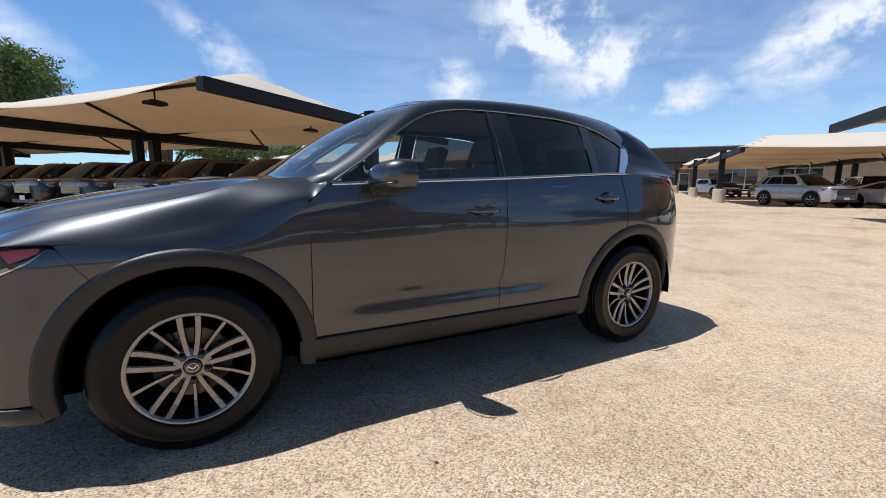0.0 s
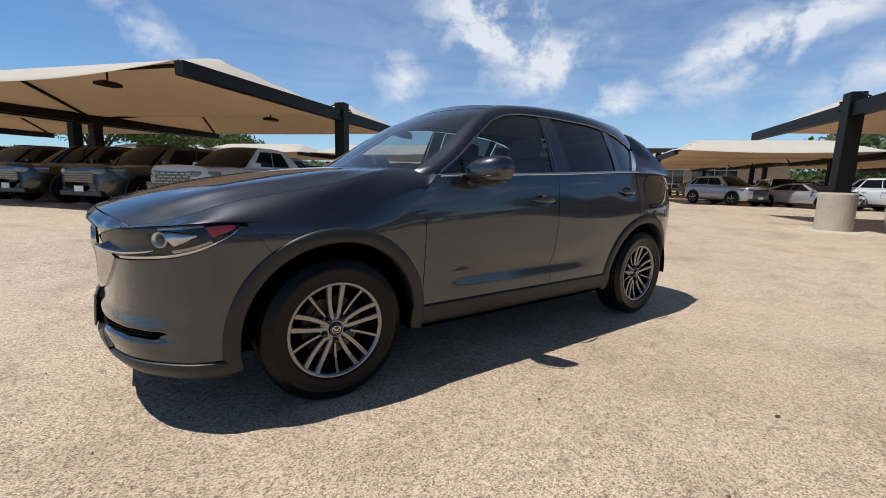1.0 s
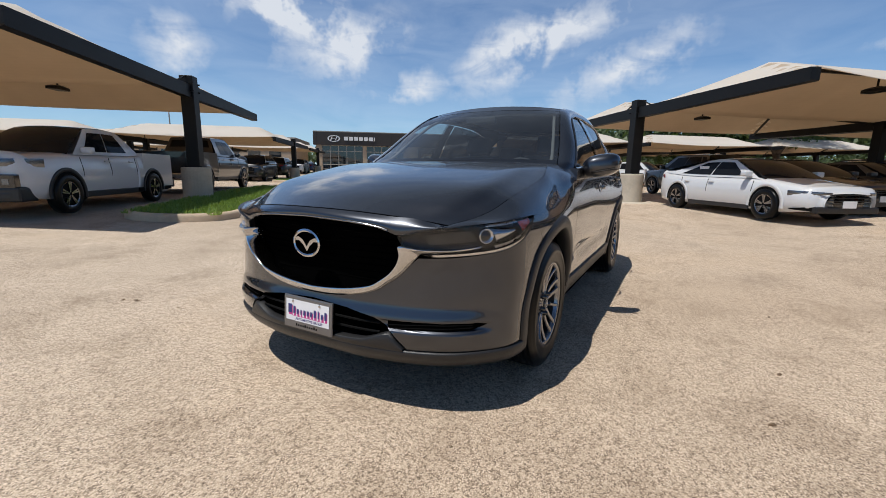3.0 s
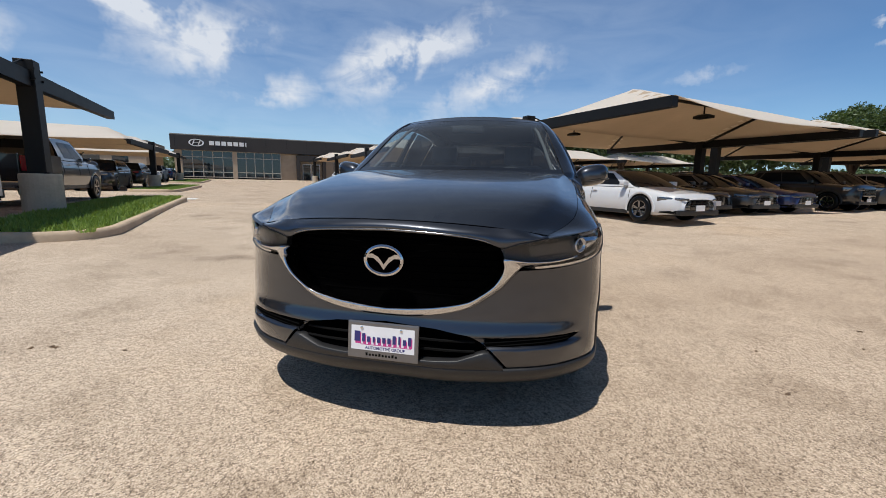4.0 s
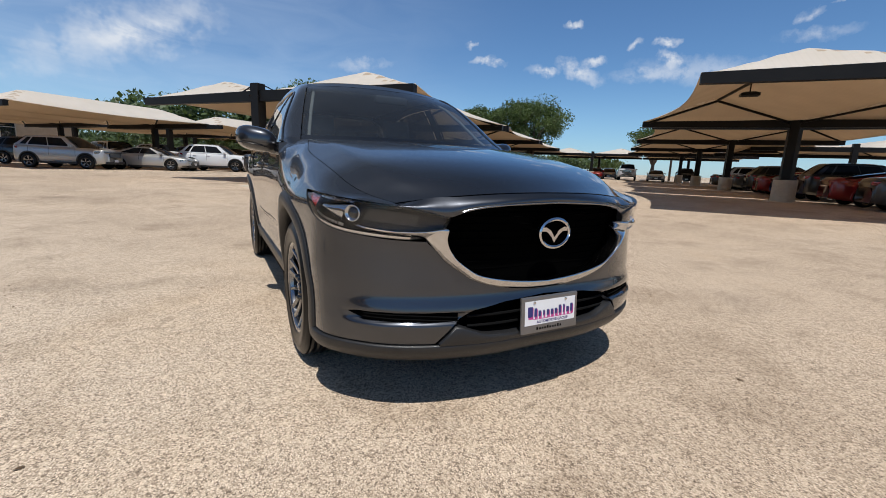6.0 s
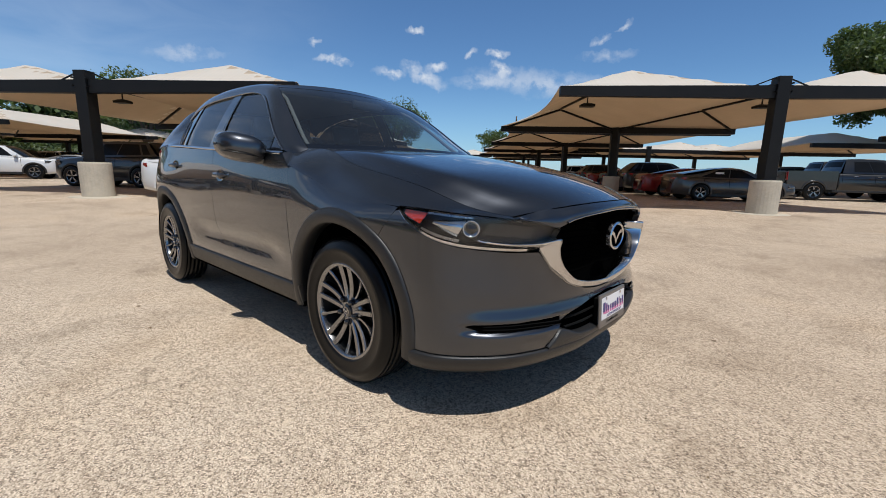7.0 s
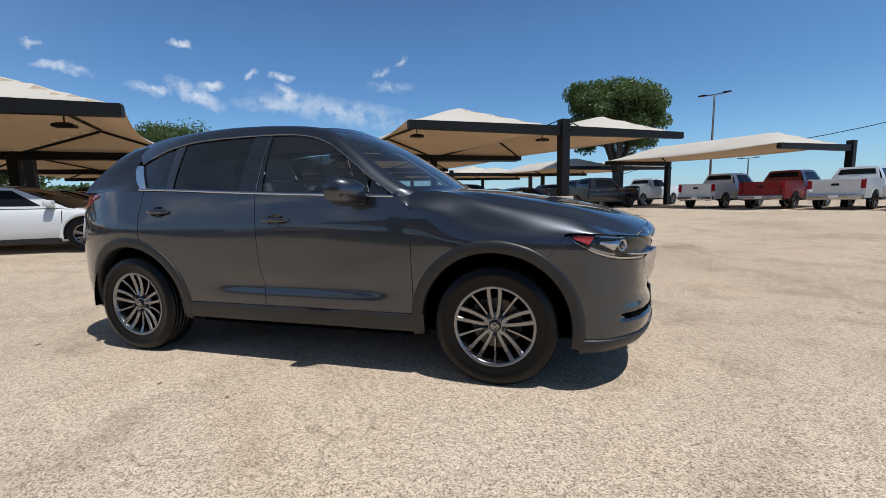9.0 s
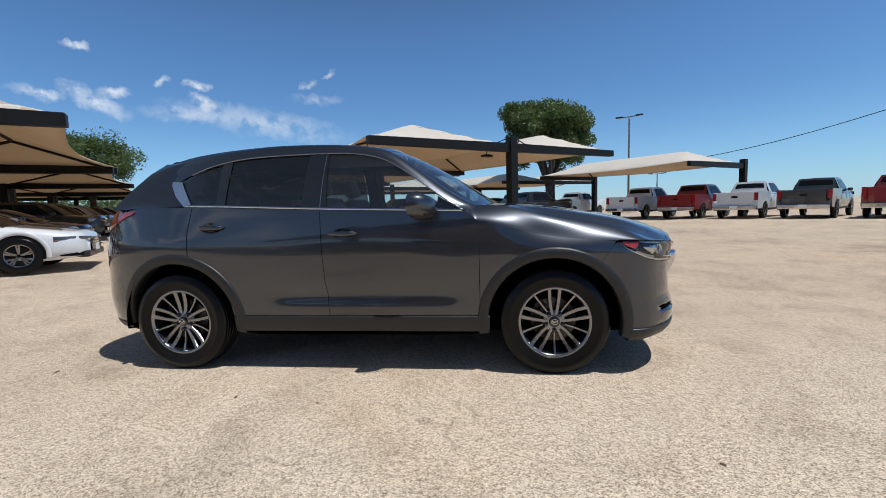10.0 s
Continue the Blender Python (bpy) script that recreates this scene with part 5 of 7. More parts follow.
        if sum((f.normal.y * side + f.normal.x for f in bm.faces), 0.0) < 0:
            bmesh.ops.reverse_faces(bm, faces=bm.faces[:])
        lens = part("lamp_lens", bm, M_LENS, ob, smooth=True)
        lens.visible_shadow = False
    # lower air intake and the slots
    rows = []
    for i in range(25):
        y = -0.435 + 0.87 * i / 24
        k = smooth01(0.34, 0.46, abs(y))
        rows.append([Vector((body(at_y(abs(y), z), z, -0.045).x, y, z)) for z in np.linspace(0.335 + 0.04 * k, 0.495 - 0.03 * k, 5)])
    sheet_part("air_intake", rows, M_VOID, "black lower air intake", both=False)
    for z in (0.385, 0.425):
        bm = bmesh.new()
        ys = np.linspace(-0.38, 0.38, 17)
        pts = [Vector((body(at_y(abs(y), z), z, -0.018).x, y, z)) for y in ys]
        add_tube(bm, pts, 0.006, 6)
        part("intake_bar", bm, M_BLACK, car)
    a = [(2.52, 0.402), (2.44, 0.410), (2.34, 0.415), (2.24, 0.418), (2.14, 0.422), (2.070, 0.440)]
    b = [(2.52, 0.446), (2.44, 0.450), (2.34, 0.455), (2.24, 0.456), (2.14, 0.454), (2.070, 0.448)]
    sheet_part("bumper_slot", ruled_soft(a, b, 30, 6, lambda s, z: body(s, z, -0.004)), M_VOID, "black bumper slot")
    for k in (-0.2, 0.15):
        mid = [((p[0] + q[0]) / 2, (p[1] + q[1]) / 2 + k * (q[1] - p[1])) for p, q in zip(a[:5], b[:5])]
        sheet_part("slot_fin", ruled_soft([(s, z - 0.002) for s, z in mid], [(s, z + 0.002) for s, z in mid], 16, 1, lambda s, z: body(s, z, 0.004)), M_BLACK)
    # plate and its frame: lettering as plain bars
    bm = box_bm((0, -0.157, -0.080), (0.012, 0.157, 0.080), 0.006, 2)
    m = Matrix.Translation((2.297, 0, 0.411)) @ Matrix.Rotation(radians(-4), 4, "Y")
    frame_ob = part("plate_frame", bm, M_PLATEFRAME, car, "grey metal dealer plate frame with plain coloured bars", at=m)
    bm = box_bm((0.0125, -0.140, -0.042), (0.0140, 0.140, 0.062), 0.0)
    part("plate", bm, M_PLATE, frame_ob)
    bm = box_bm((-0.03, -0.13, -0.07), (0.0, 0.13, 0.06), 0.004)
    part("plate_bracket", bm, M_BLACK, frame_ob)
    # the dealer's name: one upright bar for each letter, with a magenta edge
    for k in range(11):
        y = -0.112 + 0.0226 * k + (0.006 if k else 0.0)
        h = 0.050 if k == 0 else (0.042 if k in (1, 7, 8, 10) else 0.030)
        w = 0.026 if k == 0 else (0.009 if k in (3, 8) else 0.0145)
        z0 = -0.012
        bm = box_bm((0.0141, y - w / 2 + 0.004, z0 - 0.004), (0.0145, y + w / 2 + 0.004, z0 + h - 0.006))
        part("magenta_bar", bm, M_PLATEPINK, frame_ob)
        bm = box_bm((0.0146, y - w / 2, z0 + 0.006), (0.0151, y + w / 2, z0 + h))
        part("blue_bar", bm, M_PLATEBLUE, frame_ob)
    bm = box_bm((0.0141, -0.098, -0.019), (0.0145, 0.128, -0.0165))
    part("magenta_bar", bm, M_PLATEPINK, frame_ob)
    lettering("AUTOMOTIVE GROUP", 0.0175, Matrix.Translation((0.0143, 0.012, -0.0365)) @ Matrix.Rotation(radians(90), 4, "Z") @ Matrix.Rotation(radians(90), 4, "X"), M_PLATEBLUE, frame_ob)
    for y in (-0.092, 0.082):
        bm = bmesh.new()
        lathe(bm, [(0.0, 0.0), (0.006, 0.0), (0.006, 0.004), (0.0, 0.005)], 10, "z")
        bm.transform(Matrix.Translation((0.0141, y, 0.055)) @ Matrix.Rotation(radians(90), 4, "Y"))
        part("screw", bm, M_CHROME, frame_ob)
    for k in range(10):
        y = -0.07 + 0.0145 * k
        h = 0.013 if k in (0, 4, 8) else 0.009
        bm = box_bm((0.0121, y - 0.0045, -0.066), (0.0127, y + 0.0045, -0.066 + h))
        part("frame_bar", bm, M_BLACK, frame_ob)


def lettering(text, size, at, mat, parent):
    """A word in the built-in font, as a thin mesh."""
    cu = bpy.data.curves.new("lettering", "FONT")
    cu.body, cu.size, cu.align_x, cu.extrude = text, size, "CENTER", 0.0003
    cu.offset = 0.0004
    ob = new("lettering_source", cu)
    me = bpy.data.meshes.new_from_object(ob.evaluated_get(bpy.context.evaluated_depsgraph_get()))
    bpy.data.objects.remove(ob)
    me.materials.append(mat)
    word = new("lettering", me)
    word.parent, word.matrix_basis = parent, at
    return word


def build_mirror(side):
    bm = bmesh.new()
    rows = []
    nu, nv = 24, 14
    for i in range(nv + 1):
        t = i / nv
        # front (forward) pole to the open rear face
        ang = math.pi * 0.5 * min(1.0, t * 1.15)
        x = 0.10 * math.cos(ang) if t < 0.87 else -0.035 * (t - 0.87) / 0.13
        r = math.sin(ang) ** 0.75
        ring = []
        for k in range(nu):
            a = 2 * math.pi * k / nu
            c, s = math.cos(a), math.sin(a)
            cy = abs(c) ** 0.75 * (1 if c > 0 else -1)
            cz = abs(s) ** 0.8 * (1 if s > 0 else -1)
            y = 0.122 * cy * r
            z = (0.083 if s > 0 else 0.078) * cz * r
            z += 0.020 * (y / 0.12) * r
            ring.append(bm.verts.new((0.485 + x - 0.035 * (y / 0.12), side * (0.985 + y), 1.148 + z)))
        rows.append(ring)
    for a, b in zip(rows, rows[1:]):
        for k in range(nu):
            q = (a[k], a[(k + 1) % nu], b[(k + 1) % nu], b[k])
            bm.faces.new(q if side > 0 else q[::-1])
    cap = part("door_mirror", bm, M_PAINT, car, "body-coloured door mirror", smooth=True)
    bm = bmesh.new()
    ring = []
    for k in range(nu):
        a = 2 * math.pi * k / nu
        c, s = math.cos(a), math.sin(a)
        y = 0.116 * abs(c) ** 0.75 * (1 if c > 0 else -1)
        z = 0.076 * abs(s) ** 0.8 * (1 if s > 0 else -1) + 0.02 * y / 0.12
        ring.append(bm.verts.new((0.462 - 0.035 * (y / 0.12), side * (0.985 + y), 1.148 + z)))
    bm.faces.new(ring if side > 0 else ring[::-1])
    part("mirror_glass", bm, M_CHROME, cap, "mirror glass")
    bm = bmesh.new()
    secs = []
    for y, z, hx, hz in ((0.845, 1.085, 0.075, 0.045), (0.88, 1.082, 0.062, 0.032), (0.92, 1.088, 0.05, 0.022), (0.965, 1.10, 0.05, 0.03)):
        secs.append([bm.verts.new((0.52 - 0.4 * (y - 0.845) + hx * math.cos(k * math.pi / 5), side * y, z + hz * math.sin(k * math.pi / 5))) for k in range(10)])
    for a, b in zip(secs, secs[1:]):
        for k in range(10):
            q = (a[k], a[(k + 1) % 10], b[(k + 1) % 10], b[k])
            bm.faces.new(q if side < 0 else q[::-1])
    part("mirror_foot", bm, M_GLOSSBLACK, cap, smooth=True)
    bm = bmesh.new()
    add_tube(bm, [(0.485 + 0.105 * math.cos(t), side * (0.985 + 0.122 * math.sin(t)), 1.108 + 0.02 * math.sin(t)) for t in np.linspace(-0.9, 1.3, 12)], 0.0045, 6)
    part("indicator", bm, M_LAMPDARK, cap, smooth=True)


def build_wheel(name, x, side):
    w = new(name)
    w.parent = car
    w.matrix_basis = Matrix.Translation((x, side * 0.80, HUB_Z)) @ (Matrix.Rotation(math.pi, 4, "Z") if side < 0 else Matrix.Identity(4))
    # tyre; +y is outward
    bm = bmesh.new()
    prof = [(0.235, -0.085), (0.240, -0.098), (0.26, -0.108), (0.30, -0.110), (0.335, -0.100), (0.352, -0.085)]
    for k in range(5):
        c = -0.066 + 0.033 * k
        prof += [(0.359, c - 0.013), (0.360, c + 0.009), (0.352, c + 0.0115), (0.352, c + 0.0165)]
    prof += [(0.359, 0.085 - 0.004), (0.352, 0.093), (0.335, 0.104), (0.318, 0.1105), (0.316, 0.1125), (0.296, 0.1145), (0.294, 0.1130), (0.272, 0.1125), (0.258, 0.107), (0.250, 0.108), (0.241, 0.103), (0.235, 0.092)]
    lathe(bm, prof, 72)
    bmesh.ops.reverse_faces(bm, faces=bm.faces[:])
    part("tyre", bm, M_RUBBER, w, "black rubber tyre with raised rings", smooth=True)
    bm = bmesh.new()
    lathe(bm, [(0.236, 0.060), (0.2425, 0.094), (0.2415, 0.100), (0.235, 0.102), (0.224, 0.099), (0.219, 0.088), (0.216, 0.06)], 72)
    bmesh.ops.reverse_faces(bm, faces=bm.faces[:])
    part("rim", bm, M_RIM, w, "gunmetal alloy rim", smooth=True)
    bm = bmesh.new()
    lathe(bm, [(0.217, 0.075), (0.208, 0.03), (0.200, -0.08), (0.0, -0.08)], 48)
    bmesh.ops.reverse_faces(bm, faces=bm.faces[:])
    part("barrel", bm, M_RIM_SHADE, w, smooth=True)
    bm = bmesh.new()
    lathe(bm, [(0.0, 0.012), (0.150, 0.012), (0.152, 0.006), (0.152, -0.012), (0.0, -0.012)], 48)
    bmesh.ops.reverse_faces(bm, faces=bm.faces[:])
    part("brake_disc", bm, M_DISC, w)
    bm = bmesh.new()
    lathe(bm, [(0.084, 0.02), (0.080, 0.056), (0.068, 0.066), (0.042, 0.074), (0.036, 0.076), (0.034, 0.070), (0.0, 0.070)], 40)
    bmesh.ops.reverse_faces(bm, faces=bm.faces[:])
    part("hub", bm, M_RIM, w, smooth=True)
    bm = bmesh.new()
    lathe(bm, [(0.033, 0.068), (0.033, 0.080), (0.030, 0.083), (0.0, 0.084)], 32)
    bmesh.ops.reverse_faces(bm, faces=bm.faces[:])
    cap = part("centre_cap", bm, M_GLOSSBLACK, w, "black centre cap with a plain oval", smooth=True)
    bm = bmesh.new()
    rings = lathe(bm, [(0.019, 0.0845), (0.0195, 0.0862), (0.0225, 0.0862), (0.023, 0.0845)], 28)
    for v in bm.verts:
        v.co.z *= 0.8
    add_bar(bm, (-0.016, 0.0855, 0.008), (0, 0.0855, -0.007), 0.002, 0.005, (0, 0, 1))
    add_bar(bm, (0.016, 0.0855, 0.008), (0, 0.0855, -0.007), 0.002, 0.005, (0, 0, 1))
    part("cap_oval", bm, M_CHROME, cap)

    def spoke(a0, a1, w0, w1, y0, y1, r0=0.044):
        """From the hub at angle a0 to the rim at angle a1, widths and faces at both ends."""
        bm = bmesh.new()
        secs = []
        for i in range(7):
            t = i / 6
            r = r0 + (0.226 - r0) * t
            a = radians(a0 + (a1 - a0) * t)
            wd = w0 + (w1 - w0) * t
            y = y0 + (y1 - y0) * t - 0.010 * math.sin(math.pi * t)
            d = Vector((math.cos(a), 0, math.sin(a)))
            n = Vector((-math.sin(a), 0, math.cos(a)))
            c = d * r
            secs.append([bm.verts.new(c + n * (wd * k) + Vector((0, y + o, 0))) for k, o in ((-0.5, -0.035), (-0.52, -0.006), (-0.36, 0.0), (0.36, 0.0), (0.52, -0.006), (0.5, -0.035))])
        for p, q in zip(secs, secs[1:]):
            for k in range(5):
                bm.faces.new((p[k + 1], p[k], q[k], q[k + 1]))
        bmesh.ops.recalc_face_normals(bm, faces=bm.faces[:])
        return part("spoke", bm, M_RIM, w)

    for k in range(5):
        c = 90 + 72 * k
        spoke(c - 15, c - 8.4, 0.023, 0.029, 0.072, 0.097)
        spoke(c + 15, c + 8.4, 0.023, 0.029, 0.072, 0.097)
        spoke(c + 36, c + 36, 0.013, 0.019, 0.064, 0.096, 0.076)
        a = radians(c + 36)
        bm = bmesh.new()
        lathe(bm, [(0.0, 0.095), (0.009, 0.093), (0.0140, 0.086), (0.0160, 0.056)], 12)
        bmesh.ops.reverse_faces(bm, faces=bm.faces[:])
        bm.transform(Matrix.Translation((0.058 * math.cos(a), 0, 0.058 * math.sin(a))))
        part("lug_nut", bm, M_GLOSSBLACK, w, smooth=True)
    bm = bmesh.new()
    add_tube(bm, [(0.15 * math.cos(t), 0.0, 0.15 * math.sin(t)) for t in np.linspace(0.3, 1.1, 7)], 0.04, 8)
    part("caliper", bm, M_RIM_SHADE, w)
    return w


def build_under():
    """Inner shell, arch liners and floor, coloured near-black as the shade that shows in the gaps."""
    rows = []
    zs = np.linspace(0.25, 1.08, 14)
    for i in range(101):
        s = -CENTRE + 2 * CENTRE * i / 100
        row = []
        for z in zs:
            zz = min(z, 0.84 if s > 1.3 else 0.93) if s > 0.78 else z
            p = body(s, zz, 0)
            k = 0.955 if abs(s) < 1.2 else 0.955
            q = Vector((p.x * 0.975, p.y - 0.035 if p.y > 0.1 else p.y * 0.65, zz))
            for cx in (1.345, -1.35):
                d = math.hypot(q.x - cx, q.z - HUB_Z)
                if d < 0.50 and abs(q.x - cx) < 0.50:
                    q.y = min(q.y, 0.58)
            row.append(q)
        rows.append(row)
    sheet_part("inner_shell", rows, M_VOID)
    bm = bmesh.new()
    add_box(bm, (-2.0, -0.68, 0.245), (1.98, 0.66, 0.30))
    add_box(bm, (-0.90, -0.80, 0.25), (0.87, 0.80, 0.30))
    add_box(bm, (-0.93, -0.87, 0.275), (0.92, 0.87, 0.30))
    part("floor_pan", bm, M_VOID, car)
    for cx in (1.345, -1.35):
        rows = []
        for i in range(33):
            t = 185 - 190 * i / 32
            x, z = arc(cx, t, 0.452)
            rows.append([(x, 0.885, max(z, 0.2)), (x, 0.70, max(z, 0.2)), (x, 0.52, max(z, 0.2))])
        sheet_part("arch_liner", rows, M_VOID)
    # cowl panel under the screen
    bm = bmesh.new()
    add_box(bm, (0.80, -0.70, 0.90), (0.98, 0.70, 1.08))
    part("bulkhead", bm, M_BLACK, car)


def seat(x, y, back=0.62, lean=18):
    s = new("seat")
    s.parent = car
    s.matrix_basis = Matrix.Translation((x, y, 0.62))
    bm = box_bm((-0.24, -0.25, -0.07), (0.28, 0.25, 0.07), 0.05, 3)
    part("cushion", bm, M_SEAT, s, smooth=True)
    bm = box_bm((-0.07, -0.25, 0.0), (0.06, 0.25, back), 0.05, 3)
    part("backrest", bm, M_SEAT, s, smooth=True, at=Matrix.Translation((-0.22, 0, 0.03)) @ Matrix.Rotation(radians(-lean), 4, "Y"))
    bm = box_bm((-0.045, -0.13, 0.0), (0.045, 0.13, 0.17), 0.035, 3)
    part("headrest", bm, M_SEAT, s, smooth=True, at=Matrix.Translation((-0.22, 0, 0.03)) @ Matrix.Rotation(radians(-lean), 4, "Y") @ Matrix.Translation((0, 0, back + 0.03)))


def build_inside():
    for y in (-0.37, 0.37):
        seat(0.02, y)
        seat(-0.85, y, 0.58, 22)
    bm = box_bm((0.52, -0.70, 0.78), (0.92, 0.70, 1.10), 0.06, 3)
    part("dashboard", bm, M_INTERIOR, car, smooth=True)
    bm = bmesh.new()
    add_tube(bm, [(0.36 + 0.07 * math.sin(t), 0.37 + 0.185 * math.cos(t), 1.02 + 0.175 * math.sin(t)) for t in np.linspace(0, 2 * math.pi, 25)], 0.016, 8)
    add_bar(bm, (0.38, 0.20, 1.02), (0.38, 0.54, 1.02), 0.05, 0.03)
    part("steering_wheel", bm, M_INTERIOR, car, smooth=True)
    bm = box_bm((0.36, -0.13, 1.475), (0.40, 0.13, 1.535), 0.015, 2)
    part("rear_view_mirror", bm, M_INTERIOR, car)
    bm = box_bm((-1.9, -0.68, 0.5), (0.6, 0.68, 0.55))
    part("cabin_floor", bm, M_INTERIOR, car)
    bm = box_bm((-1.95, -0.66, 0.98), (-1.30, 0.66, 1.0))
    part("parcel_shelf", bm, M_INTERIOR, car)
    for side in (1, -1):
        bm = bmesh.new()
        add_tube(bm, [(x - 0.03, side * (y - 0.055), z - 0.035) for x, y, z in RAIL[0:5]], 0.012, 8)
        part("pillar_trim", bm, M_LINING, car, "pale inner pillar trim", smooth=True)
    bm = box_bm((-1.5, -0.5, 1.575), (0.0, 0.5, 1.59))
    part("headlining", bm, M_LINING, car)


build_doors()
build_front()
build_cladding()
build_rear()
build_cabin()
build_face()
build_under()
build_inside()
for side in (1, -1):
    build_mirror(side)
    build_wheel("front_wheel", 1.35, side)
    build_wheel("rear_wheel", -1.35, side)

# ---- more of the lot: canopies in rows ----
for u, v, z in ((8.0, 19.9, 3.3), (7.4, 31.0, 3.35), (6.9, 42.0, 3.4)):
    canopy(u, v, z, shift=-0.7, detail=False)
for u, v, z in ((-9.7, 18.0, 3.05), (-10.3, 29.0, 3.1), (-10.9, 40.0, 3.15)):
    canopy(u, v, z, shift=-0.6, detail=False)
for u, v, z in ((-8.0, -17.1, 3.05), (-7.6, -28.2, 3.1)):
    canopy(u, v, z, shift=0.43, way=-1, detail=False)
for u, v, z in ((-29.0, 6.2, 3.1), (-29.6, 17.3, 3.15), (-30.2, 28.4, 3.2), (-41.0, 6.0, 3.25), (-41.6, 17.0, 3.3), (-42.0, 28.0, 3.3), (-54.0, 5.5, 3.45)):
    canopy(u, v, z, shift=-0.5, detail=False, lamps=False)
for u, v, z in ((-29.8, -7.8, 2.85), (-29.5, -18.9, 2.9), (-29.2, -30.0, 2.9), (-51.5, -9.3, 3.2), (-51.5, -20.4, 3.2)):
    canopy(u, v, z, shift=0.4, way=-1, detail=False, lamps=False)
canopy(26.3, 9.0, 3.05, sides=(-1,), shift=-0.8, detail=False, pedestals=(False, False))
canopy(26.0, 24.0, 3.1, shift=-0.8, detail=False)
canopy(14.5, 33.0, 3.1, shift=-0.8, detail=False)
canopy(25.0, 36.0, 3.2, shift=-0.8, detail=False)
for u in (-3.4, 7.9):
    canopy(u, 52.6, 3.25, shift=0.0, detail=False, lamps=False)


# ---- islands ----
def island(u0, u1, v0, v1, label):
    """A raised bed of grass with a rounded concrete kerb."""
    top = empty("grass_island", label, "grass island", "grass islands", lot(0, 0))
    r = min(1.0, (v1 - v0) / 2 - 0.02)
    loop = []
    for cu, cv, a0 in ((u1 - r, v1 - r, 0), (u0 + r, v1 - r, 90), (u0 + r, v0 + r, 180), (u1 - r, v0 + r, 270)):
        for k in range(9):
            a = radians(a0 + 90 * k / 8)
            loop.append((cu + r * math.cos(a), cv + r * math.sin(a), math.cos(a), math.sin(a)))
    bm = bmesh.new()
    rings = []
    for off, h in ((0.0, -0.05), (0.0, 0.10), (-0.025, 0.145), (-0.06, 0.155), (-0.14, 0.152), (-0.15, 0.10)):
        rings.append([bm.verts.new((u + off * cu, v + off * cv, gz(u, v) + h)) for u, v, cu, cv in loop])
    n = len(loop)
    for a, b in zip(rings, rings[1:]):
        for k in range(n):
            bm.faces.new((a[k], a[(k + 1) % n], b[(k + 1) % n], b[k]))
    part("kerb", bm, M_KERB, top, "stained tan concrete kerb", smooth=True)
    bm = bmesh.new()
    ring = [bm.verts.new((u - 0.145 * cu, v - 0.145 * cv, gz(u, v) + 0.125)) for u, v, cu, cv in loop]
    bm.faces.new(ring)
    bmesh.ops.triangulate(bm, faces=bm.faces[:])
    part("lawn", bm, M_SOIL, top)
    rnd = random.Random(int(abs(u0 * 7 + v0)))
    vs, fs = [], []
    count = int(min(9000, (u1 - u0) * (v1 - v0) * 420))
    for _ in range(count):
        u, v = rnd.uniform(u0 + 0.2, u1 - 0.2), rnd.uniform(v0 + 0.2, v1 - 0.2)
        a = rnd.uniform(0, 6.28)
        h = rnd.uniform(0.04, 0.10)
        w = rnd.uniform(0.012, 0.03)
        z = gz(u, v) + 0.12
        i = len(vs)
        vs += [(u - w * math.cos(a), v - w * math.sin(a), z), (u + w * math.cos(a), v + w * math.sin(a), z), (u + rnd.uniform(-0.04, 0.04), v + rnd.uniform(-0.04, 0.04), z + h)]
        fs.append((i, i + 1, i + 2))
    me = bpy.data.meshes.new("grass")
    me.from_pydata(vs, [], fs)
    me.materials.append(M_GRASS)
    g = new("grass", me)
    g.matrix_basis = lot(0, 0)
    tagged(g, "short sunlit green grass on the kerbed island", "grass", kind="stuff")
    return top


island(-14.6, -4.6, -6.2, -4.0, "long kerbed island of short green grass beside the aisle")
island(-36.0, -23.0, -8.0, -5.6, "far kerbed island of green grass below canopy posts")
island(-57.0, -45.0, -9.6, -6.6, "far kerbed island of green grass towards the showroom")
island(-13.8, -5.6, 17.0, 18.9, "narrow kerbed island between two rows of cars")
bm = bmesh.new()
add_box(bm, (-16.0, -4.35, 0), (-14.9, -3.9, 0.012))
line = part("kerb_marking", bm, M_WHITE_LINE, at=lot(0, 0, gz(-15.4, -4.1)))
tagged(line, "worn white paint patch on the paving at the kerb end", "marking", kind="structure")


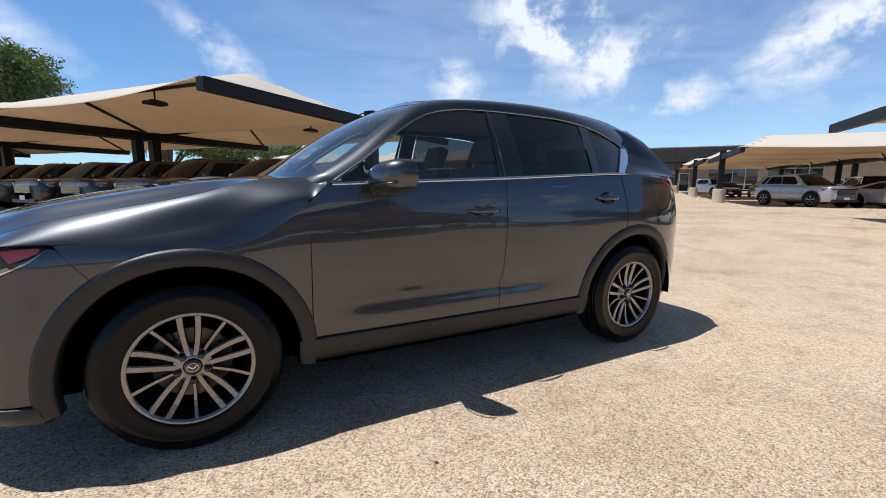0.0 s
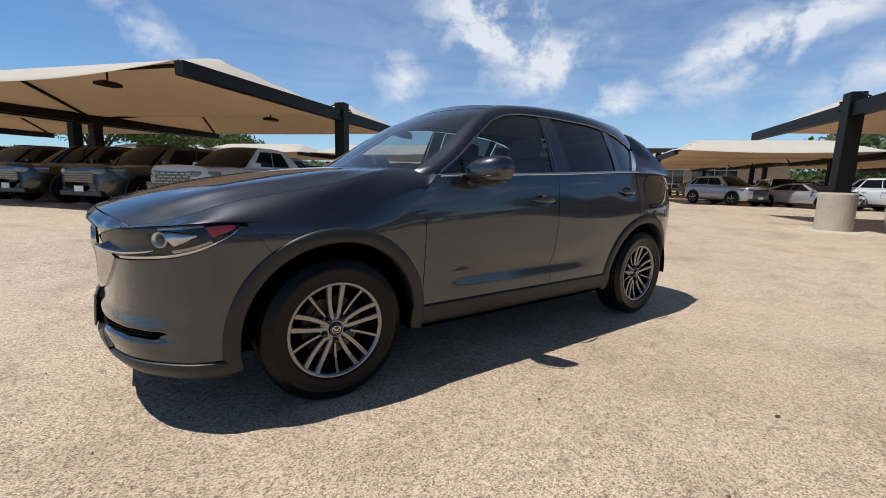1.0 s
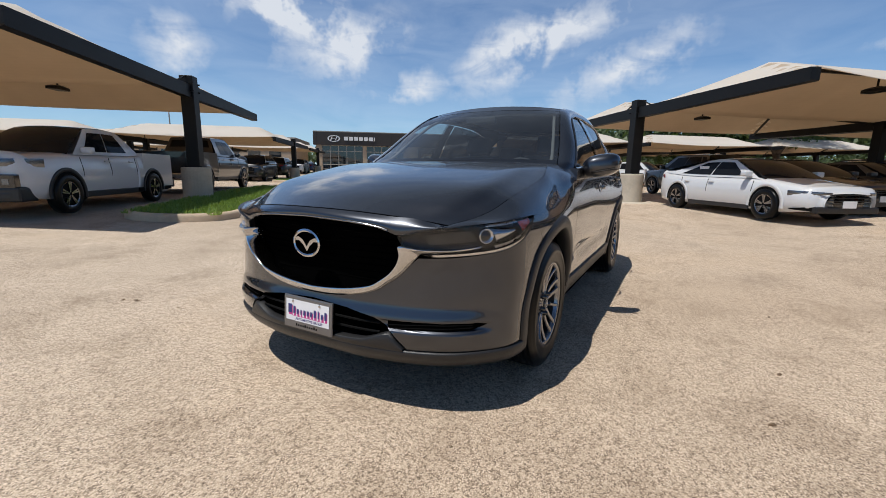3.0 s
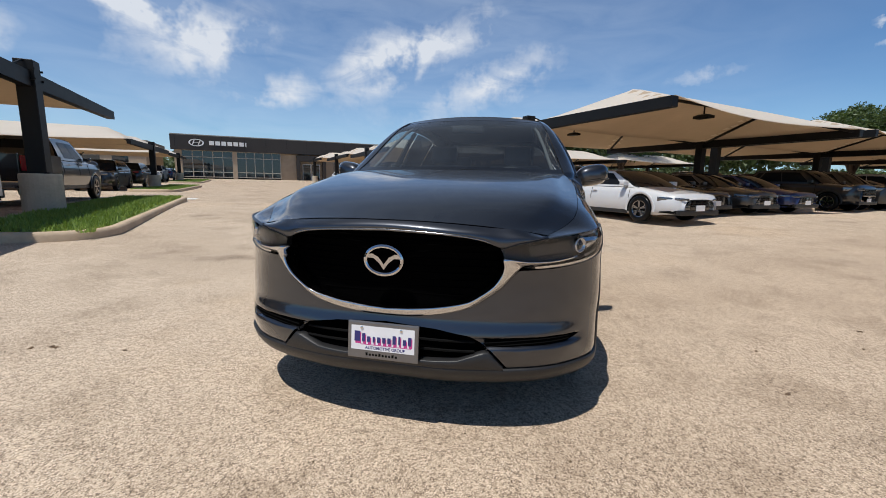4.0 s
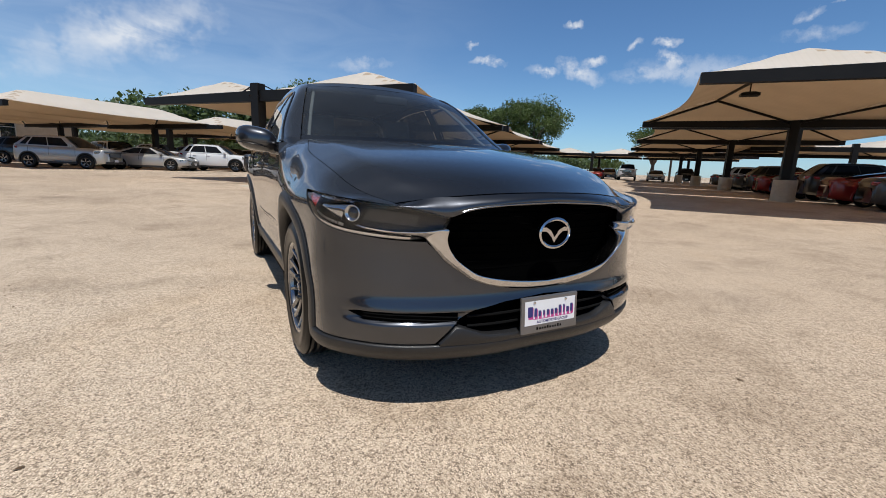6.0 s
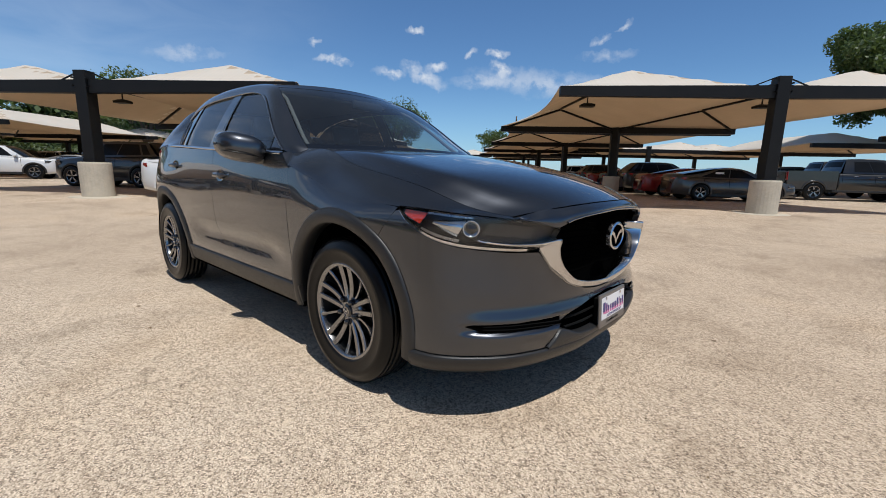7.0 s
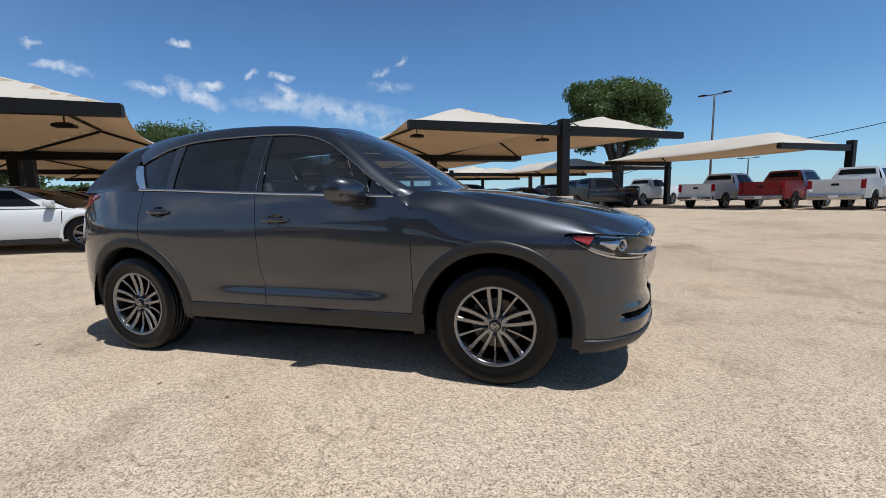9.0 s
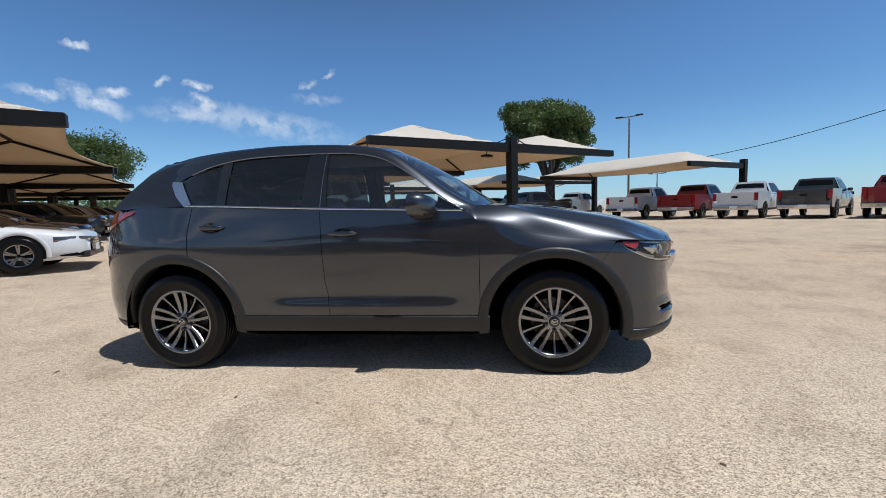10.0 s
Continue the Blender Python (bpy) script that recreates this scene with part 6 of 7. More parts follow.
# ---- parked vehicles ----
def wheel_set(parent, xs, half, r, rim_mat):
    for x in xs:
        for s in (1, -1):
            w = new("wheel")
            w.parent = parent
            w.matrix_basis = Matrix.Translation((x, s * (half - 0.078), r)) @ (Matrix.Rotation(math.pi, 4, "Z") if s < 0 else Matrix.Identity(4))
            bm = bmesh.new()
            lathe(bm, [(r * 0.62, -0.1), (r * 0.85, -0.11), (r, -0.08), (r, 0.08), (r * 0.93, 0.10), (r * 0.68, 0.105), (r * 0.62, 0.09)], 28)
            bmesh.ops.reverse_faces(bm, faces=bm.faces[:])
            part("tyre", bm, M_RUBBER, w, smooth=True)
            bm = bmesh.new()
            lathe(bm, [(r * 0.66, 0.09), (r * 0.64, 0.098), (r * 0.59, 0.09), (r * 0.57, 0.03), (0, 0.03)], 28)
            bmesh.ops.reverse_faces(bm, faces=bm.faces[:])
            # the disc behind the spokes is coloured dark for the shade there
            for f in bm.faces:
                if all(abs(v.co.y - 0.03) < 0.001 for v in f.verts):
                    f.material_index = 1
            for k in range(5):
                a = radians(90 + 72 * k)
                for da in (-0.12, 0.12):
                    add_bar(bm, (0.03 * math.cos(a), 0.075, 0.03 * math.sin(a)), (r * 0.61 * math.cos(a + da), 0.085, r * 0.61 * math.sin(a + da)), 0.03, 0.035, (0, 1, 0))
            part("rim", bm, [rim_mat, M_RIM_SHADE], w)


KINDS = {
    # length, half width, height, front axle, rear axle, wheel radius, stations of the lower body (x, top z), cabin (x of screen foot, roof front, roof rear, rear foot), belt z
    "sedan": dict(half=0.93, r=0.335, fa=1.42, ra=-1.42, top=[(2.40, 0.58), (2.36, 0.67), (2.1, 0.75), (1.5, 0.85), (1.05, 0.91), (0.4, 0.92), (-1.2, 0.95), (-1.9, 1.0), (-2.35, 0.98), (-2.42, 0.76)], cab=(1.22, 0.20, -0.66, -2.12), roof=1.34, belt=0.92, low=0.20),
    "suv": dict(half=0.94, r=0.37, fa=1.36, ra=-1.36, top=[(2.28, 0.72), (2.24, 0.92), (1.9, 1.02), (1.3, 1.09), (0.95, 1.12), (0.3, 1.13), (-1.2, 1.16), (-1.9, 1.18), (-2.15, 1.16), (-2.24, 0.9)], cab=(1.05, 0.25, -1.55, -2.08), roof=1.68, belt=1.12, low=0.27),
    "pickup": dict(half=1.0, r=0.41, fa=1.85, ra=-1.85, top=[(2.92, 0.80), (2.88, 1.12), (2.5, 1.22), (1.8, 1.26), (1.45, 1.28), (0.6, 1.28), (-0.7, 1.30), (-0.95, 1.30)], cab=(1.48, 0.85, -0.62, -0.85), roof=1.92, belt=1.28, low=0.42, bed=(-0.98, -2.95, 1.36)),
    "small_pickup": dict(half=0.95, r=0.37, fa=1.50, ra=-1.50, top=[(2.48, 0.78), (2.44, 0.98), (2.1, 1.06), (1.5, 1.12), (1.15, 1.14), (0.4, 1.15), (-0.9, 1.18), (-1.2, 1.2)], cab=(1.22, 0.42, -0.65, -1.15), roof=1.68, belt=1.14, low=0.30, bed=(-1.1, -2.48, 1.22)),
}


def vehicle(kind, colour, label, sticker=False, face="bars"):
    """A parked vehicle built along +x (its front), resting on z = 0."""
    k = KINDS[kind]
    P = PAINTS[colour]
    name = {"sedan": "saloon_car", "suv": "crossover_car", "pickup": "pickup_truck", "small_pickup": "compact_pickup"}[kind]
    v = empty(name, label, "pickup truck" if "pickup" in kind else "car", "parked vehicles")
    H, r, low = k["half"], k["r"], k["low"]
    topc = Curve([-x for x, z in k["top"]], [z for x, z in k["top"]])
    x0, x1 = k["top"][0][0], k["top"][-1][0]
    wide = Curve([0, 0.25, 0.5, 0.8, 1.0], [0.93, 0.985, 1.0, 0.985, 0.95])

    def plan(x):
        e = 1.0
        if x > x0 - 0.9:
            e = (1 - ((x - x0 + 0.9) / 0.92) ** 4) ** 0.25 * 0.9 + 0.1
        if x < x1 + 0.8 and "bed" not in k:
            e = min(e, (1 - ((x1 + 0.8 - x) / 0.82) ** 4) ** 0.25 * 0.85 + 0.15)
        return H * e

    xs = sorted(set([x for x, z in k["top"]] + list(np.linspace(x0, x1, 40)) + [x0 - 0.06, x0 - 0.15, x0 - 0.3, x1 + 0.06, x1 + 0.15, x1 + 0.3]), reverse=True)
    rows = []
    for x in xs:
        zt = topc(-x)
        w = plan(x)
        zl = low + 0.06 * max(0, (abs(x) - abs(k["fa"]) - 0.45)) / 0.5
        row = [(x, 0, zl), (x, w * 0.9, zl)]
        for j in range(7):
            f = j / 6
            z = zl + (zt - 0.10 - zl) * f
            row.append((x, w * wide(f), z))
        row += [(x, w * 0.90, zt - 0.045), (x, w * 0.80, zt - 0.012), (x, w * 0.5, zt + 0.012), (x, 0, zt + 0.022)]
        rows.append(row)
    full = [[(x, -y, z) for x, y, z in q[::-1]] + q[1:] for q in rows]
    bm = bmesh.new()
    g = [[bm.verts.new(p) for p in q] for q in full]
    for a, b in zip(g, g[1:]):
        for j in range(len(a) - 1):
            bm.faces.new((a[j], b[j], b[j + 1], a[j + 1]))
    for row in (g[0], g[-1]):
        bm.faces.new(row if row is g[-1] else row[::-1])
    part("body", bm, P, v, smooth=True)
    # cabin: panes between roof and belt
    cf, rf, rr, cr = k["cab"]
    bz, rz = k["belt"], k["roof"]
    yb, yr = H * 0.91, H * 0.66

    def panel(nm, pts, mat, lab="", smooth=False):
        bm = bmesh.new()
        g = [[bm.verts.new(p) for p in q] for q in pts]
        for a, b in zip(g, g[1:]):
            for j in range(len(a) - 1):
                bm.faces.new((a[j], a[j + 1], b[j + 1], b[j]))
        bmesh.ops.recalc_face_normals(bm, faces=bm.faces[:])
        return part(nm, bm, mat, v, lab, smooth=smooth)

    zf = topc(-cf) - 0.02
    scr = [[(cf + 0.10 * (1 - (y / yb) ** 2) - (cf - rf) * t, (yb * 0.93 + (yr - yb * 0.93) * t) * y / yb, zf + (rz - 0.03 - zf) * (1 - (1 - t) ** 1.25) + 0.015 * (1 - (y / yb) ** 2)) for y in np.linspace(-yb, yb, 9)] for t in np.linspace(0, 1, 6)]
    panel("windscreen", scr, M_CARGLASS, smooth=True)
    roof = []
    for t in np.linspace(0, 1, 9):
        x = rf + (rr - rf) * t
        crown = 0.045 * math.sin(math.pi * min(1, 0.15 + t * 0.8))
        roof.append([(x + 0.03 * (1 - (y / yr) ** 2) * (1 - 2 * t), y, rz - 0.035 + crown + 0.03 * (1 - (y / yr) ** 2)) for y in np.linspace(-yr, yr, 9)])
    panel("roof", roof, P, smooth=True)
    zr = topc(-cr) - 0.01
    back = [[(rr - (rr - cr) * t - 0.03 * (1 - (y / yb) ** 2), (yr + (yb * 0.93 - yr) * t) * y / yb, rz - 0.02 - (rz - 0.02 - zr) * t ** 1.15 + 0.015 * (1 - (y / yb) ** 2)) for y in np.linspace(-yb, yb, 9)] for t in np.linspace(0, 1, 6)]
    if "bed" in k:
        panel("cab_back", back, P, smooth=True)
        back = [[(x - 0.014, y * 0.86, z) for x, y, z in q] for q in back[1:4]]
    panel("rear_screen", back, M_CARGLASS, smooth=True)
    for s in (1, -1):
        def sp(t, f):
            """Cabin side: t from front to rear, f from belt to roof."""
            xb = cf - 0.05 + (cr + 0.05 - cf + 0.05) * t
            xr = rf + (rr - rf) * t
            x = xb + (xr - xb) * f
            y = yb + (yr - yb) * f + 0.015 * math.sin(math.pi * f)
            zb = topc(-x) - 0.03
            z = zb + (rz - 0.03 + 0.03 * math.sin(math.pi * t) - zb) * f
            return (x, s * y, z)
        panel("side_wall", [[sp(t, f) for f in np.linspace(0, 1, 5)] for t in np.linspace(0, 1, 17)], P, smooth=True)
        cuts = [(0.12, 0.46), (0.475, 0.80 if kind != "sedan" else 0.83)] + ([(0.83, 0.93)] if kind == "suv" else [])
        for a, b in cuts:
            pts = []
            for t in np.linspace(a, b, 6):
                row = []
                for f in np.linspace(0.12, 0.84, 4):
                    tt = t
                    p = sp(tt, f)
                    row.append((p[0], p[1] + s * 0.008, p[2]))
                pts.append(row)
            panel("side_window", pts, M_CARGLASS)
        # front mirror
        bm = box_bm((cf - 0.42, s * yb - (0.0 if s > 0 else 0.20), bz + 0.0), (cf - 0.27, s * yb + (0.20 if s > 0 else 0.0), bz + 0.13), 0.035, 2)
        part("door_mirror", bm, P if kind != "pickup" else M_GLOSSBLACK, v, smooth=True)
        # door gaps and handles
        for t in (cf - 0.18, (cf + cr) / 2 + 0.12, (cr + cf) / 2 - 0.85 if kind != "pickup" else cr + 0.05):
            bm = bmesh.new()
            zt = topc(-t) - 0.08
            pts = [(t, s * (plan(t) * wide(f) + 0.002), low + 0.14 + (zt - low - 0.14) * f) for f in (0, 0.3, 0.6, 1.0)]
            for p, q in zip(pts, pts[1:]):
                add_bar(bm, p, q, 0.010, 0.008, (0, 1, 0))
            part("door_gap", bm, M_BLACK, v)
        for t in ((cf + cr) / 2 + 0.25, (cr + cf) / 2 - 0.62):
            z = bz - 0.14
            bm = box_bm((t - 0.09, s * (plan(t) + 0.0) - 0.012, z - 0.014), (t + 0.09, s * (plan(t)) + 0.022, z + 0.014), 0.008)
            part("door_handle", bm, M_CHROME if kind == "pickup" else P, v)
        # sill and arch trims in dark plastic
        for ax in (k["fa"], k["ra"]):
            bm = bmesh.new()
            g = []
            for t in np.linspace(-8, 188, 22):
                a = radians(t)
                row = []
                for rr_, o in ((r + 0.125, 0.004), (r + 0.115, 0.016), (r + 0.05, 0.016), (r + 0.045, -0.02)):
                    x, z = ax + rr_ * math.cos(a), r + rr_ * math.sin(a)
                    row.append(bm.verts.new((x, s * (plan(x) * 0.995 + o), max(z, low - 0.03))))
                g.append(row)
            for a, b in zip(g, g[1:]):
                for j in range(3):
                    bm.faces.new((a[j], a[j + 1], b[j + 1], b[j]))
            part("arch_trim", bm, M_CLAD if kind in ("suv", "small_pickup") else P, v, smooth=True)
            # a black disc stands for the shade inside the wheel opening
            bm = bmesh.new()
            c = bm.verts.new((ax, s * (plan(ax) * 0.995 + 0.010), r * 0.9))
            ring = []
            for t in np.linspace(-14, 194, 24):
                a = radians(t)
                x, z = ax + (r + 0.05) * math.cos(a), r + (r + 0.05) * math.sin(a)
                ring.append(bm.verts.new((x, s * (plan(x) * 0.995 + 0.010), max(z, low - 0.02))))
            for p, q in zip(ring, ring[1:]):
                bm.faces.new((c, p, q))
            part("arch_shade", bm, M_BLACK, v)
        bm = box_bm((k["ra"] + r + 0.1, s * H * 0.93 - 0.03, low - 0.02), (k["fa"] - r - 0.1, s * H * 0.93 + 0.045, low + 0.10), 0.015)
        part("sill", bm, M_CLAD, v)
        # lamps
        zl = topc(-(x0 - 0.3)) - 0.14
        bm = bmesh.new()
        g = []
        for t in np.linspace(0, 1, 7):
            x = x0 + 0.015 - 0.50 * t ** 2.2
            y = min(plan(min(x, x0 - 0.02)) * 0.985, H * (0.45 + 0.55 * t ** 0.8)) + 0.012
            hh = 0.055 + 0.02 * t if kind != "sedan" else 0.022 + 0.030 * t
            g.append([bm.verts.new((x, s * y, zl - hh)), bm.verts.new((x + 0.012, s * (y + 0.006), zl)), bm.verts.new((x, s * y, zl + hh))])
        for a, b in zip(g, g[1:]):
            for j in range(2):
                bm.faces.new((a[j], a[j + 1], b[j + 1], b[j]))
        part("headlamp", bm, M_LAMPCLEAR, v, "clear headlamp", smooth=True)
        if "bed" not in k:
            zt = topc(-(x1 + 0.15)) - 0.17
            bm = bmesh.new()
            g = []
            for t in np.linspace(0, 1, 7):
                x = x1 - 0.012 + 0.42 * t ** 2.2
                y = min(plan(max(x, x1 + 0.02)) * 0.985, H * (0.42 + 0.58 * t ** 0.8)) + 0.010
                g.append([bm.verts.new((x, s * y, zt - 0.06)), bm.verts.new((x - 0.01, s * (y + 0.006), zt)), bm.verts.new((x, s * y, zt + 0.05))])
            for a, b in zip(g, g[1:]):
                for j in range(2):
                    bm.faces.new((a[j], a[j + 1], b[j + 1], b[j]))
            part("tail_lamp", bm, M_RED, v, "red tail lamp", smooth=True)
    # face: dark grille, lower intake, plate
    zg = topc(-(x0 - 0.25))
    gw = H * 0.55
    bm = box_bm((x0 - 0.15, -gw, zg - 0.44), (x0 + 0.014, gw, zg - 0.12), 0.03, 2)
    if kind == "sedan":
        # a wide dark mouth that narrows downwards and wraps round the nose, and slots in the corners
        bm = bmesh.new()
        g = []
        for i in range(17):
            y = H * 0.80 * (i / 8 - 1)
            f = abs(i / 8 - 1)
            top, foot = zg - 0.13 - 0.05 * f ** 2, zg - 0.50 + 0.22 * f ** 3
            x = x0 + 0.016 - 0.13 * f ** 2.6
            g.append([bm.verts.new((x - o, y, foot + (top - foot) * q)) for o, q in ((0.10, -0.02), (0.0, 0.0), (-0.004, 0.5), (0.0, 1.0), (0.10, 1.02))])
        for a, b in zip(g, g[1:]):
            for j in range(4):
                bm.faces.new((a[j], b[j], b[j + 1], a[j + 1]))
        for side in (1, -1):
            bm2 = bmesh.new()
            g = []
            for t in np.linspace(0.45, 1, 6):
                x = x0 + 0.012 - 0.42 * t ** 2.2
                y = min(plan(min(x, x0 - 0.02)) * 0.985, H * (0.45 + 0.55 * t ** 0.8)) + 0.014
                g.append([bm2.verts.new((x, side * y, zg - 0.46 + d * (1.15 - t))) for d in (-0.05, 0.10)])
            for a, b in zip(g, g[1:]):
                bm2.faces.new((a[0], a[1], b[1], b[0]))
            part("corner_slot", bm2, M_BLACK, v, "dark corner air slot")
    gr = part("grille", bm, M_GLOSSBLACK, v, "black grille")
    for j in range(5 if kind != "small_pickup" else 0):
        z = zg - 0.39 + 0.058 * j
        bm = box_bm((x0, -gw * 0.93, z - 0.008), (x0 + 0.024, gw * 0.93, z + 0.008))
        part("grille_bar", bm, M_CHROME if kind == "pickup" else M_LAMPDARK, gr)
    if kind == "small_pickup":
        bm = box_bm((x0 - 0.40, -H * 0.90, low - 0.02), (x0 + 0.012, H * 0.90, low + 0.24), 0.05, 3)
        part("lower_bumper", bm, M_CLAD, v, "black lower bumper")
        # a wide grid of bright links, with lamps low in the corners
        for row in range(4):
            for c in range(6):
                y = (c - 2.5) * 0.19 + (0.05 if row % 2 else -0.05)
                z = zg - 0.375 + 0.072 * row
                bm = box_bm((x0 + 0.012, y - 0.075, z - 0.022), (x0 + 0.032, y + 0.075, z + 0.012), 0.008)
                part("grille_link", bm, M_BOWL, gr)
        for s in (1, -1):
            bm = box_bm((x0 - 0.16, s * H * 0.70 - 0.13, zg - 0.60), (x0 + 0.004, s * H * 0.70 + 0.13, zg - 0.36), 0.02, 2)
            part("corner_lamp_pocket", bm, M_GLOSSBLACK, v)
            bm = box_bm((x0 - 0.02, s * H * 0.70 - 0.06, zg - 0.54), (x0 + 0.010, s * H * 0.70 + 0.06, zg - 0.43), 0.01)
            part("corner_lamp", bm, M_LAMPCLEAR, v)
    bm = box_bm((x0 - 0.2, -H * 0.78, low + 0.02), (x0 + 0.018, H * 0.78, low + 0.15), 0.03, 2)
    part("front_valance", bm, M_CLAD, v)
    bm = box_bm((x0 + 0.02, -0.155, low + 0.13), (x0 + 0.035, 0.155, low + 0.27))
    part("plate", bm, M_PLATE, v, "plain pale plate")
    if "bed" in k:
        b0, b1, btop = k["bed"]
        bm = bmesh.new()
        zf = low + 0.05
        add_box(bm, (b1, -H, zf + 0.05), (b0, -H + 0.09, btop))
        add_box(bm, (b1, H - 0.09, zf + 0.05), (b0, H, btop))
        add_box(bm, (b0 - 0.06, -H + 0.09, zf + 0.05), (b0, H - 0.09, btop))
        add_box(bm, (b1, -H + 0.09, zf + 0.05), (b0, H - 0.09, zf + 0.35))
        part("cargo_bed", bm, P, v)
        bm = box_bm((b1 - 0.035, -H * 0.80, zf + 0.22), (b1 + 0.03, H * 0.80, btop - 0.01), 0.02, 2)
        gate = part("tailgate", bm, P, v)
        bm = box_bm((b1 - 0.045, -0.14, btop - 0.30), (b1 - 0.03, 0.14, btop - 0.20), 0.01)
        part("gate_handle", bm, M_GLOSSBLACK, gate)
        for s in (1, -1):
            bm = box_bm((b1 - 0.03, s * H * 0.91 - 0.085, btop - 0.44), (b1 + 0.06, s * H * 0.91 + 0.085, btop - 0.05), 0.02, 2)
            part("tail_lamp", bm, M_RED, v, "red tail lamp")
            bm = box_bm((k["ra"] - r - 0.5, s * H - 0.02, low), (k["ra"] + r + 0.3, s * H + 0.01, low + 0.10), 0.01)
            part("bed_rail", bm, M_BLACK, v)
        bm = box_bm((b1 - 0.18, -H * 0.97, low + 0.04), (b1 + 0.05, H * 0.97, low + 0.25), 0.04, 2)
        bump_ob = part("rear_bumper", bm, M_CHROME if kind == "pickup" else M_CLAD, v)
        bm = box_bm((b1 - 0.20, -0.16, low + 0.10), (b1 - 0.185, 0.16, low + 0.24))
        part("plate", bm, M_PLATE, v, "plain pale plate")
    if sticker:
        p = ((cf + cr) / 2 - 0.22, 0, bz + 0.17)
        for s in (1, -1):
            bm = box_bm((p[0] - 0.16, s * (yb - 0.085) - 0.004, p[2] - 0.08), (p[0] + 0.16, s * (yb - 0.085) + 0.012, p[2] + 0.08))
            part("window_sticker", bm, M_STICKER, v, "pale paper window sticker")
    wheel_set(v, (k["fa"], k["ra"]), H, r, M_RIM)
    return v


MADE = {}
WORDS = {"white": "glossy white", "silver": "silver metallic", "grey": "dark grey metallic", "black": "glossy black", "blue": "dark blue", "red": "deep red", "bronze": "bronze metallic"}
TYPES = {"sedan": "saloon car", "suv": "crossover car", "pickup": "full-size pickup truck", "small_pickup": "compact pickup"}


def park(kind, colour, u, v, turn, where, sticker=False):
    """Parks a vehicle at the lot place u, v, heading turn degrees from +u."""
    key = (kind, colour, sticker)
    m = lot(u, v, gz(u, v), turn)
    lab = f"{WORDS[colour]} {TYPES[kind]} parked {where}"
    if key not in MADE:
        ob = vehicle(kind, colour, lab, sticker)
        ob.matrix_basis = m
        MADE[key] = ob
    else:
        ob = copy_thing(MADE[key], m)
        ob["label"] = lab
    return ob


UNDER = "under a tan canopy"
# row beside the long island, noses to the aisle
park("small_pickup", "white", -6.6, -7.9, 0, "beside the grass island")
park("suv", "grey", -6.3, -10.8, 0, UNDER)
for i, c in enumerate(("black", "black", "grey", "black", "bronze", "black", "black", "silver", "black")):
    park("suv", c, -6.3 + 0.03 * i, -13.6 - 2.8 * i, 0, UNDER)
park("pickup", "black", -13.6, -8.0, 180, UNDER)
for i, c in enumerate(("bronze", "grey", "black", "white", "grey")):
    park("suv", c, -12.2, -11.0 - 2.9 * i, 180, UNDER)
# row behind the car, noses to the aisle
park("sedan", "white", -5.8, 8.15, 0, UNDER, True)
for v_, k_, c in ((10.6, "sedan", "black"), (13.2, "sedan", "grey"), (15.7, "sedan", "blue"), (20.6, "suv", "black"), (23.4, "suv", "grey"), (26.1, "sedan", "black"), (28.8, "suv", "silver"), (31.5, "sedan", "black"), (34.2, "suv", "black"), (37.0, "sedan", "grey"), (39.8, "suv", "black"), (42.6, "suv", "bronze"), (45.4, "sedan", "black")):
    park(k_, c, -6.9 - 0.03 * (v_ - 8), v_, 0, UNDER)
for v_, k_, c in ((12.0, "suv", "black"), (14.8, "sedan", "grey"), (20.5, "suv", "black"), (23.3, "sedan", "silver"), (26.1, "suv", "black")):
    park(k_, c, -12.6 - 0.03 * (v_ - 8), v_, 180, UNDER)
# row across the aisle, tails to the middle of the canopy
for v_, k_, c, st in ((15.7, "sedan", "grey", True), (18.6, "sedan", "red", False), (21.5, "suv", "black", False), (24.3, "sedan", "blue", False), (27.2, "sedan", "red", False), (30.0, "suv", "black", False), (33.0, "sedan", "grey", False), (36.0, "suv", "white", False), (39.0, "sedan", "black", False)):
    park(k_, c, 11.5 - 0.06 * (v_ - 15), v_, 0, UNDER, st)
# trucks in the open, tails to the aisle
for u, v_, c in ((23.9, 13.6, "white"), (24.5, 10.6, "red"), (25.1, 7.9, "white"), (25.7, 5.3, "grey"), (26.4, 2.5, "red"), (27.1, -0.3, "white"), (27.8, -3.1, "black")):
    park("pickup", c, u, v_, 8, "in the sun")
park("pickup", "white", 24.9, 20.3, 10, "in the sun beyond the trucks")
for u, v_, k_, c in ((18.6, 18.6, "pickup", "black"), (20.0, 21.8, "pickup", "black"), (20.6, 24.9, "suv", "black"), (22.5, 27.6, "suv", "black")):
    park(k_, c, u, v_, -10, "in the open by the tree")
# the far rows
park("suv", "silver", -26.3, 9.6, 32, UNDER)
park("sedan", "silver", -25.0, 13.2, 32, UNDER)
park("suv", "white", -23.6, 16.6, 32, UNDER)
park("sedan", "grey", -22.8, 20.0, 32, UNDER)
park("suv", "white", -46.0, 8.2, 25, "on the far paving")
park("suv", "black", -33.0, 11.0, 30, UNDER)
pick = random.Random(5)
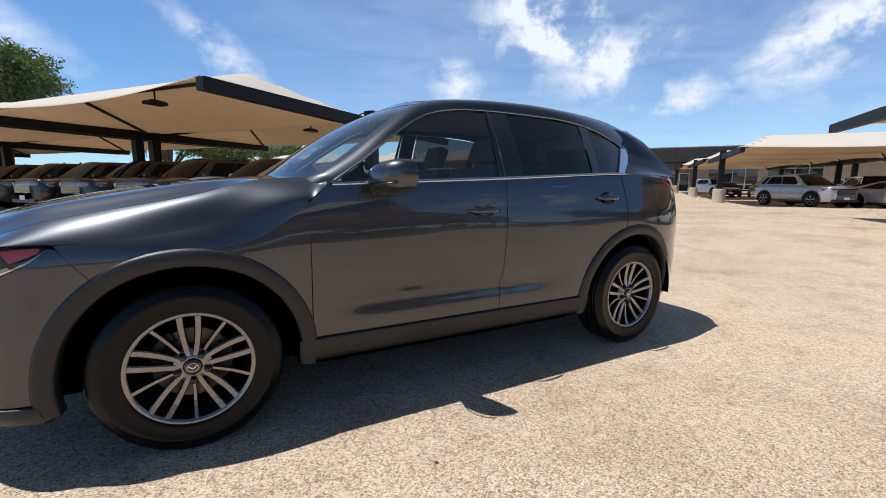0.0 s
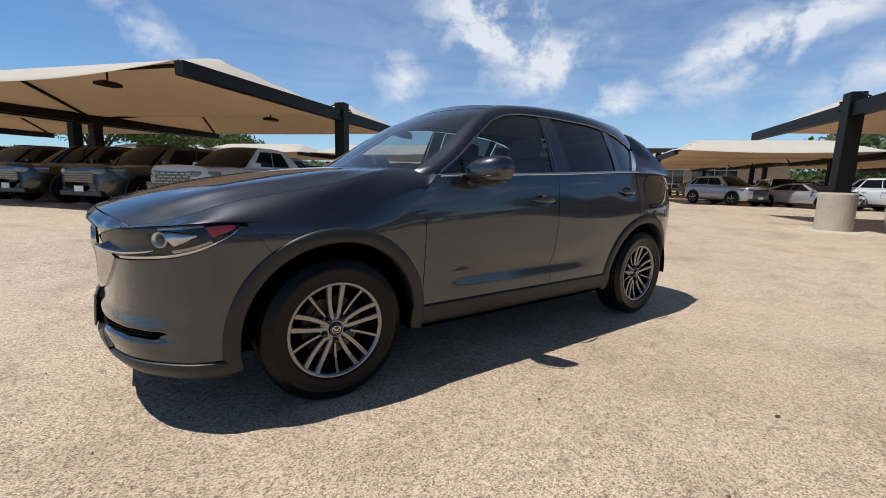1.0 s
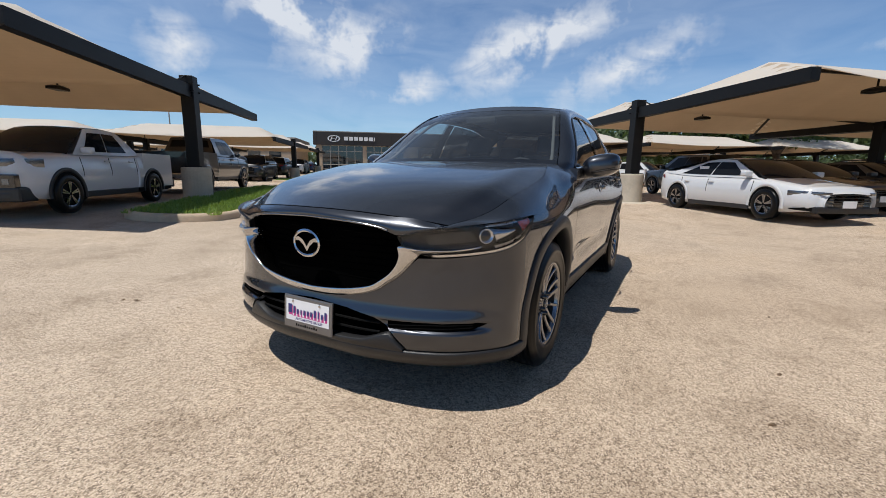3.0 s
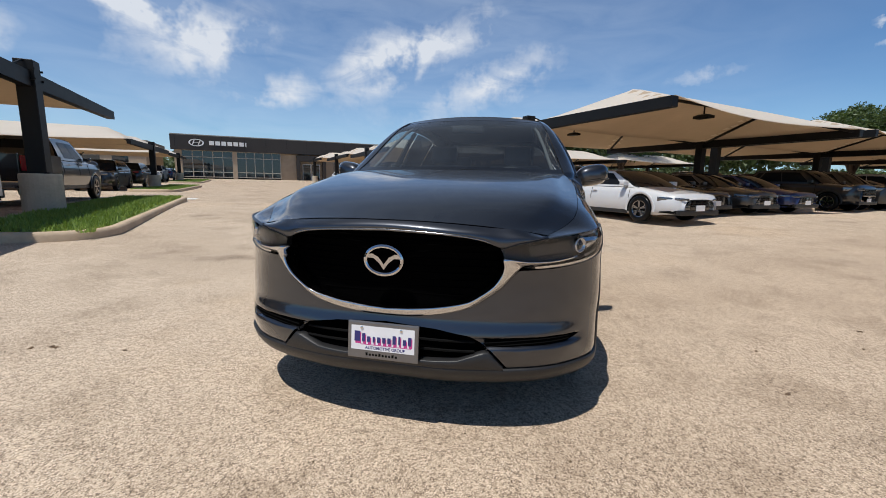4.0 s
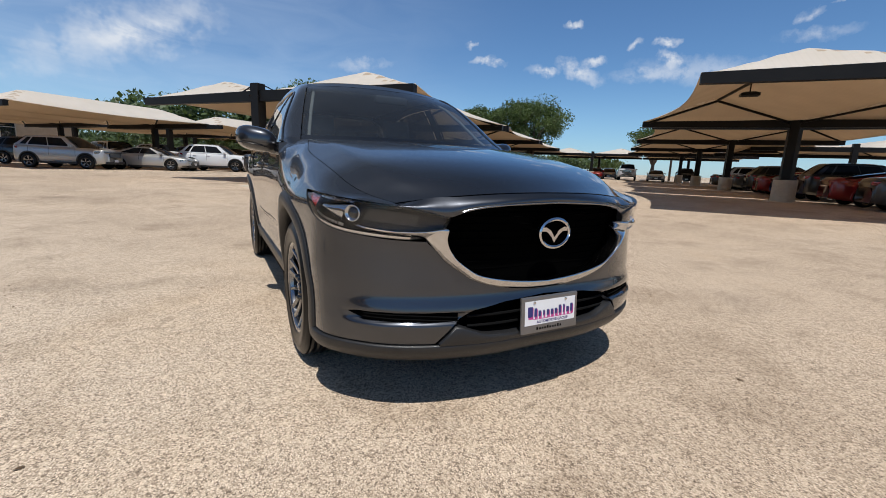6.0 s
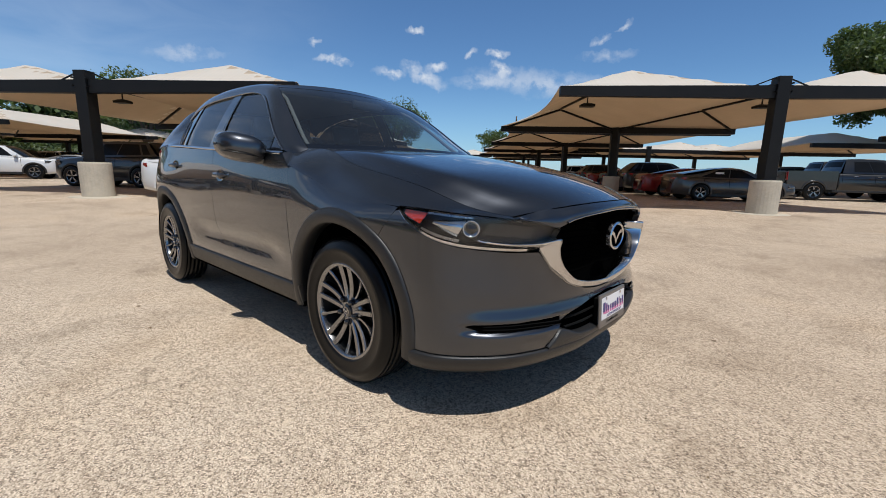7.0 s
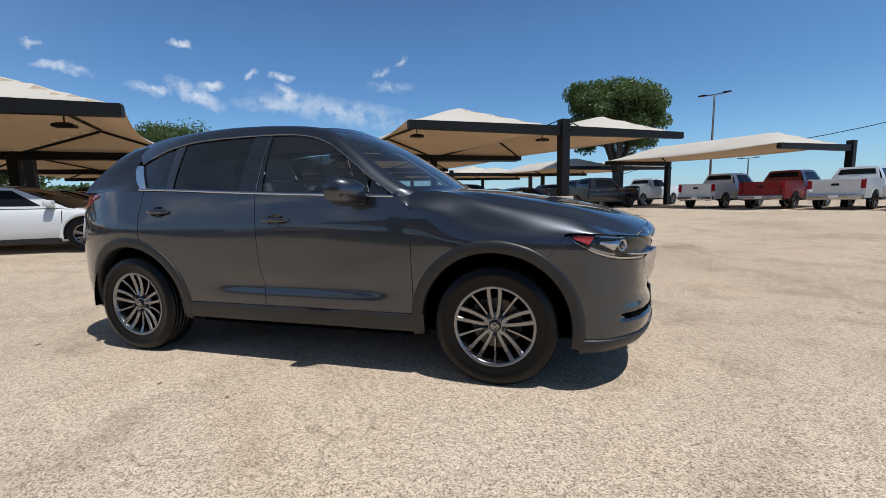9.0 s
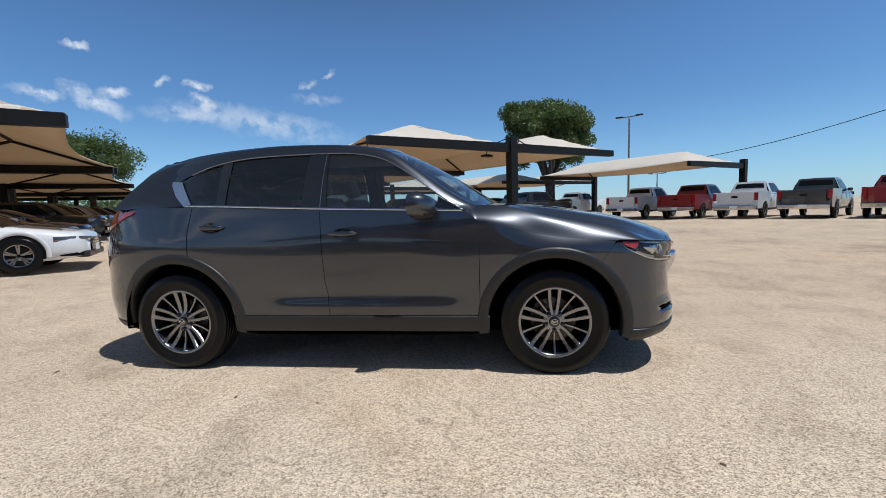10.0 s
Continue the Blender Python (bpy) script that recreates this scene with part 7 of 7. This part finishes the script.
for u0, v0, dv, n, turn in ((-31.5, 14.0, 3.0, 8, 180), (-44.5, 9.0, 3.0, 7, 0), (-26.4, -9.6, -2.9, 8, 0), (-33.2, -9.6, -2.9, 8, 180), (-48.0, -11.0, -2.9, 7, 0), (-55.0, -11.0, -2.9, 6, 180), (-1.5, 57.0, -0.6, 1, -90)):
    for i in range(n):
        kd, c = pick.choice(("suv", "sedan", "suv")), pick.choice(("black", "grey", "white", "silver", "black", "blue"))
        park(kd, c, u0, v0 + dv * i, turn, UNDER)
# the cross row that closes the aisle
for u, k_, c in ((-8.6, "suv", "black"), (-3.0, "sedan", "red"), (0.7, "pickup", "white"), (3.9, "sedan", "silver"), (7.0, "suv", "grey")):
    park(k_, c, u, 54.5, -90, UNDER)

# ---- showroom ----
def showroom():
    b = empty("showroom_building", "long low showroom with dark fascia, glass front and beige stone", "building", at=lot(-69.0, 0, gz(-69, 0)))
    v0, v1, h = -12.2, 30.0, 6.2
    bm = box_bm((-14, v0, 0), (-0.25, v1, h - 0.05))
    part("wall", bm, M_STONE, b, "beige stone wall")
    bm = box_bm((-14.2, v0 - 0.3, h - 0.05), (0.35, v1 + 0.3, h + 0.15), 0.02)
    part("roof", bm, M_ROOFING, b)
    bm = box_bm((-0.2, v0 - 0.3, 4.1), (0.6, v1 + 0.3, h), 0.03)
    fascia = part("fascia", bm, M_FASCIA, b, "dark bronze fascia band")
    for k in range(14):
        y = v0 + 0.3 + k * (v1 - v0) / 14
        bm = box_bm((0.6, y - 0.01, 4.12), (0.607, y + 0.01, h - 0.02))
        part("panel_joint", bm, M_BLACK, fascia)
    # sign: an oval and seven plain bars
    bm = bmesh.new()
    for k in range(24):
        a, c = 2 * math.pi * k / 24, 2 * math.pi * (k + 1) / 24
        q = [bm.verts.new((0.68, -9.2 + rr * 1.0 * math.cos(t), 5.15 + rr * 0.52 * math.sin(t))) for rr, t in ((1.0, a), (1.0, c), (0.8, c), (0.8, a))]
        bm.faces.new(q)
    add_bar(bm, (0.68, -9.7, 4.85), (0.68, -9.45, 5.45), 0.03, 0.14, (0, 1, 0))
    add_bar(bm, (0.68, -8.95, 4.85), (0.68, -8.7, 5.45), 0.03, 0.14, (0, 1, 0))
    add_bar(bm, (0.68, -9.6, 5.12), (0.68, -8.8, 5.18), 0.03, 0.12, (1, 0, 0))
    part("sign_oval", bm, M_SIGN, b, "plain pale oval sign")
    for k in range(7):
        w = 0.62 if k < 6 else 0.16
        y = -7.55 + 0.80 * k
        bm = box_bm((0.66, y, 4.88), (0.74, y + w, 5.46))
        part("sign_bar", bm, M_SIGN, b, "plain pale sign bar")

    def bay(y0, y1, cols):
        w = empty_child("window", b)
        cw = (y1 - y0) / cols
        for i in range(cols):
            for z0, z1 in ((0.25, 1.0), (1.0, 3.15), (3.15, 4.08)):
                bm = box_bm((-0.10, y0 + cw * i + 0.04, z0 + 0.04), (-0.06, y0 + cw * (i + 1) - 0.04, z1 - 0.04))
                part("pane", bm, M_SHOPGLASS, w)
        bm = bmesh.new()
        for i in range(cols + 1):
            add_box(bm, (-0.2, y0 + cw * i - 0.05, 0.2), (0.05, y0 + cw * i + 0.05, 4.1))
        for z in (0.25, 1.0, 3.15, 4.08):
            add_box(bm, (-0.2, y0, z - 0.05), (0.05, y1, z + 0.05))
        part("window_frame", bm, M_MULLION, w)
        bm = box_bm((-0.23, y0, 0.0), (-0.12, y1, 4.1))
        part("reveal", bm, M_BLACK, w)

    bay(-11.2, -4.6, 5)
    bay(-4.0, 2.2, 5)
    bay(10.5, 16.5, 4)
    bay(17.5, 23.5, 4)
    for y0, y1 in ((-4.6, -4.0), (-12.0, -11.2)):
        bm = box_bm((-0.2, y0, 0), (0.2, y1, 4.1))
        part("pier", bm, M_STONE, b)
    bm = bmesh.new()
    add_box(bm, (-0.2, 4.6, 0), (0.9, 5.1, 3.9))
    add_box(bm, (-0.2, 8.6, 0), (0.9, 9.1, 3.9))
    add_box(bm, (-0.2, 5.1, 3.0), (0.9, 8.6, 3.9))
    part("portal", bm, M_FASCIA, b, "dark bronze door portal")
    for y in (5.6, 7.0):
        bm = box_bm((-0.1, y, 0.05), (-0.04, y + 1.15, 2.5))
        d = part("door", bm, M_SHOPGLASS, b)
        bm = bmesh.new()
        add_box(bm, (-0.12, y - 0.08, 0), (0.02, y, 2.6))
        add_box(bm, (-0.12, y + 1.15, 0), (0.02, y + 1.23, 2.6))
        add_box(bm, (-0.12, y, 2.5), (0.02, y + 1.15, 2.6))
        part("door_frame", bm, M_SIGN, d)


def empty_child(name, parent):
    e = new(name)
    e.parent = parent
    return e


showroom()

low_b = empty("low_building", "beige single-storey building far behind the canopies", "building", at=lot(-66, -26, gz(-66, -26)))
bm = box_bm((-12, -16, 0), (0, 11, 4.4))
part("wall", bm, M_STONE, low_b)
bm = box_bm((-12.3, -16.3, 4.4), (0.4, 11.3, 5.0), 0.03)
part("roof", bm, M_ROOFING, low_b)
for k in range(8):
    bm = box_bm((-0.05, -14.5 + 3.1 * k, 0.9), (0.03, -12.7 + 3.1 * k, 2.8))
    part("window", bm, M_SHOPGLASS, low_b)


# ---- trees ----
def tree(name, u, v, height, spread, seed, label, leaves=9000, trunk_h=0.3, mat=None, size=0.16):
    rnd = random.Random(seed)
    z0 = gz(u, v)
    t = empty(name, label, "tree", at=lot(u, v, z0))
    bm = bmesh.new()
    fork = height * trunk_h
    r0 = 0.035 * height
    add_tube(bm, [(0, 0, -0.2), (0.02, 0, fork * 0.35), (0.06 * fork, 0.03, fork * 0.7), (0.05 * fork, 0.05, fork)], [r0 * 1.35, r0, r0 * 0.85, r0 * 0.8], 10)
    clumps = []
    n = 9
    for i in range(n):
        a = 2 * math.pi * i / n + rnd.uniform(-0.3, 0.3)
        up = rnd.uniform(0.35, 1.0)
        reach = spread * 0.39 * math.sqrt(max(0.05, 1 - ((up - 0.45) / 0.62) ** 2)) * rnd.uniform(0.75, 1.05)
        end = Vector((reach * math.cos(a), reach * math.sin(a), fork + (height - fork) * (0.30 + 0.58 * up)))
        base = Vector((0.05 * fork, 0.05, fork * rnd.uniform(0.8, 1.0)))
        mid = base.lerp(end, 0.5) + Vector((rnd.uniform(-0.3, 0.3), rnd.uniform(-0.3, 0.3), 0.08 * height))
        add_tube(bm, [base, base.lerp(mid, 0.5), mid, mid.lerp(end, 0.6), end], [r0 * 0.55, r0 * 0.42, r0 * 0.3, r0 * 0.18, r0 * 0.07], 7)
        clumps.append((end, spread * rnd.uniform(0.15, 0.22)))
        clumps.append((mid.lerp(end, 0.5) + Vector((0, 0, spread * 0.03)), spread * rnd.uniform(0.13, 0.2)))
        for _ in range(3):
            b = rnd.uniform(0, 6.28)
            e2 = end + Vector((math.cos(b), math.sin(b), rnd.uniform(-0.5, 0.5))) * spread * 0.16
            add_tube(bm, [mid.lerp(end, 0.7), mid.lerp(e2, 0.85), e2], [r0 * 0.14, r0 * 0.09, r0 * 0.04], 5)
            clumps.append((e2, spread * rnd.uniform(0.08, 0.14)))
    for _ in range(46):
        d = Vector((rnd.gauss(0, 1), rnd.gauss(0, 1), rnd.gauss(0, 1))).normalized() * rnd.random() ** 0.4
        c = Vector((d.x * spread * 0.43, d.y * spread * 0.43, fork * 1.15 + (height - fork * 1.15) * (0.5 + 0.44 * d.z)))
        clumps.append((c, spread * rnd.uniform(0.07, 0.15)))
    part("trunk", bm, M_BARK, t, "grey-brown trunk and limbs", smooth=True)
    vs, fs = [], []
    wsum = sum(r ** 2 for _, r in clumps)
    for c, r in clumps:
        for _ in range(int(leaves * r ** 2 / wsum)):
            d = Vector((rnd.gauss(0, 1), rnd.gauss(0, 1), rnd.gauss(0, 0.7)))
            d = d.normalized() * r * rnd.random() ** 0.45
            p = c + Vector((d.x, d.y, d.z * 0.75))
            q = Vector((rnd.gauss(0, 1), rnd.gauss(0, 1), rnd.gauss(0, 1))).normalized()
            s = q.cross(Vector((rnd.gauss(0, 1), rnd.gauss(0, 1), rnd.gauss(0, 1)))).normalized()
            L = size * rnd.uniform(0.6, 1.4)
            i = len(vs)
            vs += [tuple(p - q * L), tuple(p + s * L * 0.45), tuple(p + q * L), tuple(p - s * L * 0.45)]
            fs.append((i, i + 1, i + 2, i + 3))
    me = bpy.data.meshes.new("crown")
    me.from_pydata(vs, [], fs)
    me.materials.append(mat or M_LEAF)
    cr = new("crown", me)
    cr.parent = t
    cr["label"] = "uneven crown of small green leaves"
    return t


tree("oak_tree", 24.0, 22.5, 9.6, 7.7, 3, "broad green live oak rising behind the canopies", 60000, 0.27, size=0.115)
tree("oak_tree", -15.3, 44.0, 7.8, 6.6, 4, "green oak tree behind the row of parked cars", 20000, size=0.12)
tree("oak_tree", -9.7, 46.0, 8.6, 8.4, 8, "wide green oak tree behind the row of parked cars", 20000, size=0.12)
tree("oak_tree", -27.7, 31.0, 9.0, 8.0, 9, "dark green oak tree rising behind the far canopies", 8000)
tree("oak_tree", -11.7, -38.0, 10.2, 9.0, 5, "tall green oak tree behind the canopies", 20000, size=0.12)
tree("oak_tree", -24.0, -40.0, 8.0, 9.0, 6, "green oak tree far behind the canopies", 7000)
tree("oak_tree", -22.0, -30.0, 5.4, 6.5, 12, "low green tree between the canopies", 6000)
tree("oak_tree", -32.0, -33.0, 5.5, 7.0, 13, "low green tree between the canopies", 6000)
tree("oak_tree", 3.7, 72.9, 8.8, 7.0, 7, "green tree far across the lot", 6000)


def thicket(name, spots, label, count, mat, size=0.3):
    """A far belt of trees: many leaves gathered in uneven heads."""
    rnd = random.Random(len(name) + count)
    vs, fs = [], []
    for u, v, w, h in spots:
        heads = [(u + rnd.gauss(0, w * 0.35), v + rnd.gauss(0, w * 0.35), h * rnd.uniform(0.5, 0.85), w * rnd.uniform(0.22, 0.4)) for _ in range(9)]
        for hu, hv, hz, hr in heads:
            for _ in range(count // 9):
                d = Vector((rnd.gauss(0, 1), rnd.gauss(0, 1), rnd.gauss(0, 0.8))).normalized() * hr * rnd.random() ** 0.4
                p = lot(hu + d.x, hv + d.y).translation
                p.z = max(gz(u, v) + 0.1, gz(u, v) + hz + d.z * (h * 0.5 / max(hr, 0.1)) * 0.55)
                q = Vector((rnd.gauss(0, 1), rnd.gauss(0, 1), rnd.gauss(0, 1))).normalized()
                s = q.cross(Vector((0.3, 0.2, 1))).normalized()
                L = size * rnd.uniform(0.6, 1.5)
                i = len(vs)
                vs += [tuple(p - q * L), tuple(p + s * L * 0.6), tuple(p + q * L), tuple(p - s * L * 0.6)]
                fs.append((i, i + 1, i + 2, i + 3))
    me = bpy.data.meshes.new(name)
    me.from_pydata(vs, [], fs)
    me.materials.append(mat)
    ob = new(name, me)
    return tagged(ob, label, "trees", kind="stuff")


rt = random.Random(21)
belt = []
for a in range(96, 262, 5):
    d = rt.uniform(85, 115)
    belt.append((d * math.cos(radians(a)), d * math.sin(radians(a)), rt.uniform(11, 17), rt.uniform(3.0, 5.0)))
thicket("far_woods", belt, "dark green belt of trees along the horizon", 2200, M_FARLEAF, 0.36)
hill = []
for a in range(118, 152, 4):
    d = rt.uniform(62, 75)
    hill.append((d * math.cos(radians(a)), d * math.sin(radians(a)), 9, rt.uniform(7, 9.5)))
thicket("wooded_rise", hill, "dense green trees rising behind the far canopies", 1700, M_FARLEAF, 0.4)


# ---- poles and wires ----
def light_pole(u, v, h, turn, label):
    p = empty("light_pole", label, "light pole", "light poles", lot(u, v, gz(u, v), turn))
    bm = bmesh.new()
    add_tube(bm, [(0, 0, 0), (0, 0, h * 0.5), (0, 0, h)], [0.11, 0.09, 0.07], 10)
    part("pole", bm, M_POLE, p, smooth=True)
    bm = bmesh.new()
    add_bar(bm, (0, -0.9, h - 0.02), (0, 0.9, h - 0.02), 0.08)
    part("arm", bm, M_POLE, p)
    for s in (-1, 1):
        bm = box_bm((-0.16, s * 0.95 - 0.32, h - 0.02), (0.16, s * 0.95 + 0.32, h + 0.09), 0.02)
        part("lamp_head", bm, M_STEEL, p)
    bm = bmesh.new()
    lathe(bm, [(0, 0), (0.3, 0), (0.3, 0.7), (0, 0.7)], 16, "z")
    part("base", bm, M_CONCRETE, p)


light_pole(36.0, 23.6, 9.4, 20, "tall slim car park light pole with two lamp heads")
light_pole(60.0, 36.0, 5.2, 20, "far slim car park light pole with two lamp heads")
light_pole(-60.0, -30.0, 9.0, 0, "far slim car park light pole with two lamp heads")
up = empty("utility_pole", "weathered wooden utility pole beyond the canopies", "utility pole", at=lot(6.0, 66.0, 0))
bm = bmesh.new()
add_tube(bm, [(0, 0, 0), (0, 0, 5), (0, 0, 10.0)], [0.16, 0.14, 0.11], 8)
part("pole", bm, M_BARK, up, smooth=True)
bm = bmesh.new()
add_bar(bm, (0, -0.9, 9.4), (0, 0.9, 9.4), 0.1, 0.12)
part("crossarm", bm, M_BARK, up)
bm = bmesh.new()
a, b = lot(40, 23.0).translation + Vector((0, 0, 4.9)), lot(44, 6.5).translation + Vector((0, 0, 7.7))
pts = [a.lerp(b, t) - Vector((0, 0, 0.5 * math.sin(math.pi * t))) for t in np.linspace(-0.8, 2.2, 25)]
add_tube(bm, pts, 0.03, 5)
wire_ob = part("overhead_cable", bm, M_BLACK)
tagged(wire_ob, "thin black overhead cable crossing the sky", "cable")
bm = box_bm((-3, -8, 2.4), (3, 8, 3.0), 0.05)
aw = part("blue_awning", bm, M_BLUE, at=lot(-9.0, -58.0, 0))
tagged(aw, "bright blue flat awning far behind the parked cars", "awning")
bm = bmesh.new()
for du in (-2.6, 2.6):
    for dv in (-7, 0, 7):
        add_box(bm, (du - 0.1, dv - 0.1, -0.2), (du + 0.1, dv + 0.1, 2.42))
part("support", bm, M_STEEL, aw)


# ---- litter on the paving ----
def litter():
    """Dry leaves and small pebbles strewn thinly over the paving."""
    rnd = random.Random(21)
    vs, fs = [], []
    for _ in range(260):
        r, a = 1.2 + 9.0 * rnd.random() ** 0.7, rnd.uniform(0, 6.283)
        x, y = 1.0 + r * math.cos(a), r * math.sin(a)
        u, v = x * math.cos(LOT) + y * math.sin(LOT), -x * math.sin(LOT) + y * math.cos(LOT)
        z = gz(u, v)
        k, w, t = len(vs), rnd.uniform(0.006, 0.016), rnd.uniform(0, 6.283)
        c, q = math.cos(t), math.sin(t)
        for dx, dy, dz in ((-1.6, 0, 0.003), (-0.4, -0.7, 0.006), (1.3, -0.3, 0.002), (1.0, 0.5, 0.009), (-0.5, 0.7, 0.004)):
            vs.append((x + w * (dx * c - dy * q), y + w * (dx * q + dy * c), z + dz))
        fs.append((k, k + 1, k + 2, k + 3, k + 4))
    for _ in range(420):
        r, a = 1.0 + 8.0 * rnd.random() ** 0.7, rnd.uniform(0, 6.283)
        x, y = 1.0 + r * math.cos(a), r * math.sin(a)
        u, v = x * math.cos(LOT) + y * math.sin(LOT), -x * math.sin(LOT) + y * math.cos(LOT)
        z = gz(u, v)
        k, w = len(vs), rnd.uniform(0.003, 0.008)
        for j in range(5):
            t = 1.2566 * j + rnd.uniform(-0.3, 0.3)
            vs.append((x + w * math.cos(t), y + w * math.sin(t), z - 0.001))
        vs.append((x, y, z + w * rnd.uniform(0.7, 1.1)))
        fs += [(k + j, k + (j + 1) % 5, k + 5) for j in range(5)]
    me = bpy.data.meshes.new("litter")
    me.from_pydata(vs, [], fs)
    me.materials.append(M_LITTER)
    ob = new("litter", me)
    tagged(ob, "dry brown leaves and pebbles strewn on the paving", "litter", kind="stuff")


litter()
